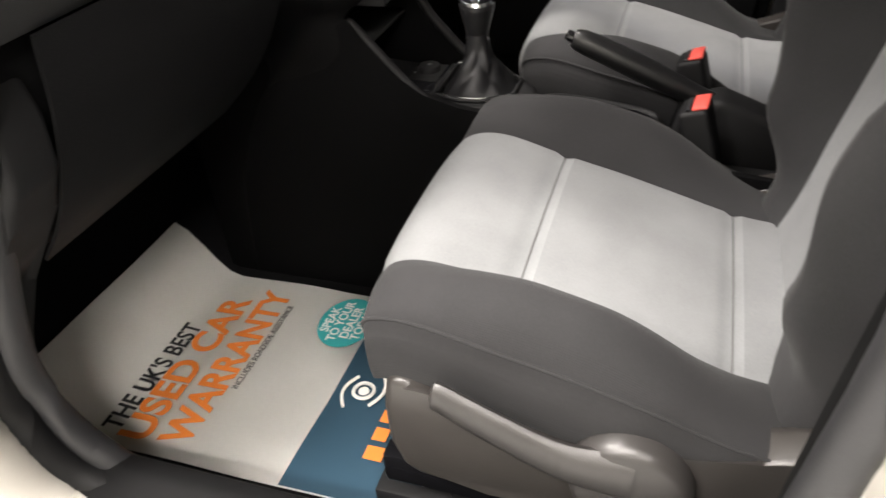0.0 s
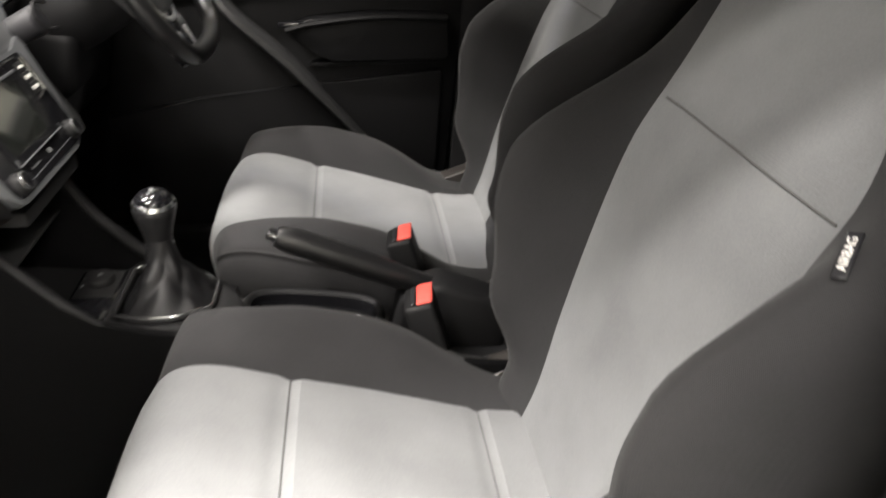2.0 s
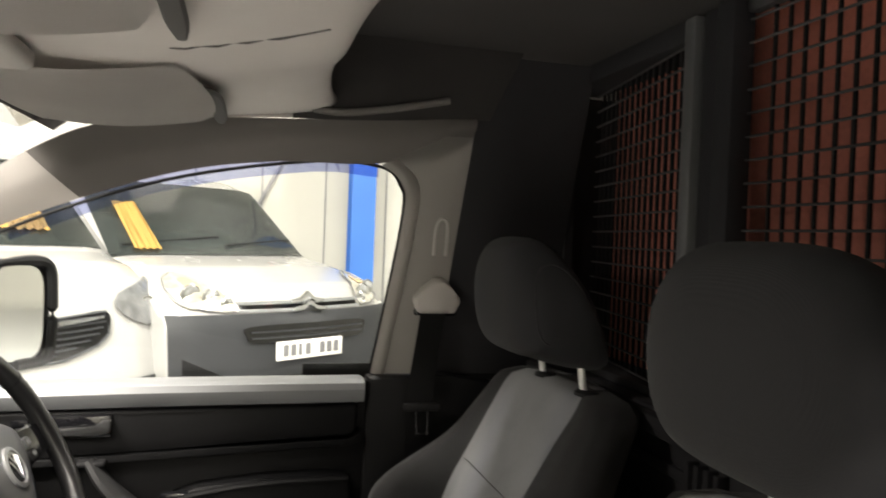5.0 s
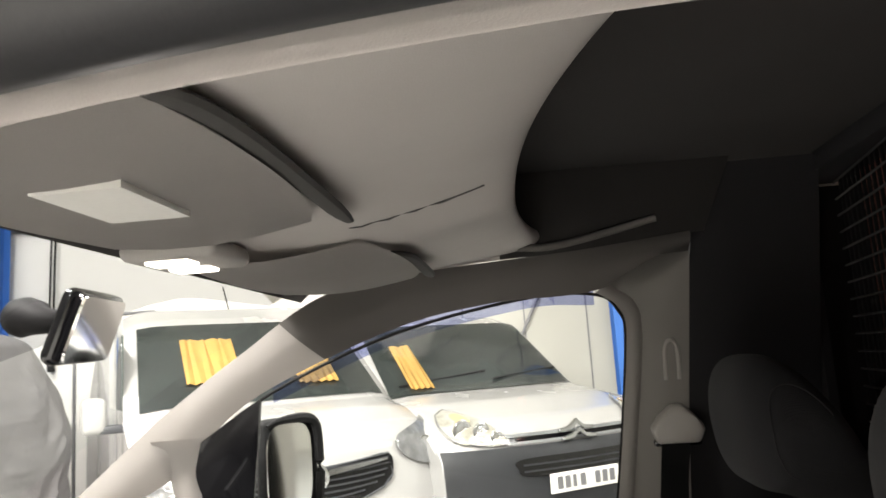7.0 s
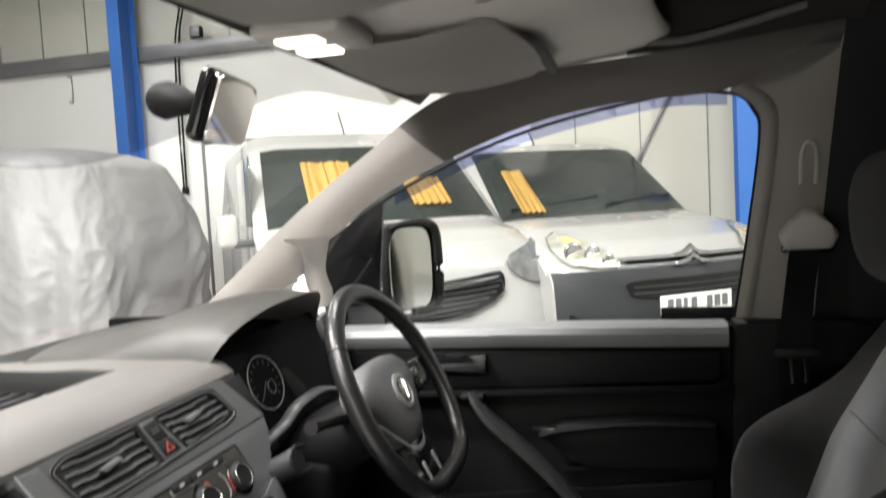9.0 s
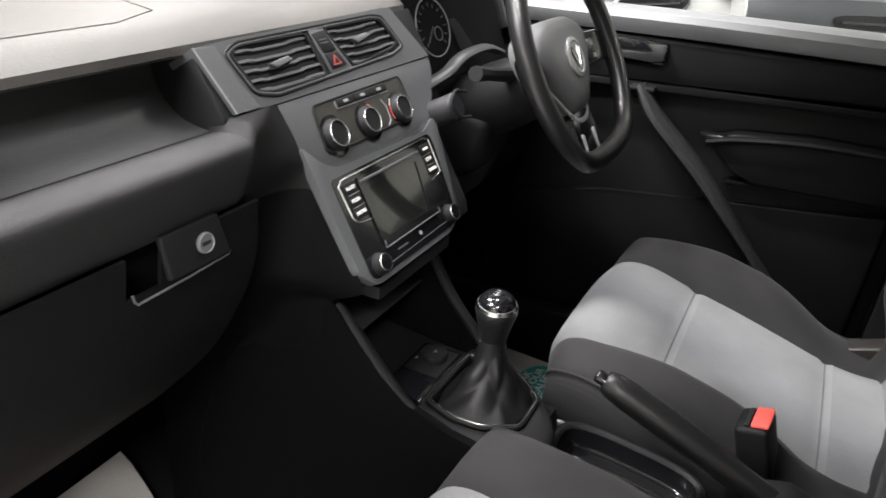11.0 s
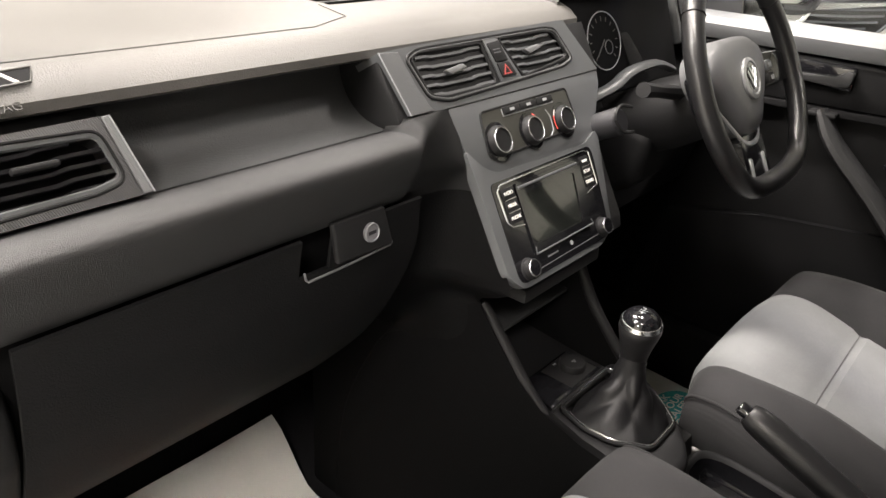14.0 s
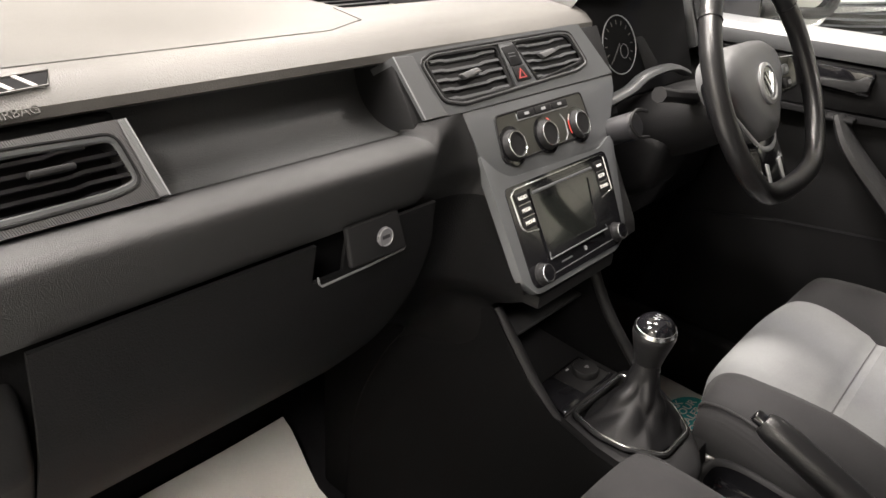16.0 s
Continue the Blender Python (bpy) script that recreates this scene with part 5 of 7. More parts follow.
    part("back_top", bm, LIGHT_CLOTH, t)
    iseam = round(0.705 * rings)
    bm = bmesh.new()
    tube(bm, [Vector(rows[iseam][j]) + Vector((-0.002, 0, 0)) for j in range(cen - 4, cen + 5)], 0.0011, 5)
    part("seam", bm, SEAM, t)
    # headrest on two posts: upright in front, falling away behind
    tz = base_z + hgt * 0.985
    tx = base_x + math.tan(lean) * hgt * 0.985 + 0.022 + 0.072
    for s_ in (-1, 1):
        py = yc + post_dy - 0.012 + s_ * 0.080
        bm = bmesh.new()
        tube(bm, [(tx - 0.012, py, tz - 0.03), (head_x + 0.008, py, 1.312)], 0.0062, 12)
        part("headrest_post", bm, POST, t, "bright steel headrest post")
        bm = bmesh.new()
        lathe(bm, [(0.022, 0.0), (0.022, 0.005), (0.017, 0.010), (0.008, 0.011)], (tx - 0.010, py, tz - 0.010), (0.15, 0, 1), 18)
        part("post_collar", bm, LOWER, t)
    line = [Vector((a, 0, b)) for a, b in ((-0.062, 1.290), (-0.090, 1.300), (-0.107, 1.338), (-0.114, 1.395), (-0.112, 1.440), (-0.100, 1.470), (-0.078, 1.483), (-0.050, 1.479), (-0.018, 1.455), (0.020, 1.402), (0.048, 1.345), (0.064, 1.292), (0.058, 1.272), (0.030, 1.269), (-0.020, 1.278))]
    ring0 = [0.5 * (2 * line[k] + (line[(k + 1) % 15] - line[k - 1]) * u + (2 * line[k - 1] - 5 * line[k] + 4 * line[(k + 1) % 15] - line[(k + 2) % 15]) * u * u + (3 * line[k] - line[k - 1] - 3 * line[(k + 1) % 15] + line[(k + 2) % 15]) * u ** 3) for k in range(15) for u in (0, 0.25, 0.5, 0.75)]
    mid0 = Vector((-0.035, 0, 1.372))
    hr = []
    for i in range(41):
        phi = (i / 40 - 0.5) * math.pi
        q = math.copysign(abs(math.sin(phi)) ** 0.62, phi)
        k_ = max(0.012, math.cos(phi) ** 0.48)
        row = []
        for p in ring0:
            d = mid0 + (p - mid0) * k_
            w_ = 0.141 - 0.020 * ease(1.38, 1.48, d.z)
            row.append((head_x + d.x, yc + post_dy + w_ * q, d.z))
        hr.append(row)
    bm = bmesh.new()
    grid(bm, hr, closed_v=True, caps=True)
    rest = part("headrest", bm, HEAD_CLOTH, t, "black cloth headrest", angle=60)
    for i in (5, 35):
        bm = bmesh.new()
        tube(bm, [Vector(hr[i][k]) + Vector((-0.0008, 0.0004 * (1 if i > 20 else -1), 0)) for k in range(2, 36)], 0.0011, 5)
        part("seam", bm, DARK_CLOTH, rest)
    return t


seat_p = seat("front_seat", 0.0, 0.035, 0.0, radians(16.0), 0.030, "grey and charcoal cloth passenger seat with headrest", -1, -1, 0.66, 0.430)
seat_d = seat("front_seat", 0.015, 0.727, 0.030, radians(17.5), 0.0, "grey and charcoal cloth driver seat with headrest", 1, -1, 0.22, 0.478)
tag = thing("seat_tag", (0.33, -0.20, 1.0), "small black tag with grey lettering on the seat flank", "tag")
mt_ = plate_on((0.2855, -0.172, 1.083), (0.55, 0.60, 0.35), (-0.62, 0.72, -0.30))
part("cloth", boxed((-0.021, -0.0052, -0.001), (0.021, 0.0052, 0.002), 0.001, 1, mt_), INK, tag)
writing("lettering", "AIRBAG", 0.0088, mt_ @ Matrix.Translation((0, 0, 0.0024)), PLATE, tag, 0.0003)

# ---- dashboard ----
dash = thing("dashboard", (-0.7, MID, 0.8), "black grained van dashboard with open shelf and vents", "dashboard")
LIP = [(-0.519, 1.1215), (-0.502, 1.1265), (-0.480, 1.1285), (-0.466, 1.1262), (-0.4592, 1.1195), (-0.4600, 1.109), (-0.4670, 1.090), (-0.4755, 1.070), (-0.4845, 1.054)]
BELOW = [(-0.489, 1.030), (-0.496, 0.985), (-0.514, 0.930), (-0.548, 0.860), (-0.592, 0.800)]


def along(pts, n):
    """Smooth points (x, z) through a side profile."""
    return [(p.x, p.y) for p in spline([(a, b, 0) for a, b in pts], n)]


lip_line, low_line = along(LIP, 30), along(LIP[-1:] + BELOW, 20)
bm = bmesh.new()
prism(bm, [(-1.16, 1.104), (-0.70, 1.104)] + lip_line + [(-0.505, 1.052), (-0.70, 1.04), (-1.16, 1.0)], "y", -0.335, 0.130)
part("padded_lip", bm, DASH, dash, "grained padded roll along the dash")
bm = bmesh.new()
prism(bm, [(-1.16, 0.999), (-0.70, 1.039), (-0.506, 1.051), (-0.502, 1.030), (-0.506, 0.985), (-0.524, 0.930), (-0.558, 0.860), (-0.600, 0.806), (-0.68, 0.80), (-0.95, 0.85), (-1.16, 0.95)], "y", -0.335, 0.130)
part("lower_body", bm, FLANK, dash)
bm = bmesh.new()
prism(bm, [(-1.16, 1.1035), (-0.745, 1.1035), (-0.53, 1.119), (-0.53, 1.07), (-0.60, 0.90), (-1.16, 0.95)], "y", 0.1302, 0.2204)
part("shelf_floor", bm, DASH, dash)


def seam_at(z):
    """Where the flank of the centre stack ends at a height: x, y."""
    if z > 0.94:
        return -0.4315 - 0.590 * (z - 1.023), 0.2165 - 0.004 * ease(1.09, 1.13, z)
    for (x0_, z0_), (x1_, z1_) in zip(((-0.383, 0.94), (-0.464, 0.885), (-0.432, 0.842), (-0.389, 0.793), (-0.348, 0.760), (-0.34, 0.3)), ((-0.464, 0.885), (-0.432, 0.842), (-0.389, 0.793), (-0.348, 0.760), (-0.34, 0.3), (-0.34, 0.0))):
        if z0_ >= z >= z1_:
            return x0_ + (x1_ - x0_) * (z0_ - z) / (z0_ - z1_), 0.2165 + 0.048 * ease(0.94, 0.87, z)


# the roll turns down into the side of the centre stack
flank_line = lip_line + along(LIP[-1:] + BELOW + [(-0.66, 0.70), (-0.72, 0.55), (-0.74, 0.345)], 40)[1:]
rows = []
for x, z in flank_line:
    xf, yf = seam_at(z)
    turn_ = 0.55 + 0.45 * ease(1.04, 1.10, z)
    y_in = 0.1295 + (yf - 0.004 - 0.1295) * ease(0.90, 0.76, z)
    row = []
    for k in range(19):
        u = k / 36 * math.pi
        y = y_in + (yf - y_in) * math.sin(u) ** turn_
        rise = ease(1.085, 1.122, z) * ease(0.1295, 0.152, y)
        high = ease(1.07, 1.10, z)
        blend = (1 - high) * (1 - math.cos(u)) ** 1.15 + high * ease(0.0, 1.0, k / 18)
        y = (1 - high) * y + high * (y_in + (yf - y_in) * k / 18)
        row.append((x + (xf - x) * blend - 0.004 * rise, y, z + 0.0105 * rise))
    rows.append(row)
bm = bmesh.new()
grid(bm, rows[:31])
pad(bm, 0.006)
part("lip_sweep", bm, DASH, dash, "padded roll sweeping down the side of the stack", angle=60)
# Below the roll the same skin is coloured darker for its shade.
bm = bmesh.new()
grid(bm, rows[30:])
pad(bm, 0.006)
part("knee_panel", bm, GLOVE, dash, "panel between glovebox and console, blackened for shade", angle=60)

EDGE = [(-0.61, 1.225), (-0.580, 1.2215), (-0.560, 1.2145), (-0.547, 1.2035), (-0.546, 1.195), (-0.556, 1.190), (-0.600, 1.188), (-0.625, 1.176), (-0.640, 1.1065), (-1.16, 1.1045)]
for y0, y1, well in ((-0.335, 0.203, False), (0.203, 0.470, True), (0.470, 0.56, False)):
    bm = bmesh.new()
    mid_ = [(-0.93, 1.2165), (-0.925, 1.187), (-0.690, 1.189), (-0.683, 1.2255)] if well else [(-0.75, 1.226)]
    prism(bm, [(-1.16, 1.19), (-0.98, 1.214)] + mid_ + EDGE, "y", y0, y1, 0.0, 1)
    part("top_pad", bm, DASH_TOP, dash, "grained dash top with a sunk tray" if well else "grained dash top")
# the crease that marks the airbag lid
bm = bmesh.new()
tube(bm, [(-0.592, -0.335, 1.2232), (-0.592, 0.10, 1.2232), (-0.615, 0.165, 1.2258), (-0.69, 0.19, 1.2262)], 0.0007, 5)
part("lid_crease", bm, DASH_TOP, dash)
# hollow of the open shelf with its two ends
hollow = along([(-0.519, 1.1225), (-0.538, 1.124), (-0.560, 1.130), (-0.580, 1.145), (-0.592, 1.166), (-0.596, 1.1885)], 18)
bm = bmesh.new()
grid(bm, [[(x, -0.156 + 0.294 * k / 12, z) for k in range(13)] for x, z in hollow])
part("shelf_lining", bm, SHELF_SKIN, dash, "dark grained hollow of the shelf")
bm = bmesh.new()
prism(bm, [(-0.700, 1.106), (-0.500, 1.122), (-0.500, 1.136), (-0.5385, 1.2005), (-0.552, 1.189), (-0.700, 1.184)], "y", 0.1365, 0.56, 0.002)
part("vent_housing", bm, LOWER, dash)
bm = bmesh.new()
prism(bm, [(-0.74, 1.106), (-0.545, 1.1225), (-0.536, 1.135), (-0.560, 1.186), (-0.74, 1.180)], "y", -0.335, -0.156, 0.002)
part("vent_housing", bm, LOWER, dash)
bm = bmesh.new()
prism(bm, [(-0.76, 1.10), (-0.54, 1.122), (-0.505, 1.125), (-0.452, 1.03), (-0.405, 0.95), (-0.40, 0.93), (-0.62, 0.93), (-0.76, 0.95)], "y", 0.2205, 0.520, 0.003, 2)
part("centre_section", bm, DASH, dash)
bm = bmesh.new()
prism(bm, [(-1.16, 1.19), (-0.98, 1.214), (-0.76, 1.226), (-0.66, 1.220), (-0.61, 1.20), (-0.60, 1.10), (-0.52, 1.06), (-0.50, 0.96), (-0.53, 0.84), (-0.62, 0.76), (-0.95, 0.85), (-1.16, 0.95)], "y", 0.5605, 1.065, 0.003, 2)
part("driver_section", bm, GLOVE, dash)
# side cheeks at the passenger end
bm = bmesh.new()
prism(bm, [(-0.90, 0.60), (-0.90, 1.20), (-0.56, 1.21), (-0.50, 1.13), (-0.455, 1.08), (-0.50, 0.95), (-0.56, 0.86), (-0.62, 0.80), (-0.72, 0.78), (-0.9, 0.78)], "y", -0.36, -0.3355, 0.012, 3)
part("end_cheek", bm, LOWER, dash, "dark end cheek")
bm = bmesh.new()
prism(bm, [(-0.62, 1.062), (-0.530, 1.050), (-0.502, 1.022), (-0.492, 0.985), (-0.499, 0.93), (-0.530, 0.88), (-0.568, 0.83), (-0.62, 0.78), (-0.66, 0.66), (-0.74, 0.66)], "y", -0.345, -0.281, 0.012, 4)
part("pillar_foot_cover", bm, LOWER, dash, "rounded cover at the foot of the pillar")

# glovebox: a lid with a real opening for the handle
def lid_edge(z):
    q = max(0.0, min(1.0, (1.0 - z) / 0.21))
    return 0.152 + 0.006 * ease(1.05, 1.0, z) - 0.115 * (1 - math.sqrt(1 - q * q))


lid_line = [(x + 0.004, z) for x, z in along([(-0.4835, 1.0535), (-0.488, 1.030), (-0.4955, 0.985), (-0.513, 0.930), (-0.546, 0.860), (-0.590, 0.803)], 41)]
stations = [-0.279 + 0.261 * k / 10 for k in range(11)] + [-0.004, 0.008, 0.0215, 0.045]
z_hi, z_lo = 1.0535, 1.011
rows = [[(x, y, z) for y in stations] + [(x, 0.045 + (lid_edge(z) - 0.045) * f, z) for f in (0.25, 0.5, 0.75, 0.93, 1.0)] for x, z in lid_line]
bm = bmesh.new()
vs = [[bm.verts.new(p) for p in row] for row in rows]
for i in range(len(rows) - 1):
    for j in range(len(rows[0]) - 1):
        if 10 <= j < 13 and rows[i + 1][0][2] > z_lo - 0.004:
            continue
        bm.faces.new((vs[i][j], vs[i + 1][j], vs[i + 1][j + 1], vs[i][j + 1]))
bmesh.ops.delete(bm, geom=[v for v in bm.verts if not v.link_faces], context="VERTS")
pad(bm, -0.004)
glove = part("glovebox", bm, GLOVE, dash, "matt black glovebox lid, darkened for shade", angle=50)
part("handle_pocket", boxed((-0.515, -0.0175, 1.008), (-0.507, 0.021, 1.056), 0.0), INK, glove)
mg = plate_on((-0.4795, 0.046, 1.030), (0, 1, 0), (-0.16, 0, 1))
bm = bmesh.new()
prism(bm, [(-0.0235, -0.0155), (0.056, -0.0165), (0.0475, 0.029), (-0.0255, 0.029)], "z", 0.0, 0.008, 0.003, 3, mg)
hd = part("handle", bm, LOWER, glove, "black glovebox handle")
bm = bmesh.new()
lathe(bm, [(0.0105, 0), (0.0105, 0.003), (0.0092, 0.004), (0.0085, 0.0028), (0.0, 0.0028)], mg @ Vector((0.0235, 0.006, 0.008)), mg.to_3x3() @ Vector((0, 0, 1)), 24)
part("lock", bm, STEEL, hd, "round steel lock")
part("keyhole", boxed((0.0180, 0.0042, 0.0100), (0.0290, 0.0078, 0.0112), 0, 1, mg), INK, hd)
# Grey bead put in for the highlight along the handle's lower edge.
bm = bmesh.new()
tube(bm, [mg @ Vector(p) for p in ((-0.062, -0.0125, 0.001), (-0.0615, -0.0195, 0.0015), (-0.059, -0.0225, 0.002), (0.0, -0.021, 0.003), (0.056, -0.019, 0.002), (0.0595, -0.0165, 0.001))], 0.0013, 6)
part("handle_highlight", bm, HUB, glove)

# flat frame of the centre stack
MS = plate_on((-0.430, MID, 1.023), (0, 1, 0), (-0.508, 0, 0.861))


def soft_corners(pts, r, n=4):
    """The outline with every corner rounded by an arc-like curve."""
    out = []
    for k in range(len(pts)):
        p, c, q = Vector((*pts[k - 1], 0)), Vector((*pts[k], 0)), Vector((*pts[(k + 1) % len(pts)], 0))
        a = c + (p - c).normalized() * min(r, (p - c).length * 0.45)
        b = c + (q - c).normalized() * min(r, (q - c).length * 0.45)
        for i in range(n + 1):
            u = i / n
            v = a * (1 - u) ** 2 + c * 2 * u * (1 - u) + b * u * u
            out.append((v.x, v.y))
    return out


def around(pts, n=144):
    """An outline sampled at even angles about its middle, so that two outlines can be joined point by point."""
    cx0, cy0 = sum(p[0] for p in pts) / len(pts), sum(p[1] for p in pts) / len(pts)
    out = []
    for k in range(n):
        dx, dy = math.cos(k * math.tau / n), math.sin(k * math.tau / n)
        best = 0.0
        for (x1, y1), (x2, y2) in zip(pts, pts[1:] + pts[:1]):
            den = dx * (y2 - y1) - dy * (x2 - x1)
            if abs(den) < 1e-9:
                continue
            s = ((x1 - cx0) * (y2 - y1) - (y1 - cy0) * (x2 - x1)) / den
            w = ((x1 - cx0) * dy - (y1 - cy0) * dx) / den
            if -1e-6 <= w <= 1 + 1e-6 and s > best:
                best = s
        out.append((cx0 + best * dx, cy0 + best * dy))
    return out


def on_stack(lo, hi, bev=0.0, seg=2):
    return boxed(lo, hi, bev, seg, MS)


def rounded(a0, b0, a1, b1, r, cut=0.0, n=5):
    pts = []
    for cx1, cy1, st in ((a1 - r, b1 - r, 0), (a0 + r, b1 - r, 90), (a0 + r, b0 + r, 180), (a1 - r, b0 + r, 270)):
        for k in range(n + 1):
            g = radians(st + 90 * k / n)
            pts.append((cx1 + r * math.cos(g), cy1 + r * math.sin(g)))
    return pts


def loop_tube(m, pts, r, closed=True, n=6):
    bm = bmesh.new()
    tube(bm, [m @ Vector((a, b, c)) for a, b, c in pts], r, n, closed=closed, up=m.to_3x3() @ Vector((0, 0, 1)))
    return bm


UPPER_FASCIA = [(-0.1485, 0.1335), (-0.143, 0.100), (-0.1415, 0.040), (0.128, 0.040), (0.1372, 0.0552), (0.1635, 0.0881), (0.183, 0.1106), (0.193, 0.1335)]
LOWER_FASCIA = [(-0.146, 0.084), (-0.125, 0.0565), (-0.104, 0.0455), (0.0955, 0.040), (0.131, 0.0535), (0.1345, 0.045), (0.1145, -0.019), (0.0955, -0.081), (0.060, -0.0965), (-0.125, -0.0955), (-0.1455, -0.073), (-0.1455, 0.037)]
bm = bmesh.new()
prism(bm, soft_corners(UPPER_FASCIA, 0.006, 2), "z", -0.006, 0.0, 0.0012, 2, MS)
stack = part("centre_fascia", bm, STACK, dash, "satin anthracite centre stack")
bm = bmesh.new()
prism(bm, soft_corners(LOWER_FASCIA, 0.010, 3), "z", -0.008, 0.004, 0.0035, 2, MS)
part("radio_surround", bm, STACK, stack, "satin anthracite surround of the radio")
bm = bmesh.new()
prism(bm, [(-0.140, 0.13), (-0.132, -0.060), (-0.110, -0.078), (0.050, -0.078), (0.085, -0.066), (0.13, 0.055), (0.18, 0.13)], "z", -0.030, -0.0085, 0.0, 1, MS)
part("fascia_body", bm, GLOVE, stack)

# vents


def ring_panel(m, outer, inner, z0, z1):
    """A flat panel with an opening; both outlines have the same number of corners."""
    bm = bmesh.new()
    loops = [[bm.verts.new(m @ Vector((a, b, z))) for a, b in pts] for pts, z in ((outer, z0), (outer, z1), (inner, z1), (inner, z0))]
    n = len(outer)
    for p, q in zip(loops, loops[1:]):
        for k in range(n):
            bm.faces.new((p[k], p[(k + 1) % n], q[(k + 1) % n], q[k]))
    return bm


def inside(pts, b):
    """The stretch of an outline at one height."""
    cuts = []
    for (x1, y1), (x2, y2) in zip(pts, pts[1:] + pts[:1]):
        if (y1 - b) * (y2 - b) < 0:
            cuts.append(x1 + (x2 - x1) * (b - y1) / (y2 - y1))
    return min(cuts), max(cuts)


def vent(m, outline, parent, slats=5, blade=STACK, ring=LOWER, rim=0.0022, depth=0.030, step=0.0035, top=0.6):
    """Louvres that step once along their length, in a rimmed opening."""
    outer = soft_corners(outline, 0.008)
    v = part("vent", loop_tube(m, [(a, b, 0.001) for a, b in outer], rim), ring, parent, "louvred air vent with a satin rim")
    part("vent_back", prism(bmesh.new(), outer, "z", -depth - 0.004, -depth, 0, 1, m), INK, v)
    b0, b1 = min(p[1] for p in outer), max(p[1] for p in outer)
    for k in range(slats):
        b = b0 + (b1 - b0) * (k + top) / slats
        lo, hi = inside(outer, min(b + 0.002, b1 - 0.001))
        lo, hi = lo + 0.001, hi - 0.001
        bends = [(lo, 0.0), (lo + (hi - lo) * 0.16, 0.0), (lo + (hi - lo) * 0.22, -step), (lo + (hi - lo) * 0.70, -step), (lo + (hi - lo) * 0.78, 0.0), (hi, 0.0)]
        rows = [[m @ Vector((a, b + s_, z)) for s_, z in ((d, -0.022), (d - 0.0034, 0.000), (d - 0.0026, 0.0012), (d + 0.0004, 0.0006), (d + 0.0022, -0.022))] for a, d in bends]
        bm = bmesh.new()
        grid(bm, rows, closed_v=True, caps=True)
        part("slat", bm, blade, v, angle=25)
    return v


PANEL = [(-0.2252, 0.2075), (-0.2087, 0.1345), (-0.144, 0.1335), (0.165, 0.1345), (0.192, 0.1345), (0.1417, 0.2133), (-0.165, 0.2095)]
RING = [(-0.1892, 0.197), (-0.1726, 0.1496), (-0.1408, 0.1411), (0.1053, 0.1495), (0.1358, 0.1569), (0.1139, 0.2029), (0.0885, 0.2066), (-0.167, 0.2052)]
bm = bmesh.new()
prism(bm, [(a * 0.995, 0.172 + (b - 0.172) * 0.98) for a, b in PANEL], "z", -0.040, -0.036, 0.0, 1, MS)
surround = part("vent_panel", bm, LOWER, dash, "anthracite vent panel")
part("vent_frame", ring_panel(MS, around(PANEL, 180), around(soft_corners(RING, 0.008), 180), -0.037, 0.0015), STACK, surround, "anthracite vent frame")
bm = bmesh.new()
prism(bm, [(-0.2248, 0.2070), (-0.2084, 0.1350), (-0.172, 0.1350), (-0.186, 0.163), (-0.196, 0.205)], "z", 0.0017, 0.0027, 0.0004, 1, MS)
part("vent_edge", bm, HATCH, surround, "silver ribbed trim edge")
part("edge_line", loop_tube(MS, [(-0.2252, 0.2075, 0.0026), (-0.2087, 0.1350, 0.0026)], 0.0008, False), VANE, surround, "bright outer edge")
part("ring_line", loop_tube(MS, [(a, b, 0.002) for a, b in soft_corners(RING, 0.008)], 0.0016), LOWER, surround)
part("ring_line", loop_tube(MS, [(a * 0.985, 0.173 + (b - 0.173) * 0.93, 0.002) for a, b in soft_corners(RING, 0.008)], 0.0011), HUB, surround)
V1 = [(-0.180, 0.1965), (-0.1661, 0.2015), (-0.0594, 0.2005), (-0.0525, 0.1985), (-0.0455, 0.1495), (-0.0555, 0.1473), (-0.1441, 0.1463), (-0.1682, 0.1519)]
V2 = [(-0.0170, 0.2020), (0.0864, 0.2020), (0.107, 0.1980), (0.1255, 0.1636), (0.1085, 0.1585), (0.0115, 0.1485)]
part("vent_bezel", ring_panel(MS, around([(-0.1885, 0.1965), (-0.1665, 0.2045), (-0.047, 0.2050), (-0.036, 0.1430), (-0.1408, 0.1425), (-0.172, 0.1500)], 120), around(soft_corners(V1, 0.008), 120), -0.037, 0.0005), LOWER, surround)
part("vent_bezel", ring_panel(MS, around([(-0.0195, 0.2055), (0.0885, 0.2058), (0.113, 0.2022), (0.1345, 0.1575), (0.105, 0.1505), (0.0085, 0.1440)], 120), around(soft_corners(V2, 0.008), 120), -0.037, 0.0005), LOWER, surround)
bm = bmesh.new()
prism(bm, [(-0.0472, 0.2045), (-0.0190, 0.2050), (0.0090, 0.1445), (-0.0365, 0.1435)], "z", -0.036, 0.0025, 0.0012, 2, MS)
part("button_strip", bm, STACK, surround, "satin strip between the vents")
for outline, tab_at in ((V1, (-0.114, 0.1735)), (V2, (0.047, 0.1795))):
    vv = vent(MS, outline, surround, 5, STACK, step=0.0017)
    ta, tb_ = tab_at
    bm = bmesh.new()
    prism(bm, [(ta - 0.0205, tb_ + 0.0020), (ta + 0.0110, tb_ + 0.0060), (ta + 0.0180, tb_ + 0.0010), (ta - 0.0125, tb_ - 0.0045)], "z", 0.0, 0.0065, 0.0012, 2, MS)
    part("tab", bm, HUB, vv, "slim vent tab")
bm = bmesh.new()
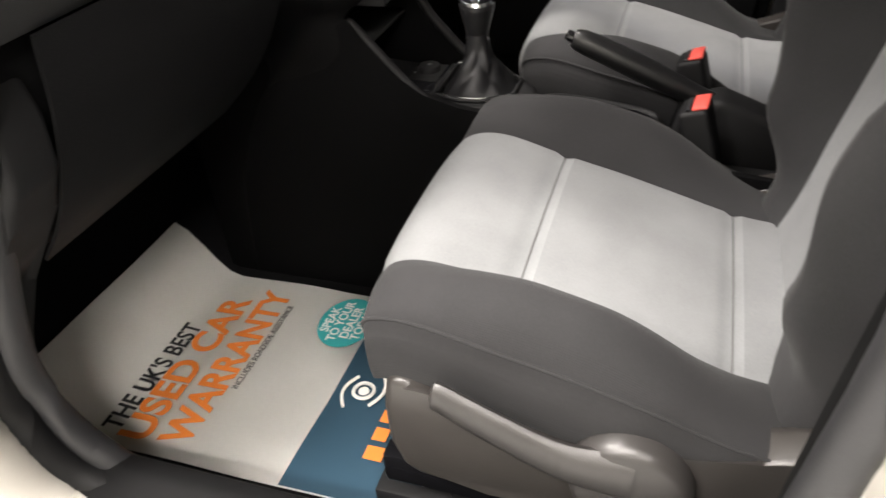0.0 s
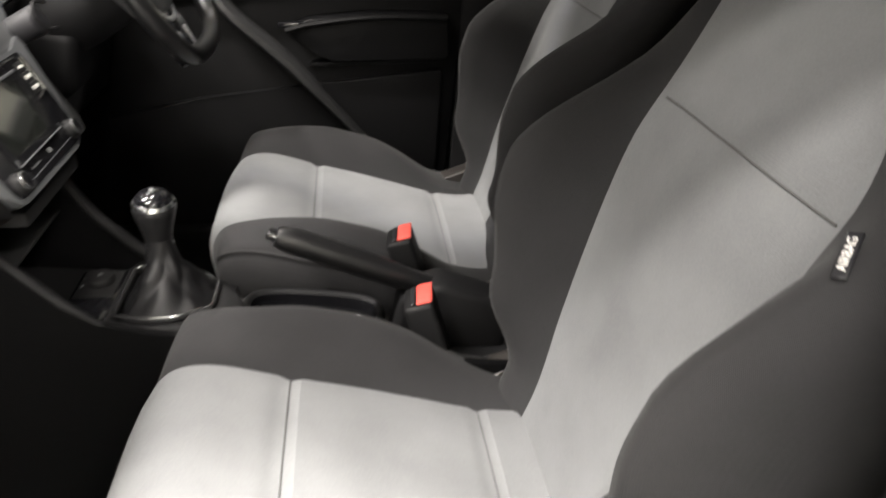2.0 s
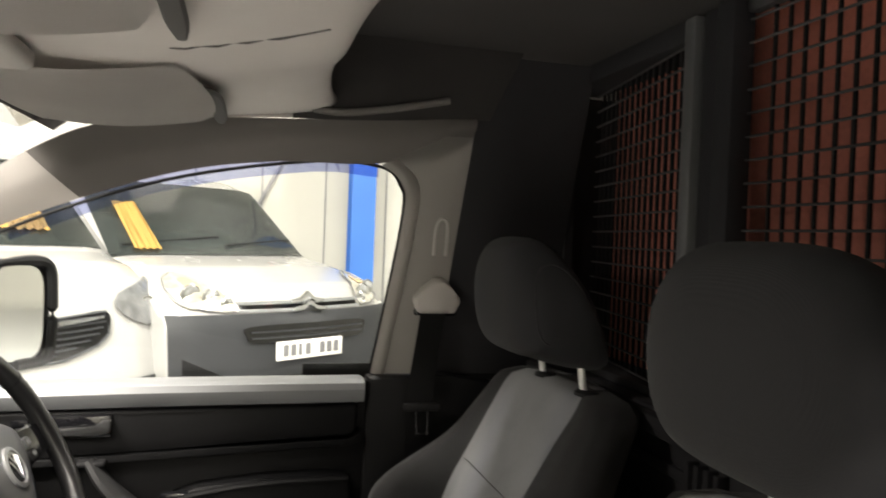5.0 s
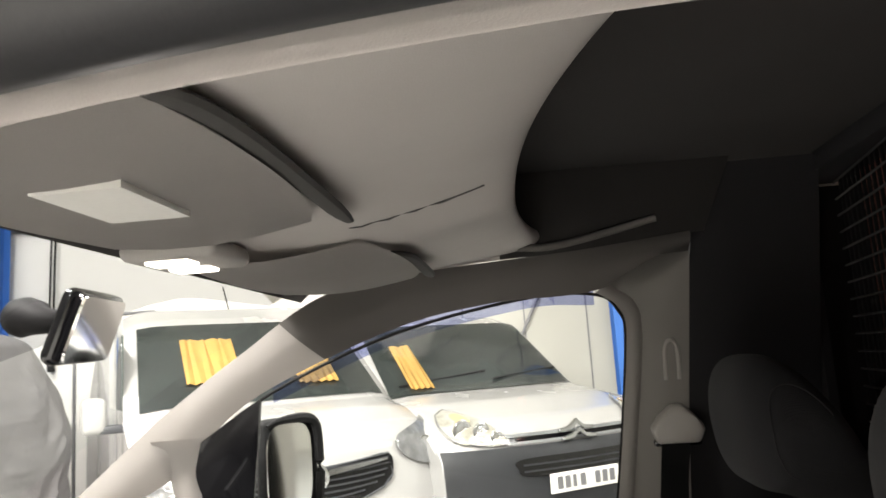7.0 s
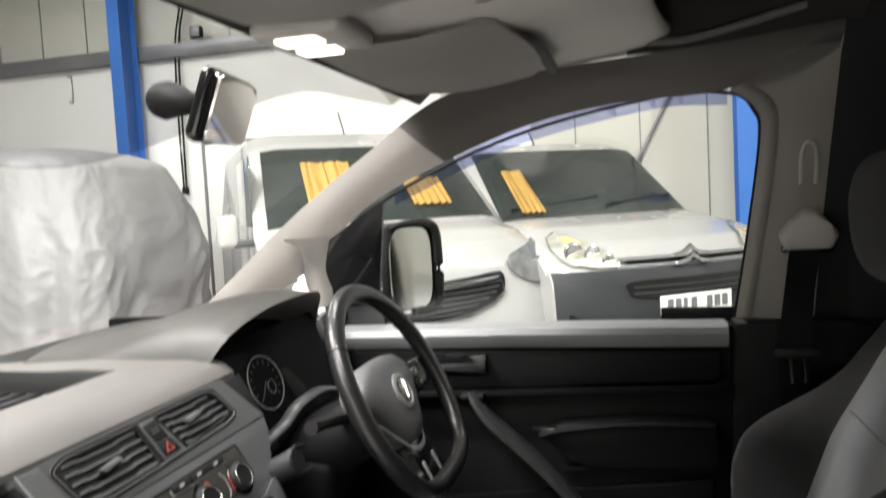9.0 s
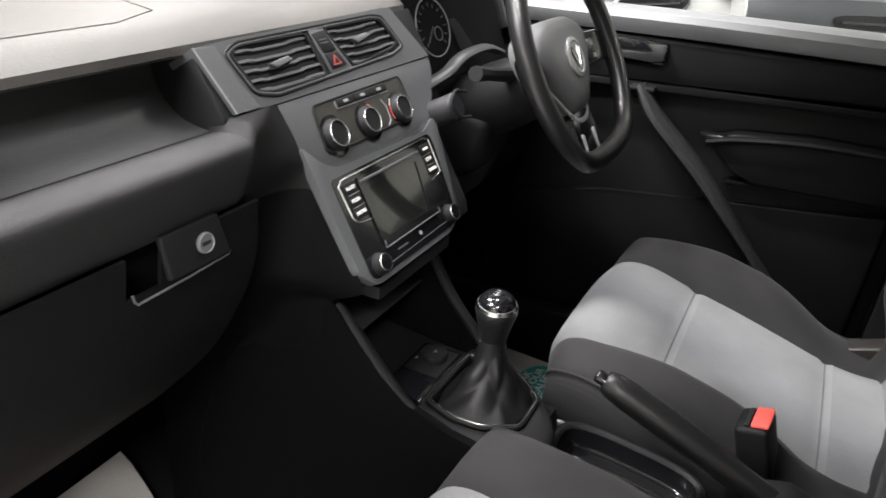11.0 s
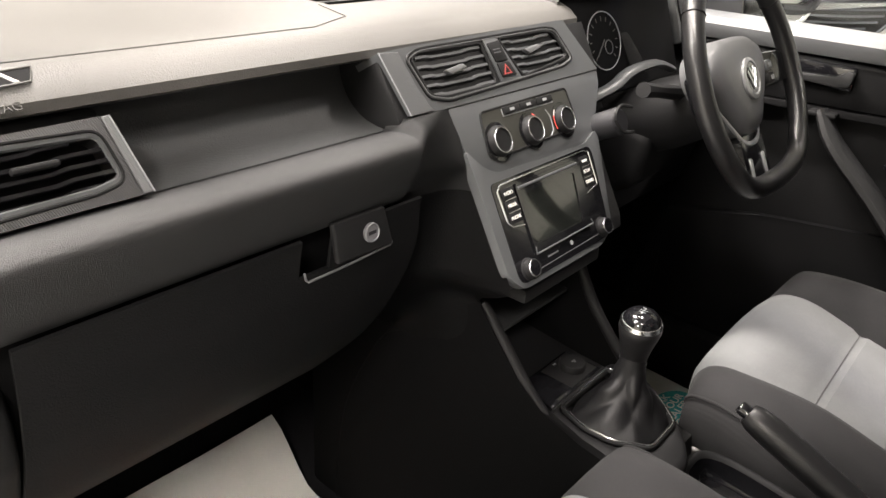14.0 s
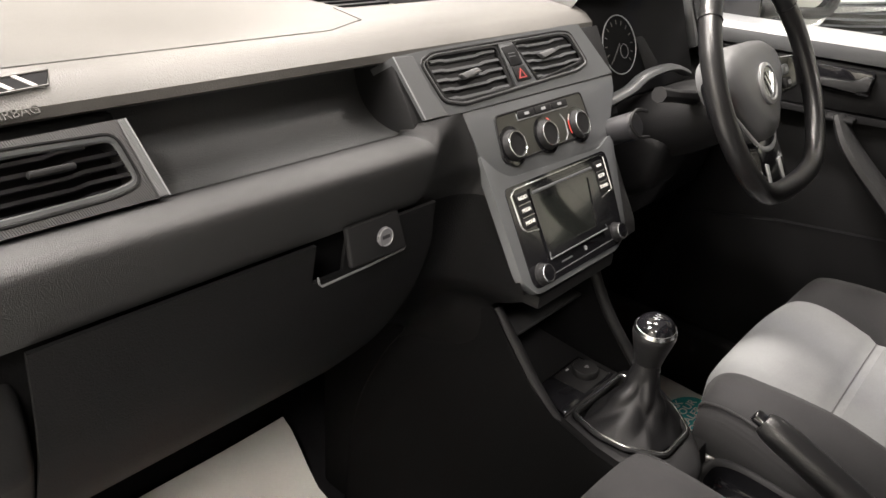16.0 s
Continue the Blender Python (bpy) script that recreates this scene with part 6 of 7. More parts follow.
prism(bm, [(-0.0440, 0.1975), (-0.0180, 0.1995), (-0.0120, 0.1730), (-0.0368, 0.1730)], "z", 0.0025, 0.0042, 0.001, 2, MS)
part("button", bm, LOWER, surround, "blank dark button")
for k in range(2):
    part("button_print", on_stack((-0.036, 0.1880 - 0.004 * k, 0.0042), (-0.022, 0.1893 - 0.004 * k, 0.0044)), STACK, surround)
bm = bmesh.new()
prism(bm, [(-0.0364, 0.1715), (-0.0115, 0.1715), (-0.0035, 0.1530), (-0.0335, 0.1530)], "z", 0.0025, 0.0045, 0.001, 2, MS)
hz = part("hazard_button", bm, LOWER, surround, "hazard light button")
for tri in ([(-0.028, 0.1575), (-0.0145, 0.1575), (-0.0130, 0.1560), (-0.0300, 0.1560)], [(-0.0300, 0.1560), (-0.0278, 0.1560), (-0.0208, 0.1672), (-0.0220, 0.1692)], [(-0.0152, 0.1560), (-0.0130, 0.1560), (-0.0220, 0.1692), (-0.0222, 0.1672)]):
    bm = bmesh.new()
    prism(bm, tri, "z", 0.0045, 0.0049, 0, 1, MS)
    part("triangle", bm, RED_DIM, hz, "red warning triangle outline")

# heater controls
HEATER = [(-0.0965, 0.1192), (0.0945, 0.1211), (0.0965, 0.0735), (0.0851, 0.0652), (-0.0975, 0.0616), (-0.105, 0.0670)]
bm = bmesh.new()
prism(bm, soft_corners(HEATER, 0.007), "z", 0.0, 0.0012, 0.0005, 1, MS)
heater = part("heater_panel", bm, OLIVE, stack, "dark olive heater control panel")
part("heater_rim", loop_tube(MS, [(a, b, 0.0012) for a, b in soft_corners(HEATER, 0.007)], 0.0013), LOWER, stack)
zz = MS.to_3x3() @ Vector((0, 0, 1))
for a, ang in ((-0.0795, 24), (-0.0090, 60), (0.0675, 200)):
    c = MS @ Vector((a, 0.0800, 0.0012))
    bm = bmesh.new()
    lathe(bm, [(0.0245, 0), (0.0245, 0.0008), (0.0205, 0.0012), (0.0, 0.0012)], c, zz, 36)
    part("knob_scale", bm, GLOSS, stack, "gloss black scale ring")
    bm = bmesh.new()
    lathe(bm, [(0.0198, 0.001), (0.0190, 0.003), (0.0182, 0.0068), (0.0166, 0.0088), (0.0146, 0.0088), (0.0138, 0.0074), (0.0, 0.0072)], c, zz, 36)
    kn = part("heater_knob", bm, LOWER, stack, "black rotary knob")
    bm = bmesh.new()
    tube(bm, [MS @ Vector((a + 0.0156 * math.cos(k * math.tau / 32), 0.080 + 0.0156 * math.sin(k * math.tau / 32), 0.0096)) for k in range(32)], 0.0008, 6, closed=True, up=zz)
    part("knob_ring", bm, CHROME, kn, "chrome ring")
    for k in range(9):
        g = radians(ang - 8 * k)
        q = MS @ Matrix.Translation((a + 0.0225 * math.cos(g), 0.080 + 0.0225 * math.sin(g), 0.0022)) @ pose(0, 0, 0, 0, 0, math.degrees(g))
        part("scale_mark", boxed((-0.0008, -0.0012, 0), (0.0008, 0.0012, 0.0003), 0, 1, q), RED if k < 6 else PLATE, kn)
for k, (a0, a1) in enumerate(((-0.0545, -0.0200), (-0.0185, 0.0170), (0.0185, 0.0545))):
    bt = part("heater_button", on_stack((a0, 0.1085, 0.0012), (a1, 0.1180, 0.0042), 0.0012), LOWER, stack, "black heater button")
    part("button_print", on_stack((a0 + 0.013, 0.1115, 0.0042), (a0 + 0.022, 0.1150, 0.0044)), VANE, bt)
part("button_edge", loop_tube(MS, [(-0.0560, 0.1160, 0.002), (-0.0558, 0.1072, 0.002), (0.0545, 0.1072, 0.002), (0.0558, 0.1150, 0.002)], 0.0007, False), VANE, stack, "pale line under the buttons")
part("side_line", loop_tube(MS, [(0.034, 0.100, 0.0016), (0.040, 0.090, 0.0016), (0.038, 0.072, 0.0016), (0.030, 0.066, 0.0016)], 0.0007, False), VANE, stack)

# radio
MR = MS @ Matrix.Translation((-0.005, 0.001, 0.004))


def on_radio(lo, hi, bev=0.0, seg=2):
    return boxed(lo, hi, bev, seg, MR)


bm = bmesh.new()
prism(bm, soft_corners([(-0.1205, 0.0345), (0.1060, 0.0345), (0.1085, 0.022), (0.0900, -0.086), (0.072, -0.0905), (-0.118, -0.0900), (-0.1245, -0.082)], 0.008), "z", -0.002, 0.0012, 0.0008, 1, MR)
radio = part("radio", bm, GLOSS, stack, "black car radio with a touch screen")
for line in ([(-0.0832, -0.0254), (-0.1065, -0.0222), (-0.1128, -0.0150), (-0.1135, 0.0235), (-0.1046, 0.0298), (0.0877, 0.0312), (0.0985, 0.0270), (0.0955, -0.0184), (0.0653, -0.0236)],):
    part("radio_frame", loop_tube(MR, [(a, b, 0.0016) for a, b in line], 0.0012, False), CHROME, radio, "thin chrome frame line")
part("screen_bezel", ring_panel(MR, around([(-0.080, 0.0245), (0.0675, 0.0250), (0.0540, -0.0655), (-0.0815, -0.0655)], 96), around([(-0.0690, 0.0090), (0.0470, 0.0098), (0.0330, -0.0545), (-0.0755, -0.0545)], 96), 0.0, 0.0036), GLOSS, radio)
bm = bmesh.new()
prism(bm, [(-0.0690, 0.0090), (0.0470, 0.0098), (0.0330, -0.0545), (-0.0755, -0.0545)], "z", 0.0012, 0.0022, 0, 1, MR)
part("screen", bm, SCREEN, radio, "dark switched-off screen")
part("disc_slot", on_radio((-0.0770, 0.0168, 0.0030), (0.0600, 0.0205, 0.0050), 0.001), STACK, radio, "disc slot")
part("slot_glint", loop_tube(MR, [(-0.0790, -0.0560, 0.0035), (-0.0815, -0.0645, 0.004), (0.0530, -0.0640, 0.004), (0.0520, -0.0580, 0.0035)], 0.0010, False), STACK, radio)
for side_, words in ((-1, ("RADIO", "MEDIA", "PHONE")), (1, ("", "SETUP", "SOUND"))):
    for k, w in enumerate(words):
        a0, b1 = (-0.1075, 0.0240 - 0.0152 * k) if side_ < 0 else (0.0690, 0.0245 - 0.0142 * k)
        kw = 0.0245 if side_ < 0 else 0.0225 - 0.0015 * k
        key_ob = part("key", on_radio((a0, b1 - 0.0130, 0.0012), (a0 + kw, b1, 0.0028), 0.001), LOWER, radio, "black key")
        if w:
            writing("lettering", w, 0.0062, MR @ Matrix.Translation((a0 + kw / 2, b1 - 0.0065, 0.0030)), PLATE, radio, 0.0002, "CENTER", 0.9)
        else:
            part("print_bar", on_radio((a0 + 0.006, b1 - 0.008, 0.0028), (a0 + 0.018, b1 - 0.005, 0.0031), 0), PLATE, radio)
        if k < 2:
            part("key_edge", loop_tube(MR, [(a0 + 0.001, b1 - 0.0143, 0.0024), (a0 + kw, b1 - 0.0140, 0.0024)], 0.0008, False), CHROME, radio)
for a, b in ((-0.1035, -0.0760), (0.0735, -0.0750)):
    c = MR @ Vector((a, b, 0.0012))
    bm = bmesh.new()
    lathe(bm, [(0.0140, 0), (0.0140, 0.001), (0.0122, 0.002), (0.0114, 0.0105), (0.0100, 0.0118), (0.0088, 0.0108), (0.0, 0.0104)], c, zz, 28)
    kn = part("radio_knob", bm, LOWER, radio, "knurled black knob")
    bm = bmesh.new()
    tube(bm, [MR @ Vector((a + 0.0106 * math.cos(k * math.tau / 24), b + 0.0106 * math.sin(k * math.tau / 24), 0.0122)) for k in range(24)], 0.0007, 6, closed=True, up=zz)
    part("knob_ring", bm, CHROME, kn, "chrome ring")
    bm = bmesh.new()
    lathe(bm, [(0.0093, 0.0106), (0.0090, 0.0114), (0.0, 0.0116)], c, zz, 24)
    part("knob_cap", bm, GLOSS, kn, "black knob cap")
part("volume_bar", on_radio((-0.060, -0.0755, 0.0012), (-0.036, -0.0735, 0.0018), 0), STACK, radio)
bm = bmesh.new()
lathe(bm, [(0.0030, 0.0), (0.0030, 0.001), (0.0018, 0.001), (0.0, 0.0004)], MR @ Vector((-0.004, -0.0735, 0.0012)), zz, 14)
part("disc_button", bm, VANE, radio)
part("lower_line", loop_tube(MR, [(-0.085, -0.0830, 0.0012), (0.062, -0.0815, 0.0012)], 0.0006, False), STACK, radio)

# passenger vent
ML = plate_on((-0.522, -0.235, 1.160), (0, 1, 0), (-0.50, 0, 0.866))
bm = bmesh.new()
prism(bm, [(-0.095, 0.030), (0.070, 0.030), (0.088, -0.036), (-0.095, -0.036)], "z", -0.040, -0.036, 0.001, 1, ML)
lv = part("vent_panel", bm, LOWER, dash)
SIDE_OUT = [(-0.097, 0.0285), (0.0763, 0.0310), (0.0893, -0.0356), (-0.097, -0.0362)]
SIDE_IN = [(-0.084, 0.018), (-0.010, 0.0205), (0.0625, 0.0180), (0.0700, -0.0188), (0.0480, -0.0235), (-0.030, -0.0250), (-0.084, -0.022)]
part("vent_frame", ring_panel(ML, around(SIDE_OUT, 150), around(soft_corners(SIDE_IN, 0.010), 150), -0.038, 0.003), HATCH_DARK, lv, "dark ribbed vent surround")
# The glint on the surround's right edge is added as a silver strip.
bm = bmesh.new()
prism(bm, [(0.0700, 0.0300), (0.0762, 0.0305), (0.0890, -0.0350), (0.0800, -0.0350)], "z", 0.003, 0.0042, 0.0008, 1, ML)
part("vent_edge", bm, HATCH, lv, "silver strip for the glint on the vent surround's edge")
part("edge_line", loop_tube(ML, [(0.0762, 0.0305, 0.0042), (0.0892, -0.0356, 0.0042)], 0.0008, False), VANE, lv)
part("ring_line", loop_tube(ML, [(a * 1.045 - 0.0008, b * 1.16 + 0.0004, 0.0035) for a, b in soft_corners(SIDE_IN, 0.010)], 0.0014), LOWER, lv)
pv = vent(ML, SIDE_IN, lv, 5, GLOSS, STACK, 0.0026, 0.030, 0.0018)
part("tab", boxed((-0.006, 0.0000, 0.0), (0.028, 0.0052, 0.008), 0.0018, 2, ML), LOWER, pv, "slim vent tab")

# defroster slots and the top tray
df = plate_on((-0.5635, -0.250, 1.2163), (0, 1, 0), (-1, 0, 0.41))
bm = bmesh.new()
prism(bm, [(-0.08, -0.0150), (0.0480, -0.0040), (0.0560, 0.0122), (-0.08, 0.0020)], "z", -0.006, 0.0008, 0.0003, 1, df)
part("defrost_slot", bm, DIAL, dash)
# The dash top's reflection is put into the bars as pale colour.
for k in range(7):
    a = 0.0340 - 0.0165 * k
    sag = 0.0102 * (0.056 - a) / 0.13
    bm = bmesh.new()
    prism(bm, [(a + 0.0035, -0.0022 - sag), (a + 0.0075, -0.0022 - sag), (a - 0.0015, 0.0118 - sag), (a - 0.0055, 0.0118 - sag)], "z", 0.0008, 0.0016, 0, 1, df)
    part("slot_bar", bm, PILLAR, dash)
part("slot_edge", loop_tube(df, [(-0.08, 0.0030, 0.001), (0.0565, 0.0132, 0.001), (0.0485, -0.0050, 0.001), (-0.08, -0.0160, 0.001)], 0.0010, False), DASH_TOP, dash)
writing("lettering", "AIRBAG", 0.0100, plate_on((-0.5400, -0.2345, 1.2030), (0, 1, 0.05), (-0.75, 0, 0.8)), DASH_TOP, dash, 0.0007)
tray = part("tray", boxed((-0.924, 0.2035, 1.1875), (-0.691, 0.4695, 1.1905), 0.001), INK, dash, "sunk black tray on the dash top")
for k in range(7):
    part("tray_rib", boxed((-0.90 + 0.030 * k, 0.215, 1.1905), (-0.893 + 0.030 * k, 0.458, 1.194), 0), LOWER, tray)
for y_ in (0.2034, 0.4655):
    part("tray_wall", boxed((-0.925, y_, 1.189), (-0.690, y_ + 0.004, 1.2235), 0.001), DASH, tray)
part("tray_wall", boxed((-0.926, 0.2075, 1.189), (-0.922, 0.4655, 1.2235), 0.001), DASH, tray)

# instrument hood, dials
bm = bmesh.new()
rows = []
for i in range(13):
    f = i / 12
    x = -0.515 - 0.40 * f
    row = []
    for j in range(33):
        a = math.pi * j / 32
        ry, rz = 0.205 + 0.02 * f, (0.150 - 0.085 * ease(0.15, 1, f))
        cy_, cz_ = 0.735, 1.145 + 0.03 * f
        ey = abs(math.cos(a)) ** 0.7 * math.copysign(1, math.cos(a))
        ez = abs(math.sin(a)) ** 0.75
        row.append((x - 0.07 * (abs(math.cos(a)) ** 2) * (1 - f), cy_ - ry * ey, cz_ + rz * ez))
    rows.append(row)
grid(bm, rows)
pad(bm, 0.010)
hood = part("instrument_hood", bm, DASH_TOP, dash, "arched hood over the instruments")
mc = plate_on((-0.552, 0.735, 1.143), (0, 1, 0), (-0.35, 0, 0.94))
part("instrument_face", boxed((-0.175, -0.07, -0.01), (0.195, 0.10, 0.0), 0.004, 2, mc), DIAL, dash, "dark instrument panel")
bm = bmesh.new()
prism(bm, soft_corners([(-0.010, 0.022), (0.016, 0.022), (0.058, -0.030), (0.010, -0.038)], 0.006), "z", 0.0, 0.003, 0.001, 1, mc)
part("display", bm, LOWER, dash, "dark display between the dials")
for a in (-0.0645,):
    c, zq = mc @ Vector((a, 0.015, 0.001)), mc.to_3x3() @ Vector((0, 0, 1))
    bm = bmesh.new()
    tube(bm, [mc @ Vector((a + 0.052 * math.cos(k * math.tau / 40), 0.015 + 0.046 * math.sin(k * math.tau / 40), 0.003)) for k in range(40)], 0.0009, 6, closed=True, up=zq)
    part("dial_ring", bm, VANE, dash, "silver dial ring")
    bm = bmesh.new()
    tube(bm, [mc @ Vector((a + 0.012 + 0.012 * math.cos(k * math.tau / 24), 0.004 + 0.011 * math.sin(k * math.tau / 24), 0.003)) for k in range(24)], 0.0008, 5, closed=True, up=zq)
    part("dial_ring", bm, HUB, dash)
    for k in range(13):
        g = radians(225 - 270 * k / 12)
        q = mc @ Matrix.Translation((a + 0.041 * math.cos(g), 0.015 + 0.036 * math.sin(g), 0.0015)) @ pose(0, 0, 0, 0, 0, math.degrees(g))
        part("dial_mark", boxed((-0.004, -0.0008, 0), (0.003, 0.0008, 0.0006), 0, 1, q), SKIRT, dash)
    part("needle", boxed((-0.002, -0.001, 0.002), (0.034, 0.001, 0.003), 0, 1, mc @ Matrix.Translation((a, 0.015, 0)) @ pose(0, 0, 0, 0, 0, 222)), SEAM, dash)
# driver's outer vent and the pale band under the instruments
bm = bmesh.new()
tube(bm, spline([(-0.510, 0.535, 1.086), (-0.505, 0.580, 1.094), (-0.500, 0.622, 1.104), (-0.497, 0.650, 1.118), (-0.495, 0.690, 1.125), (-0.495, 0.75, 1.124), (-0.50, 0.82, 1.106)], 26), 0.0085, 10, squash=(1.4, 0.75))
part("hood_lip", bm, STACK, dash, "satin band under the instruments")
mr = plate_on((-0.57, 1.0, 1.175), (-0.25, 1, 0), (-0.35, 0, 0.94))
part("vent_panel", boxed((-0.055, -0.05, -0.02), (0.055, 0.05, 0.0), 0.006, 2, mr), STACK, dash)
vent(mr, [(-0.045, 0.035), (0.030, 0.035), (0.040, -0.025), (0.030, -0.035), (-0.030, -0.035), (-0.046, 0.02)], dash, 5)

# ---- steering wheel ----
wheel = thing("steering_wheel", (-0.36, 0.722, 1.12), "black leather steering wheel with satin spokes", "steering wheel")
tilt = radians(27.5)
AX = Vector((math.cos(tilt), 0, math.sin(tilt)))
MW = plate_on((-0.3292, 0.6771, 1.1393), (0, 1, 0), (-math.sin(tilt), 0, math.cos(tilt)))


def rim_y(v):
    """Height on the rim: round, flattened towards the bottom."""
    return 0.176 * v if v > -0.7 else -0.176 * (0.7 + 0.2 * (1 - math.exp((v + 0.7) / 0.2)))


bm = bmesh.new()
tube(bm, [MW @ Vector((0.176 * math.cos(a), rim_y(math.sin(a)), 0.014)) for a in [k * math.tau / 72 for k in range(72)]], 0.0152, 16, closed=True, squash=(1, 0.95), up=AX)
rim = part("rim", bm, LEATHER, wheel, "worn black leather rim")
for g in (35, 145):
    bm = bmesh.new()
    a = radians(g)
    tube(bm, [MW @ Vector(((0.176 + 0.0155 * math.cos(k * math.tau / 16)) * math.cos(a), (0.176 + 0.0155 * math.cos(k * math.tau / 16)) * math.sin(a), 0.014 + 0.0148 * math.sin(k * math.tau / 16))) for k in range(16)], 0.0011, 5, closed=True)
    part("rim_seam", bm, LOWER, rim)
bm = bmesh.new()
MH = MW @ Matrix.Translation((0, 0, -0.024))
pad_line = soft_corners([(-0.098, 0.048), (-0.052, 0.066), (0.052, 0.066), (0.098, 0.048), (0.104, 0.012), (0.072, -0.030), (0.026, -0.081), (-0.026, -0.081), (-0.072, -0.030), (-0.104, 0.012)], 0.022, 4)
rows = []
for zz_, k_ in ((-0.022, 0.94), (-0.004, 1.0), (0.012, 0.99), (0.023, 0.95), (0.0305, 0.85), (0.0345, 0.66), (0.0362, 0.35), (0.0366, 0.05)):
    rows.append([MH @ Vector((a * k_, b * k_, zz_)) for a, b in pad_line])
grid(bm, rows, closed_v=True, caps=True)
part("hub_pad", bm, HUB, wheel, "rounded airbag pad")
bm = bmesh.new()
tube(bm, [MH @ Vector(p) for p in spline([(-0.112, 0.018, 0.004), (-0.080, -0.028, 0.012), (-0.036, -0.078, 0.016), (-0.020, -0.089, 0.017), (0.0, -0.092, 0.017), (0.020, -0.089, 0.017), (0.036, -0.078, 0.016), (0.080, -0.028, 0.012), (0.112, 0.018, 0.004)], 34)], [0.0014 + 0.0034 * math.sin(math.pi * k / 33) ** 1.5 for k in range(34)], 8, squash=(1.0, 0.8), up=AX)
part("pad_trim", bm, SILVER, wheel, "satin silver trim line")
bm = bmesh.new()
lathe(bm, [(0.030, -0.002), (0.030, 0.0035), (0.0245, 0.005), (0.023, 0.003), (0.0, 0.003)], MH @ Vector((0, 0, 0.0360)), AX, 32)
bd = part("badge", bm, SILVER, wheel, "round chrome badge")
bm = bmesh.new()
lathe(bm, [(0.0225, 0.0032), (0.0225, 0.0036), (0.0, 0.0036)], MH @ Vector((0, 0, 0.0360)), AX, 32)
part("badge_field", bm, GLOSS, bd)
for pts in ([(-0.016, 0.012), (0, -0.016)], [(0, -0.016), (0.016, 0.012)], [(-0.008, 0.016), (0.0, 0.0)], [(0.0, 0.0), (0.008, 0.016)]):
    bm = bmesh.new()
    tube(bm, [MH @ Vector((a, b, 0.0402)) for a, b in pts], 0.0018, 5)
    part("badge_bar", bm, CHROME, bd)
for s_ in (-1, 1):
    bm = bmesh.new()
    prism(bm, [(s_ * 0.080, 0.034), (s_ * 0.162, 0.026), (s_ * 0.162, -0.022), (s_ * 0.080, -0.030)], "z", -0.018, 0.006, 0.005, 2, MH)
    for v in bm.verts:
        u = MH.inverted() @ v.co
        v.co = MH @ Vector((u.x, u.y, u.z + 0.030 * max(0, (abs(u.x) - 0.08) / 0.082)))
    part("spoke", bm, GLOSS, wheel, "gloss black spoke with buttons")
    for k in range(2):
        bm = bmesh.new()
        box(bm, (s_ * 0.124 - 0.015, -0.020 + 0.020 * k, 0.018), (s_ * 0.124 + 0.015, -0.003 + 0.020 * k, 0.025), 0.003, 2, MH)
        bt = part("button", bm, STACK if k else LOWER, wheel, "satin spoke button")
        part("button_print", boxed((s_ * 0.124 - 0.006, -0.015 + 0.020 * k, 0.0251), (s_ * 0.124 + 0.006, -0.008 + 0.020 * k, 0.0256), 0, 1, MH), VANE, bt)
    bm = bmesh.new()
    prism(bm, [(s_ * 0.020, -0.112), (s_ * 0.029, -0.109), (s_ * 0.030, -0.148), (s_ * 0.024, -0.152)], "z", 0.016, 0.021, 0.003, 2, MH)
    part("spoke_trim", bm, SILVER, wheel, "silver spoke insert")
bm = bmesh.new()
prism(bm, soft_corners([(-0.040, -0.076), (0.040, -0.076), (0.046, -0.120), (0.040, -0.162), (-0.040, -0.162), (-0.046, -0.120)], 0.012), "z", -0.004, 0.018, 0.005, 3, MH)
part("lower_spoke", bm, GLOSS, wheel, "gloss black lower spoke")
bm = bmesh.new()
lathe(bm, [(0.0, -0.036), (0.044, -0.036), (0.050, -0.06), (0.056, -0.12), (0.052, -0.24)], MW @ Vector((0, -0.018, 0)), AX, 28)
part("column_shroud", bm, GLOVE, wheel, "black column shroud")
for s_ in (-1, 1):
    bm = bmesh.new()
    tube(bm, [MW @ Vector(p) for p in ((s_ * 0.05, 0.01, -0.075), (s_ * 0.12, 0.022, -0.070), (s_ * 0.175, 0.030, -0.062))], [0.011, 0.009, 0.011], 8)
    part("stalk", bm, LOWER, wheel, "black control stalk")
bm = bmesh.new()
prism(bm, [(-0.62, 0.98), (-0.50, 1.06), (-0.42, 1.04), (-0.44, 0.95), (-0.56, 0.88)], "y", 0.62, 0.74, 0.02, 3)
part("lower_shroud", bm, GLOVE, wheel)
bm = bmesh.new()
tube(bm, spline([MW @ Vector(p) for p in ((-0.150, 0.012, -0.098), (-0.176, 0.018, -0.100), (-0.190, 0.004, -0.104), (-0.180, -0.016, -0.104), (-0.158, -0.022, -0.100))], 20), 0.0024, 6)
key_rim = part("lock_rim", bm, LOWER, wheel, "rim of the ignition lock")
bm = bmesh.new()
lathe(bm, [(0.019, -0.05), (0.020, 0.0), (0.016, 0.004), (0.0, 0.004)], MW @ Vector((-0.168, -0.002, -0.112)), AX, 24)
part("lock_barrel", bm, INK, key_rim)

# ---- console, gear lever, handbrake ----
console = thing("centre_console", (-0.2, MID, 0.34), "black plastic centre console with a cup holder", "console")
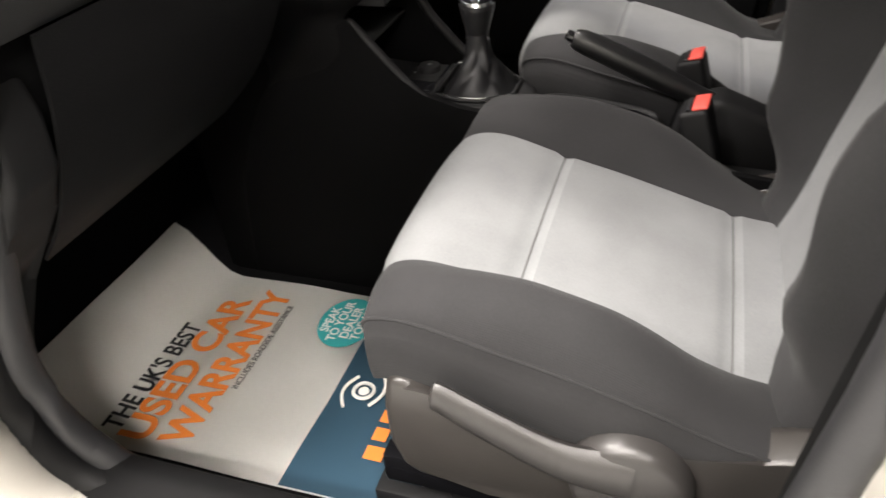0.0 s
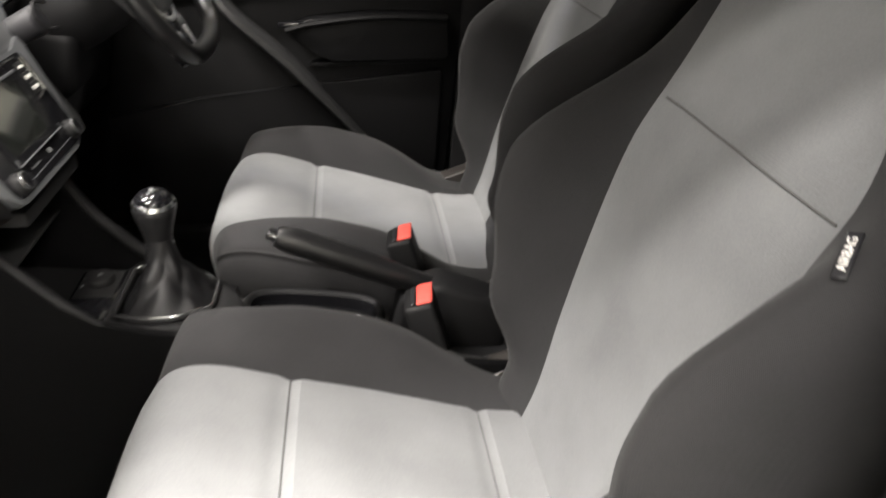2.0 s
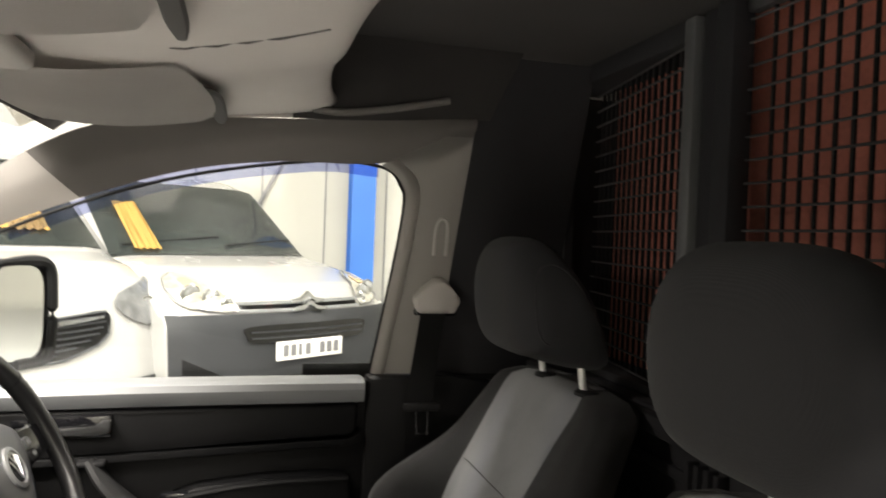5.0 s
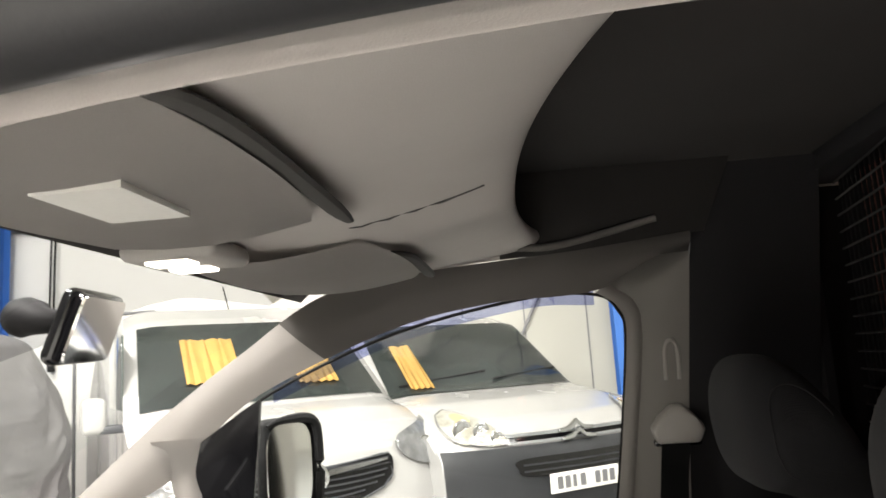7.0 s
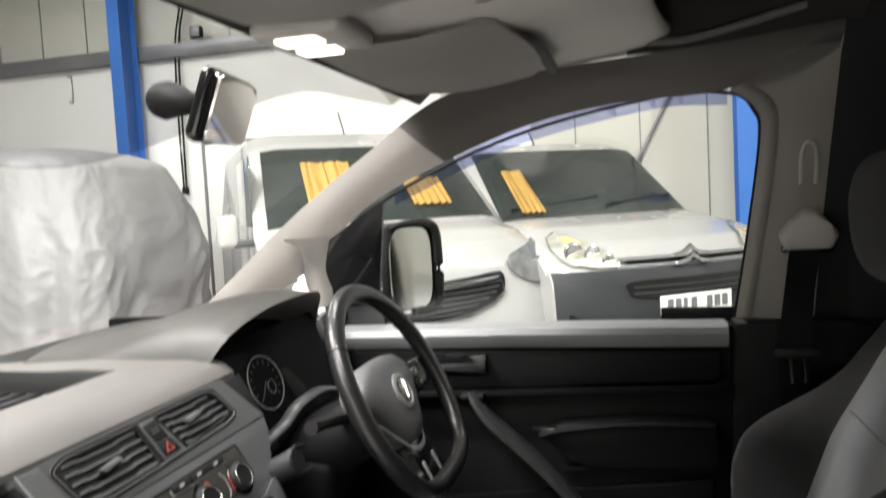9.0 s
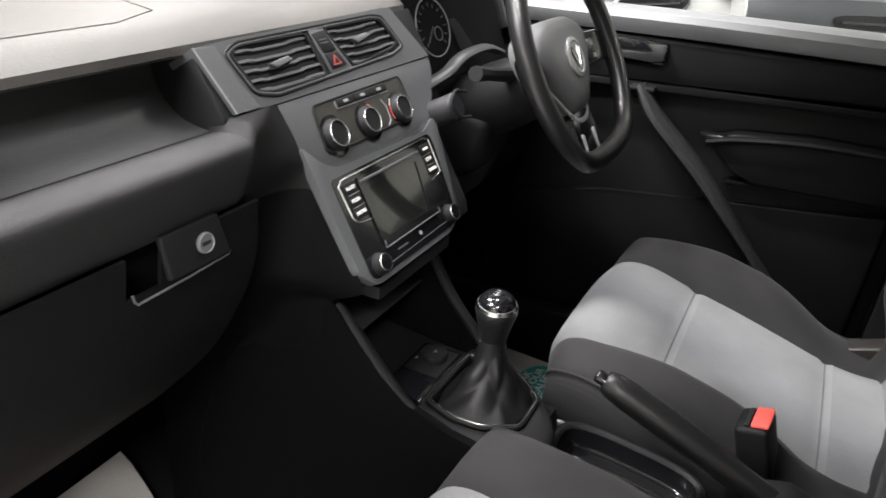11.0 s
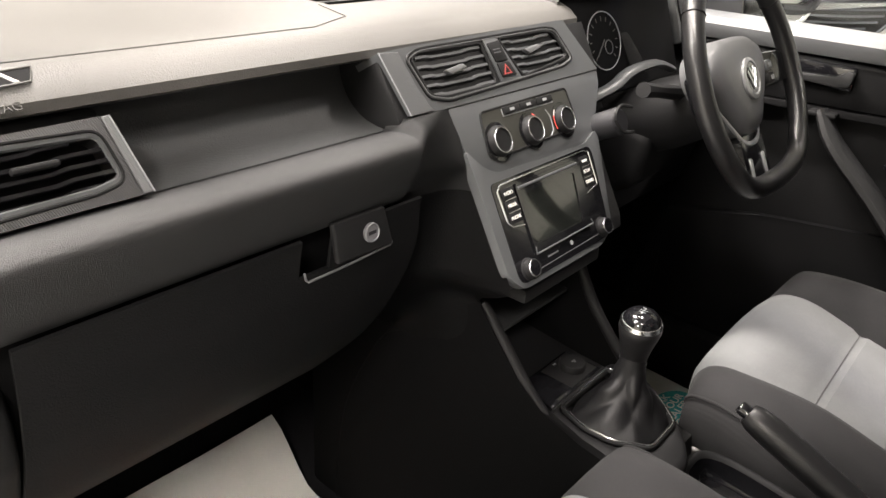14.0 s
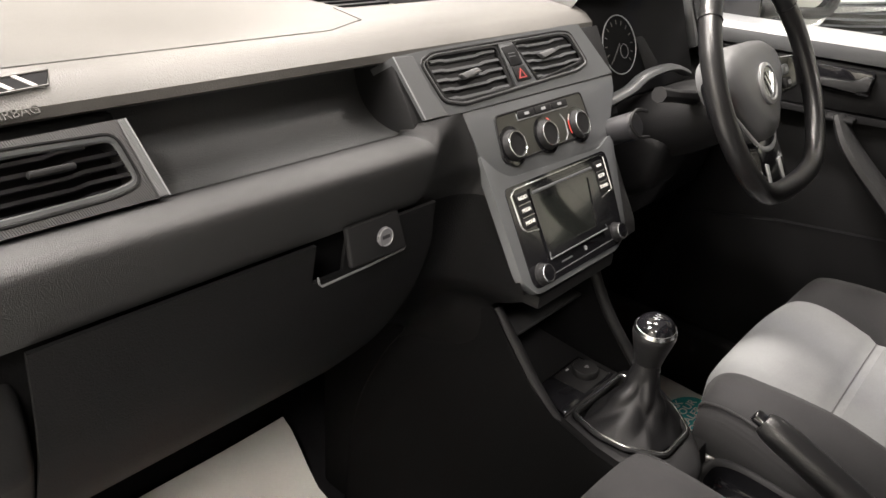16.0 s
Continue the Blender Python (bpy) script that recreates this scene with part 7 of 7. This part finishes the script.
L_WALL = [(-0.80, 0.345), (-0.80, 0.930), (-0.470, 0.930), (-0.464, 0.875), (-0.432, 0.842), (-0.389, 0.793), (-0.348, 0.760), (-0.288, 0.746), (-0.226, 0.738), (-0.16, 0.725), (-0.10, 0.708), (0.0, 0.688), (0.28, 0.66), (0.30, 0.345)]
R_WALL = [(-0.80, 0.345), (-0.80, 0.930), (-0.455, 0.930), (-0.4275, 0.8756), (-0.399, 0.825), (-0.368, 0.790), (-0.346, 0.771), (-0.320, 0.748), (-0.300, 0.700), (-0.285, 0.60), (0.28, 0.58), (0.30, 0.345)]
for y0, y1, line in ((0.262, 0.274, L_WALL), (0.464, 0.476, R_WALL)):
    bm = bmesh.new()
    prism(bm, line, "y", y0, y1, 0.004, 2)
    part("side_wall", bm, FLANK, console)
bm = bmesh.new()
prism(bm, [(-0.64, 0.345), (-0.64, 0.80), (-0.58, 0.745), (-0.40, 0.728), (-0.301, 0.724), (-0.301, 0.345)], "y", 0.2745, 0.4635, 0.0)
part("floor_panel", bm, LOWER, console)
bm = bmesh.new()
prism(bm, [(-0.300, 0.345), (-0.300, 0.724), (-0.20, 0.715), (-0.188, 0.655), (0.03, 0.635), (0.035, 0.655), (0.28, 0.640), (0.28, 0.345)], "y", 0.2745, 0.425, 0.0)
part("floor_panel", bm, LOWER, console)
part("cubby_top", boxed((-0.60, 0.275, 0.895), (-0.40, 0.4635, 0.915), 0.004), LOWER, console)
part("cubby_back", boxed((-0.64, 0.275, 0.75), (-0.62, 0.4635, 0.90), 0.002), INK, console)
part("cubby_shelf", boxed((-0.56, 0.2745, 0.8255), (-0.440, 0.4635, 0.8310), 0.002), DASH, console)
for yy, run in ((0.2722, [(-0.462, 0.872), (-0.430, 0.838), (-0.388, 0.790), (-0.350, 0.755), (-0.310, 0.735), (-0.28, 0.722)]), (0.4660, [(-0.4275, 0.8736), (-0.399, 0.824), (-0.368, 0.788), (-0.340, 0.758), (-0.312, 0.735), (-0.29, 0.72)])):
    bm = bmesh.new()
    tube(bm, spline([(x, yy, z) for x, z in run], 24), 0.0085, 10)
    part("wall_edge", bm, LOWER, console, "rounded edge of the console wall")
RIM_OUT = [(-0.352, 0.262), (-0.281, 0.263), (-0.235, 0.266), (-0.195, 0.286), (-0.172, 0.316), (-0.172, 0.346), (-0.192, 0.380), (-0.226, 0.414), (-0.262, 0.450), (-0.300, 0.474), (-0.352, 0.476)]
rim_in = [(-0.347, 0.309), (-0.346, 0.441), (-0.255, 0.430), (-0.214, 0.392), (-0.214, 0.322), (-0.259, 0.296), (-0.302, 0.294)]
out_l, in_l = around(soft_corners(RIM_OUT, 0.02), 120), around(soft_corners(rim_in, 0.010), 120)
bm = bmesh.new()
grid(bm, [[(o[0] + (i[0] - o[0]) * f, o[1] + (i[1] - o[1]) * f, z) for o, i in zip(out_l, in_l)] for f, z in ((0.10, 0.650), (0.0, 0.718), (0.02, 0.728), (0.10, 0.735), (0.28, 0.7395), (0.60, 0.7415), (0.90, 0.7415), (1.0, 0.739), (1.02, 0.725))], closed_v=True)
part("gear_surround", bm, LOWER, console, "moulded rim round the gear lever", angle=50)
for s_, yy in ((1, 0.258), (-1, 0.480)):
    bm = bmesh.new()
    tube(bm, [(-0.25, yy, 0.66), (0.0, yy, 0.64)], 0.002, 5)
    part("trim_line", bm, SILVER, console)
bm = bmesh.new()
prism(bm, [(-0.416, 0.318), (-0.416, 0.437), (-0.352, 0.437), (-0.352, 0.303)], "z", 0.722, 0.742, 0.003, 2)
sock = part("socket_panel", bm, GLOSS, console, "gloss black socket panel")
bm = bmesh.new()
prism(bm, [(-0.4105, 0.362), (-0.4105, 0.432), (-0.357, 0.432), (-0.357, 0.362)], "z", 0.742, 0.7435, 0.001, 1)
part("socket_field", bm, LOWER, sock)
bm = bmesh.new()
lathe(bm, [(0.0200, 0.0), (0.0200, 0.007), (0.018, 0.010), (0.0, 0.0105)], (-0.384, 0.405, 0.743), (0, 0, 1), 28)
cap_ = part("socket_cap", bm, LOWER, sock, "round socket cap")
for a, b in ((-0.384, 0.405), (-0.384, 0.409), (-0.381, 0.407)):
    part("mark", boxed((a - 0.0012, b - 0.0030, 0.7534), (a + 0.0012, b + 0.0010, 0.7539), 0), HUB, cap_)
part("mark", boxed((-0.407, 0.388, 0.7435), (-0.404, 0.394, 0.7440), 0), VANE, sock)
part("tray_bar", boxed((-0.3515, 0.300, 0.730), (-0.3480, 0.440, 0.7440), 0.0012), LOWER, console)
def cup_ring(grow, drop):
    """A rounded oblong round the cup well."""
    out = []
    for k in range(56):
        a = k * math.tau / 56
        ca_, sa_ = math.cos(a), math.sin(a)
        x = -0.085 + (0.093 + grow) * abs(ca_) ** 0.6 * math.copysign(1, ca_)
        out.append((x, 0.378 + (0.043 + grow) * abs(sa_) ** 0.6 * math.copysign(1, sa_), 0.711 - 0.115 * (x + 0.178) + drop))
    return out


bm = bmesh.new()
grid(bm, [cup_ring(g_, d_) for g_, d_ in ((0.012, -0.030), (0.011, -0.006), (0.006, 0.001), (0.001, 0.001), (-0.002, -0.004))], closed_v=True)
part("cup_surround", bm, LOWER, console, "moulded rim round the cup holder", angle=60)
bm = bmesh.new()
grid(bm, [cup_ring(g_, d_) for g_, d_ in ((-0.002, -0.004), (-0.005, -0.024), (-0.012, -0.032), (-0.030, -0.034), (-0.041, -0.034))], closed_v=True)
part("cup_well", bm, GLOSS, console, "gloss black cup holder well", angle=60)

gear = thing("gear_lever", (-0.28, 0.372, 0.735), "black gear lever with a leather gaiter", "gear lever")
G0 = Vector((-0.281, 0.366, 0.738))
fr_pts = [(-0.063, -0.054), (-0.062, 0.072), (0.024, 0.061), (0.064, 0.024), (0.064, -0.041), (0.020, -0.067), (-0.020, -0.069)]
bm = bmesh.new()
tube(bm, [G0 + Vector((a, b, 0.005)) for a, b in soft_corners(fr_pts, 0.010, 5)], 0.0040, 8, closed=True)
part("gaiter_frame", bm, LOWER, gear, "black gaiter frame")
bm = bmesh.new()
tube(bm, [G0 + Vector((a, b, 0.0090)) for a, b in soft_corners(fr_pts, 0.010, 5)], 0.0013, 6, closed=True)
part("frame_edge", bm, CHROME, gear, "thin bright edge round the gaiter")
bm = bmesh.new()
rows = []
TOP = Vector((-0.289, 0.386, 0.825))
for i in range(25):
    f = i / 24
    c = G0.lerp(TOP, f)
    row = []
    for j in range(80):
        a = j * math.tau / 80
        box_r = 1 / max(abs(math.cos(a)), abs(math.sin(a))) ** 0.55
        r = (1 - f) ** 3.0 + 0.17 * math.sin(math.pi * f) * (1 - f)
        swell = math.sin(math.pi * min(1, f * 1.1 + 0.02))
        crease = 1.1 * abs(math.sin(a * 1.5 + 2.4 * f + 0.5)) + 0.55 * abs(math.sin(a * 3.0 - 5.0 * f + 0.7)) - 0.95
        sag = math.sin(f * 17 + 1.5 * math.sin(a * 2 + 0.8)) * math.exp(-((f - 0.55) / 0.35) ** 2)
        fold = 1 + 0.20 * crease * swell + 0.06 * sag
        row.append((c.x + (0.017 + (0.058 * box_r - 0.017) * r) * math.cos(a) * fold, c.y + (0.017 + (0.060 * box_r - 0.017) * r) * math.sin(a) * fold, c.z + 0.010 * crease * r * f * 3))
    rows.append(row)
grid(bm, rows, closed_v=True)
part("gaiter", bm, GAITER, gear, "creased black leather gaiter", angle=70)
bm = bmesh.new()
kx = Vector((0.05, -0.10, 1)).normalized()
lathe(bm, [(0.0175, -0.010), (0.0180, 0.0), (0.0205, 0.014), (0.0255, 0.034), (0.0282, 0.046), (0.0276, 0.055), (0.0235, 0.061), (0.0, 0.063)], TOP - 0.004 * kx, kx, 28)
knob = part("knob", bm, LEATHER, gear, "black leather gear knob")
bm = bmesh.new()
lathe(bm, [(0.0185, 0.0), (0.0195, 0.003), (0.0185, 0.006)], TOP - 0.018 * kx, kx, 24)
part("collar", bm, CHROME, gear, "chrome collar")
bm = bmesh.new()
lathe(bm, [(0.0272, 0.052), (0.0280, 0.0545), (0.0258, 0.0590), (0.0240, 0.0595)], TOP - 0.004 * kx, kx, 28)
part("cap_ring", bm, CHROME, knob, "chrome ring round the gear cap")
bm = bmesh.new()
lathe(bm, [(0.0250, 0.0585), (0.0225, 0.0645), (0.0165, 0.0700), (0.009, 0.0730), (0.0, 0.0740)], TOP - 0.004 * kx, kx, 28)
part("cap", bm, GLOSS, knob, "gloss black gear cap")
mk = plate_on(TOP + 0.0702 * kx, (0, 1, 0), (-1, 0, 0))
for a, b, c_, d in ((-0.008, -0.0005, 0.008, 0.0005), (-0.0085, -0.006, -0.0075, 0.006), (-0.0005, -0.006, 0.0005, 0.006), (0.0075, -0.0005, 0.0085, 0.006)):
    part("shift_mark", boxed((a, b, 0.0), (c_, d, 0.0003), 0, 1, mk @ Matrix.Diagonal((0.75, 0.75, 1, 1))), VANE, knob)

brake = thing("handbrake", (0.0, 0.365, 0.70), "black handbrake lever between the seats", "handbrake")
bm = bmesh.new()
hb = spline([(-0.128, 0.358, 0.832), (-0.08, 0.360, 0.812), (0.0, 0.364, 0.775), (0.08, 0.368, 0.735), (0.15, 0.370, 0.690)], 24)
tube(bm, hb, [0.013, 0.0165, 0.0175, 0.018, 0.0185, 0.0185, 0.0185, 0.019, 0.019, 0.019, 0.019, 0.019, 0.0185, 0.018, 0.0175, 0.017, 0.017, 0.018, 0.02, 0.021, 0.022, 0.022, 0.022, 0.022], 12, squash=(0.95, 1.05))
part("grip", bm, LEATHER, brake)
bm = bmesh.new()
lathe(bm, [(0.0085, 0.0), (0.0085, 0.014), (0.007, 0.017), (0.0, 0.018)], hb[0] + Vector((0.004, 0, -0.002)), (-0.9, 0, 0.4), 16)
part("release_button", bm, GLOSS, brake)
bm = bmesh.new()
tube(bm, [p + Vector((0.002, 0.0, 0.0185)) for p in hb[2:16]], 0.0008, 4)
part("stitching", bm, SEAM, brake, "pale stitching")
bm = bmesh.new()
prism(bm, [(0.02, 0.64), (0.04, 0.735), (0.10, 0.755), (0.19, 0.72), (0.20, 0.64)], "y", 0.335, 0.40, 0.012, 3)
part("boot", bm, LOWER, brake)

for y, x, tilt_ in ((0.285, 0.055, 0.12), (0.468, 0.042, 0.10)):
    bk = thing("belt_buckle", (x + 0.05, y, 0.65), "black belt buckle with a red release button", "buckle", "belt buckles")
    mq = plate_on((x + 0.020, y + 0.012, 0.745), (0.10, 1, 0.0), (-0.30, 0, 1.0))
    bm = bmesh.new()
    box(bm, (-0.029, -0.085, -0.030), (0.029, 0.022, 0.012), 0.007, 3, mq)
    part("casing", bm, LOWER, bk)
    bm = bmesh.new()
    box(bm, (-0.024, 0.0215, -0.010), (0.024, 0.027, 0.0125), 0.003, 2, mq)
    rb = part("release_button", bm, RED, bk, "red release button")
    part("slot", boxed((-0.022, 0.0215, -0.018), (0.022, 0.0255, -0.0115), 0.001, 1, mq), INK, bk)
    bm = bmesh.new()
    tube(bm, spline([mq @ Vector((0, -0.08, -0.01)), (x + 0.07, y + 0.005, 0.60), (x + 0.11, y, 0.50)], 10), 0.016, 8, squash=(1.4, 0.5))
    part("stalk", bm, LOWER, bk)

# ---- overhead things ----
def visor(y0, y1, x0, x1, label, g0, g1):
    v = thing("sun_visor", ((x0 + x1) / 2, (y0 + y1) / 2, 1.645), label, "sun visor", "sun visors")
    bm = bmesh.new()
    rows = []
    for i in range(9):
        f = i / 8
        x = x0 + (x1 - x0) * f
        rows.append([(x + 0.035 * (abs(2 * j / 20 - 1) ** 2.2) * -f, y0 + (y1 - y0) * j / 20, 1.640 + 0.012 * f - 0.010 * math.sin(math.pi * f) - 0.006 * math.sin(math.pi * j / 20)) for j in range(21)])
    grid(bm, rows)
    pad(bm, 0.014)
    low_z = min(q.co.z for q in bm.verts)
    for q in bm.verts:
        q.co.z += 1.632 - low_z
    part("panel", bm, LINING, v)
    # Shade behind the visor's rear edge is modelled as a dark tube.
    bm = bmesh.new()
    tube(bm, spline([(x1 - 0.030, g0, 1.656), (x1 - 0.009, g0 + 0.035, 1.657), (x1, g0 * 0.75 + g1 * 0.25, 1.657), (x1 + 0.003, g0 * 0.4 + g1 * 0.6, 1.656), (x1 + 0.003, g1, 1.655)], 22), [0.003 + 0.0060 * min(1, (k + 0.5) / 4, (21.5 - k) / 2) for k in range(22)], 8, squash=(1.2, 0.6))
    part("shadow_gap", bm, GAP_SHADE, v)
    return v


vp = visor(-0.12, 0.300, -0.345, -0.098, "grey felt sun visor folded against the roof", -0.085, 0.315)
part("warning_label", boxed((-0.250, 0.024, 1.6312), (-0.184, 0.128, 1.638), 0.0), PAPER, vp, "pale warning label")
visor(0.435, 0.875, -0.345, -0.075, "grey felt sun visor folded against the roof", 0.56, 0.86)
cl = thing("cabin_light", (-0.30, 0.375, 1.645), "pale cabin light between the sun visors, lit", "light")
part("housing", boxed((-0.355, 0.318, 1.632), (-0.245, 0.432, 1.656), 0.01, 3), PILLAR, cl)
for y in (0.347, 0.403):
    part("lens", boxed((-0.330, y - 0.016, 1.628), (-0.280, y + 0.016, 1.633), 0.002), CABIN_GLOW, cl, "lit lens")
rv = thing("rear_view_mirror", (-0.52, 0.40, 1.60), "black interior mirror on the windscreen", "mirror")
mv_ = plate_on((-0.425, 0.396, 1.567), (-0.24, 0.96, 0.04), (0.36, 0.06, 1))
bm = bmesh.new()
box(bm, (-0.086, -0.044, -0.022), (0.086, 0.044, 0.0), 0.012, 3, mv_)
part("housing", bm, GLOSS, rv)
bm = bmesh.new()
prism(bm, rounded(-0.079, -0.038, 0.079, 0.038, 0.012), "z", 0.0, 0.003, 0, 1, mv_)
part("mirror_glass", bm, MIRROR, rv)
bm = bmesh.new()
tube(bm, spline([mv_ @ Vector((0, 0.005, -0.02)), (-0.47, 0.375, 1.580), (-0.50, 0.385, 1.588), (-0.525, 0.39, 1.585)], 10), [0.012, 0.012, 0.013, 0.015, 0.018, 0.021, 0.023, 0.024, 0.023, 0.018], 12)
part("foot", bm, LOWER, rv)

# ---- paper mats ----


def floor_mat(label):
    t = thing("paper_mat", (-0.55, 0.02, 0.34), label, "floor mat", "paper mats")
    def sheet(x0, x1, y0, y1, lift, cut=None, n=26):
        bm = bmesh.new()
        rows = []
        for i in range(n + 1):
            x = x0 + (x1 - x0) * i / n
            row = []
            for j in range(n + 1):
                y = y0 + (y1 - y0) * j / n
                row.append((x, y, 0.348 + 0.112 * ease(0.0, 1.0, (-0.765 - x) / 0.125) + 0.006 * noise.noise((x * 6, y * 6, 3)) + lift))
            rows.append(row)
        grid(bm, rows)
        return bm
    bm = sheet(-0.885, -0.24, -0.20, 0.235, 0.0)
    pad(bm, 0.0012)
    paper = part("paper", bm, PAPER, t)
    bm = sheet(-0.462, -0.245, -0.198, 0.233, 0.0018)
    for v in bm.verts:
        if v.co.x < -0.45:
            v.co.x += 0.012 + 0.03 * (v.co.y + 0.2)
    part("dark_field", bm, NAVY, paper, "navy printed field")
    def base(x, y):
        return plate_on((x, y, 0.3550 + 0.112 * ease(0.0, 1.0, (-0.765 - x) / 0.125)), (-0.015, 1, 0), (-1, -0.015, 0.0 if x > -0.75 else 0.12))
    writing("lettering", "THE UK'S BEST", 0.046, base(-0.762, -0.176), INK, paper, 0.0002, "LEFT", 0.84, 0.022)
    writing("lettering", "USED CAR", 0.074, base(-0.714, -0.186), ORANGE, paper, 0.0002, "LEFT", 1.0, 0.030)
    writing("lettering", "WARRANTY", 0.074, base(-0.644, -0.174), ORANGE, paper, 0.0002, "LEFT", 0.90, 0.030)
    writing("lettering", "INCLUDES ROADSIDE ASSISTANCE", 0.0165, base(-0.609, -0.050), INK, paper, 0.0002, "LEFT", 0.84)
    bm = bmesh.new()
    ring = [(-0.490 + 0.052 * math.cos(a), 0.150 + 0.066 * math.sin(a)) for a in [k * math.tau / 40 for k in range(40)]]
    prism(bm, ring, "z", 0.3535, 0.3541)
    bub = part("bubble", bm, TEAL, paper, "teal speech bubble")
    bm = bmesh.new()
    prism(bm, [(-0.465, 0.115), (-0.440, 0.15), (-0.405, 0.165)], "z", 0.3535, 0.3541)
    part("bubble_tail", bm, TEAL, paper)
    for k, w in enumerate(("SPEAK", "TO YOUR", "DEALER", "TODAY")):
        writing("lettering", w, 0.024, plate_on((-0.522 + 0.021 * k, 0.150, 0.3545), (0, 1, 0), (-1, 0, 0)), PAPER, paper, 0.0002, "CENTER", 1.0, 0.02)
    bm = bmesh.new()
    tube(bm, [(-0.394 + 0.017 * math.cos(k * math.tau / 24), 0.0 + 0.017 * math.sin(k * math.tau / 24), 0.3550) for k in range(24)], 0.0032, 5, closed=True)
    part("ring_mark", bm, PAPER, paper)
    bm = bmesh.new()
    lathe(bm, [(0.009, 0), (0.009, 0.001), (0, 0.001)], (-0.394, 0.0, 0.3535), (0, 0, 1), 18)
    part("dot_mark", bm, PAPER, paper)
    for s_ in (-1, 1):
        bm = bmesh.new()
        tube(bm, [(-0.394 + s_ * (0.020 + 0.014 * math.sin(math.pi * k / 12)), -0.034 + 0.068 * k / 12 + s_ * 0.006, 0.3550) for k in range(13)], 0.0028, 5)
        part("arc_mark", bm, PAPER, paper)
    for k in range(6):
        part("print_bar", boxed((-0.345, -0.125 + 0.036 * k, 0.3535), (-0.322 if k else -0.315, -0.100 + 0.036 * k, 0.3541), 0), ORANGE, paper)
    return t


mat_p = floor_mat("white printed paper floor mat with orange lettering")
copy_thing(mat_p, Matrix.Translation((-0.445, 0.768, 0.34)) @ Matrix.Diagonal((1, 1.32, 1, 1)))

# ---- the van that the cabin belongs to ----
own = thing("work_van", (0.6, MID, GROUND), "cream-white panel van with its passenger door open", "van")


def flank(sgn):
    """Load-space side from door pillar to tail, leaning in above the belt line."""
    prof_ = [(0.86, 0.33), (0.885, 0.6), (0.89, 1.0), (0.86, 1.25), (0.78, 1.62), (0.70, 1.80), (0.60, 1.895)]
    rows = []
    for x in (0.425, 0.7, 1.2, 1.8, 2.4, 2.75, 2.88):
        pinch = 1 - 0.06 * ease(2.3, 2.88, x)
        rows.append([(x, MID + sgn * y * pinch, z) for y, z in prof_])
    return rows


for sgn in (-1, 1):
    bm = bmesh.new()
    grid(bm, flank(sgn))
    pad(bm, 0.02)
    part("side_panel", bm, CREAM, own)
    bm = bmesh.new()
    rows = []
    for x, top in ((-0.66, 1.14), (-0.95, 1.13), (-1.3, 1.08), (-1.7, 1.0), (-1.95, 0.9)):
        out_ = 0.88 - 0.20 * ease(-1.2, -2.0, x)
        rows.append([(x, MID + sgn * out_, 0.34), (x, MID + sgn * (out_ + 0.01), 0.7), (x, MID + sgn * (out_ - 0.02), top - 0.06), (x, MID + sgn * (out_ - 0.10), top)])
    grid(bm, rows)
    pad(bm, 0.01)
    part("wing", bm, CREAM, own)
    for wx in (-1.25, 1.45):
        bm = bmesh.new()
        lathe(bm, [(0.19, -0.2), (0.30, -0.2), (0.32, -0.17), (0.32, -0.03), (0.29, 0.0), (0.21, 0.0), (0.20, -0.03)], (wx, MID + sgn * 0.86, GROUND + 0.32), (0, sgn, 0), 28)
        wh = part("wheel", bm, RUBBER, own)
        bm = bmesh.new()
        lathe(bm, [(0.02, -0.01), (0.19, -0.02), (0.205, -0.005), (0.205, -0.05), (0.02, -0.06)], (wx, MID + sgn * 0.86, GROUND + 0.32), (0, sgn, 0), 20)
        part("rim", bm, SILVER, wh)
bm = bmesh.new()
rows = []
for x, z in ((-0.40, 1.70), (-0.1, 1.86), (0.3, 1.905), (1.2, 1.92), (2.4, 1.91), (2.86, 1.88)):
    rows.append([(x, MID + y, z - 0.06 * (abs(y) / 0.6) ** 3) for y in (-0.61, -0.5, -0.25, 0, 0.25, 0.5, 0.61)])
grid(bm, rows)
pad(bm, 0.015)
part("roof_panel", bm, CREAM, own)
bm = bmesh.new()
rows = []
for x, z in ((-1.17, 1.13), (-1.4, 1.10), (-1.7, 1.02), (-1.92, 0.92), (-2.0, 0.80), (-2.02, 0.40)):
    rows.append([(x + 0.12 * (y / 0.8) ** 2, MID + y * (0.78 + 0.0 * z), z - 0.05 * (abs(y)) ** 3) for y in (-1, -0.7, -0.35, 0, 0.35, 0.7, 1)])
grid(bm, rows)
pad(bm, 0.012)
part("bonnet", bm, CREAM, own)
part("firewall", boxed((-1.24, -0.40, 0.30), (-1.205, 1.12, 1.17), 0.005), FLANK, own)
part("tail_doors", boxed((2.84, -0.46, 0.35), (2.88, 1.18, 1.88), 0.02), CREAM, own)
part("underbody", boxed((-1.9, -0.42, 0.24), (2.84, 1.14, 0.298), 0.02), LOWER, own)
for y0, y1 in ((-0.40, -0.365), (1.10, 1.13)):
    part("kick_panel", boxed((-1.21, y0, 0.30), (-0.66 if y0 < 0 else -0.60, y1, 1.20), 0.005), FLANK, own)
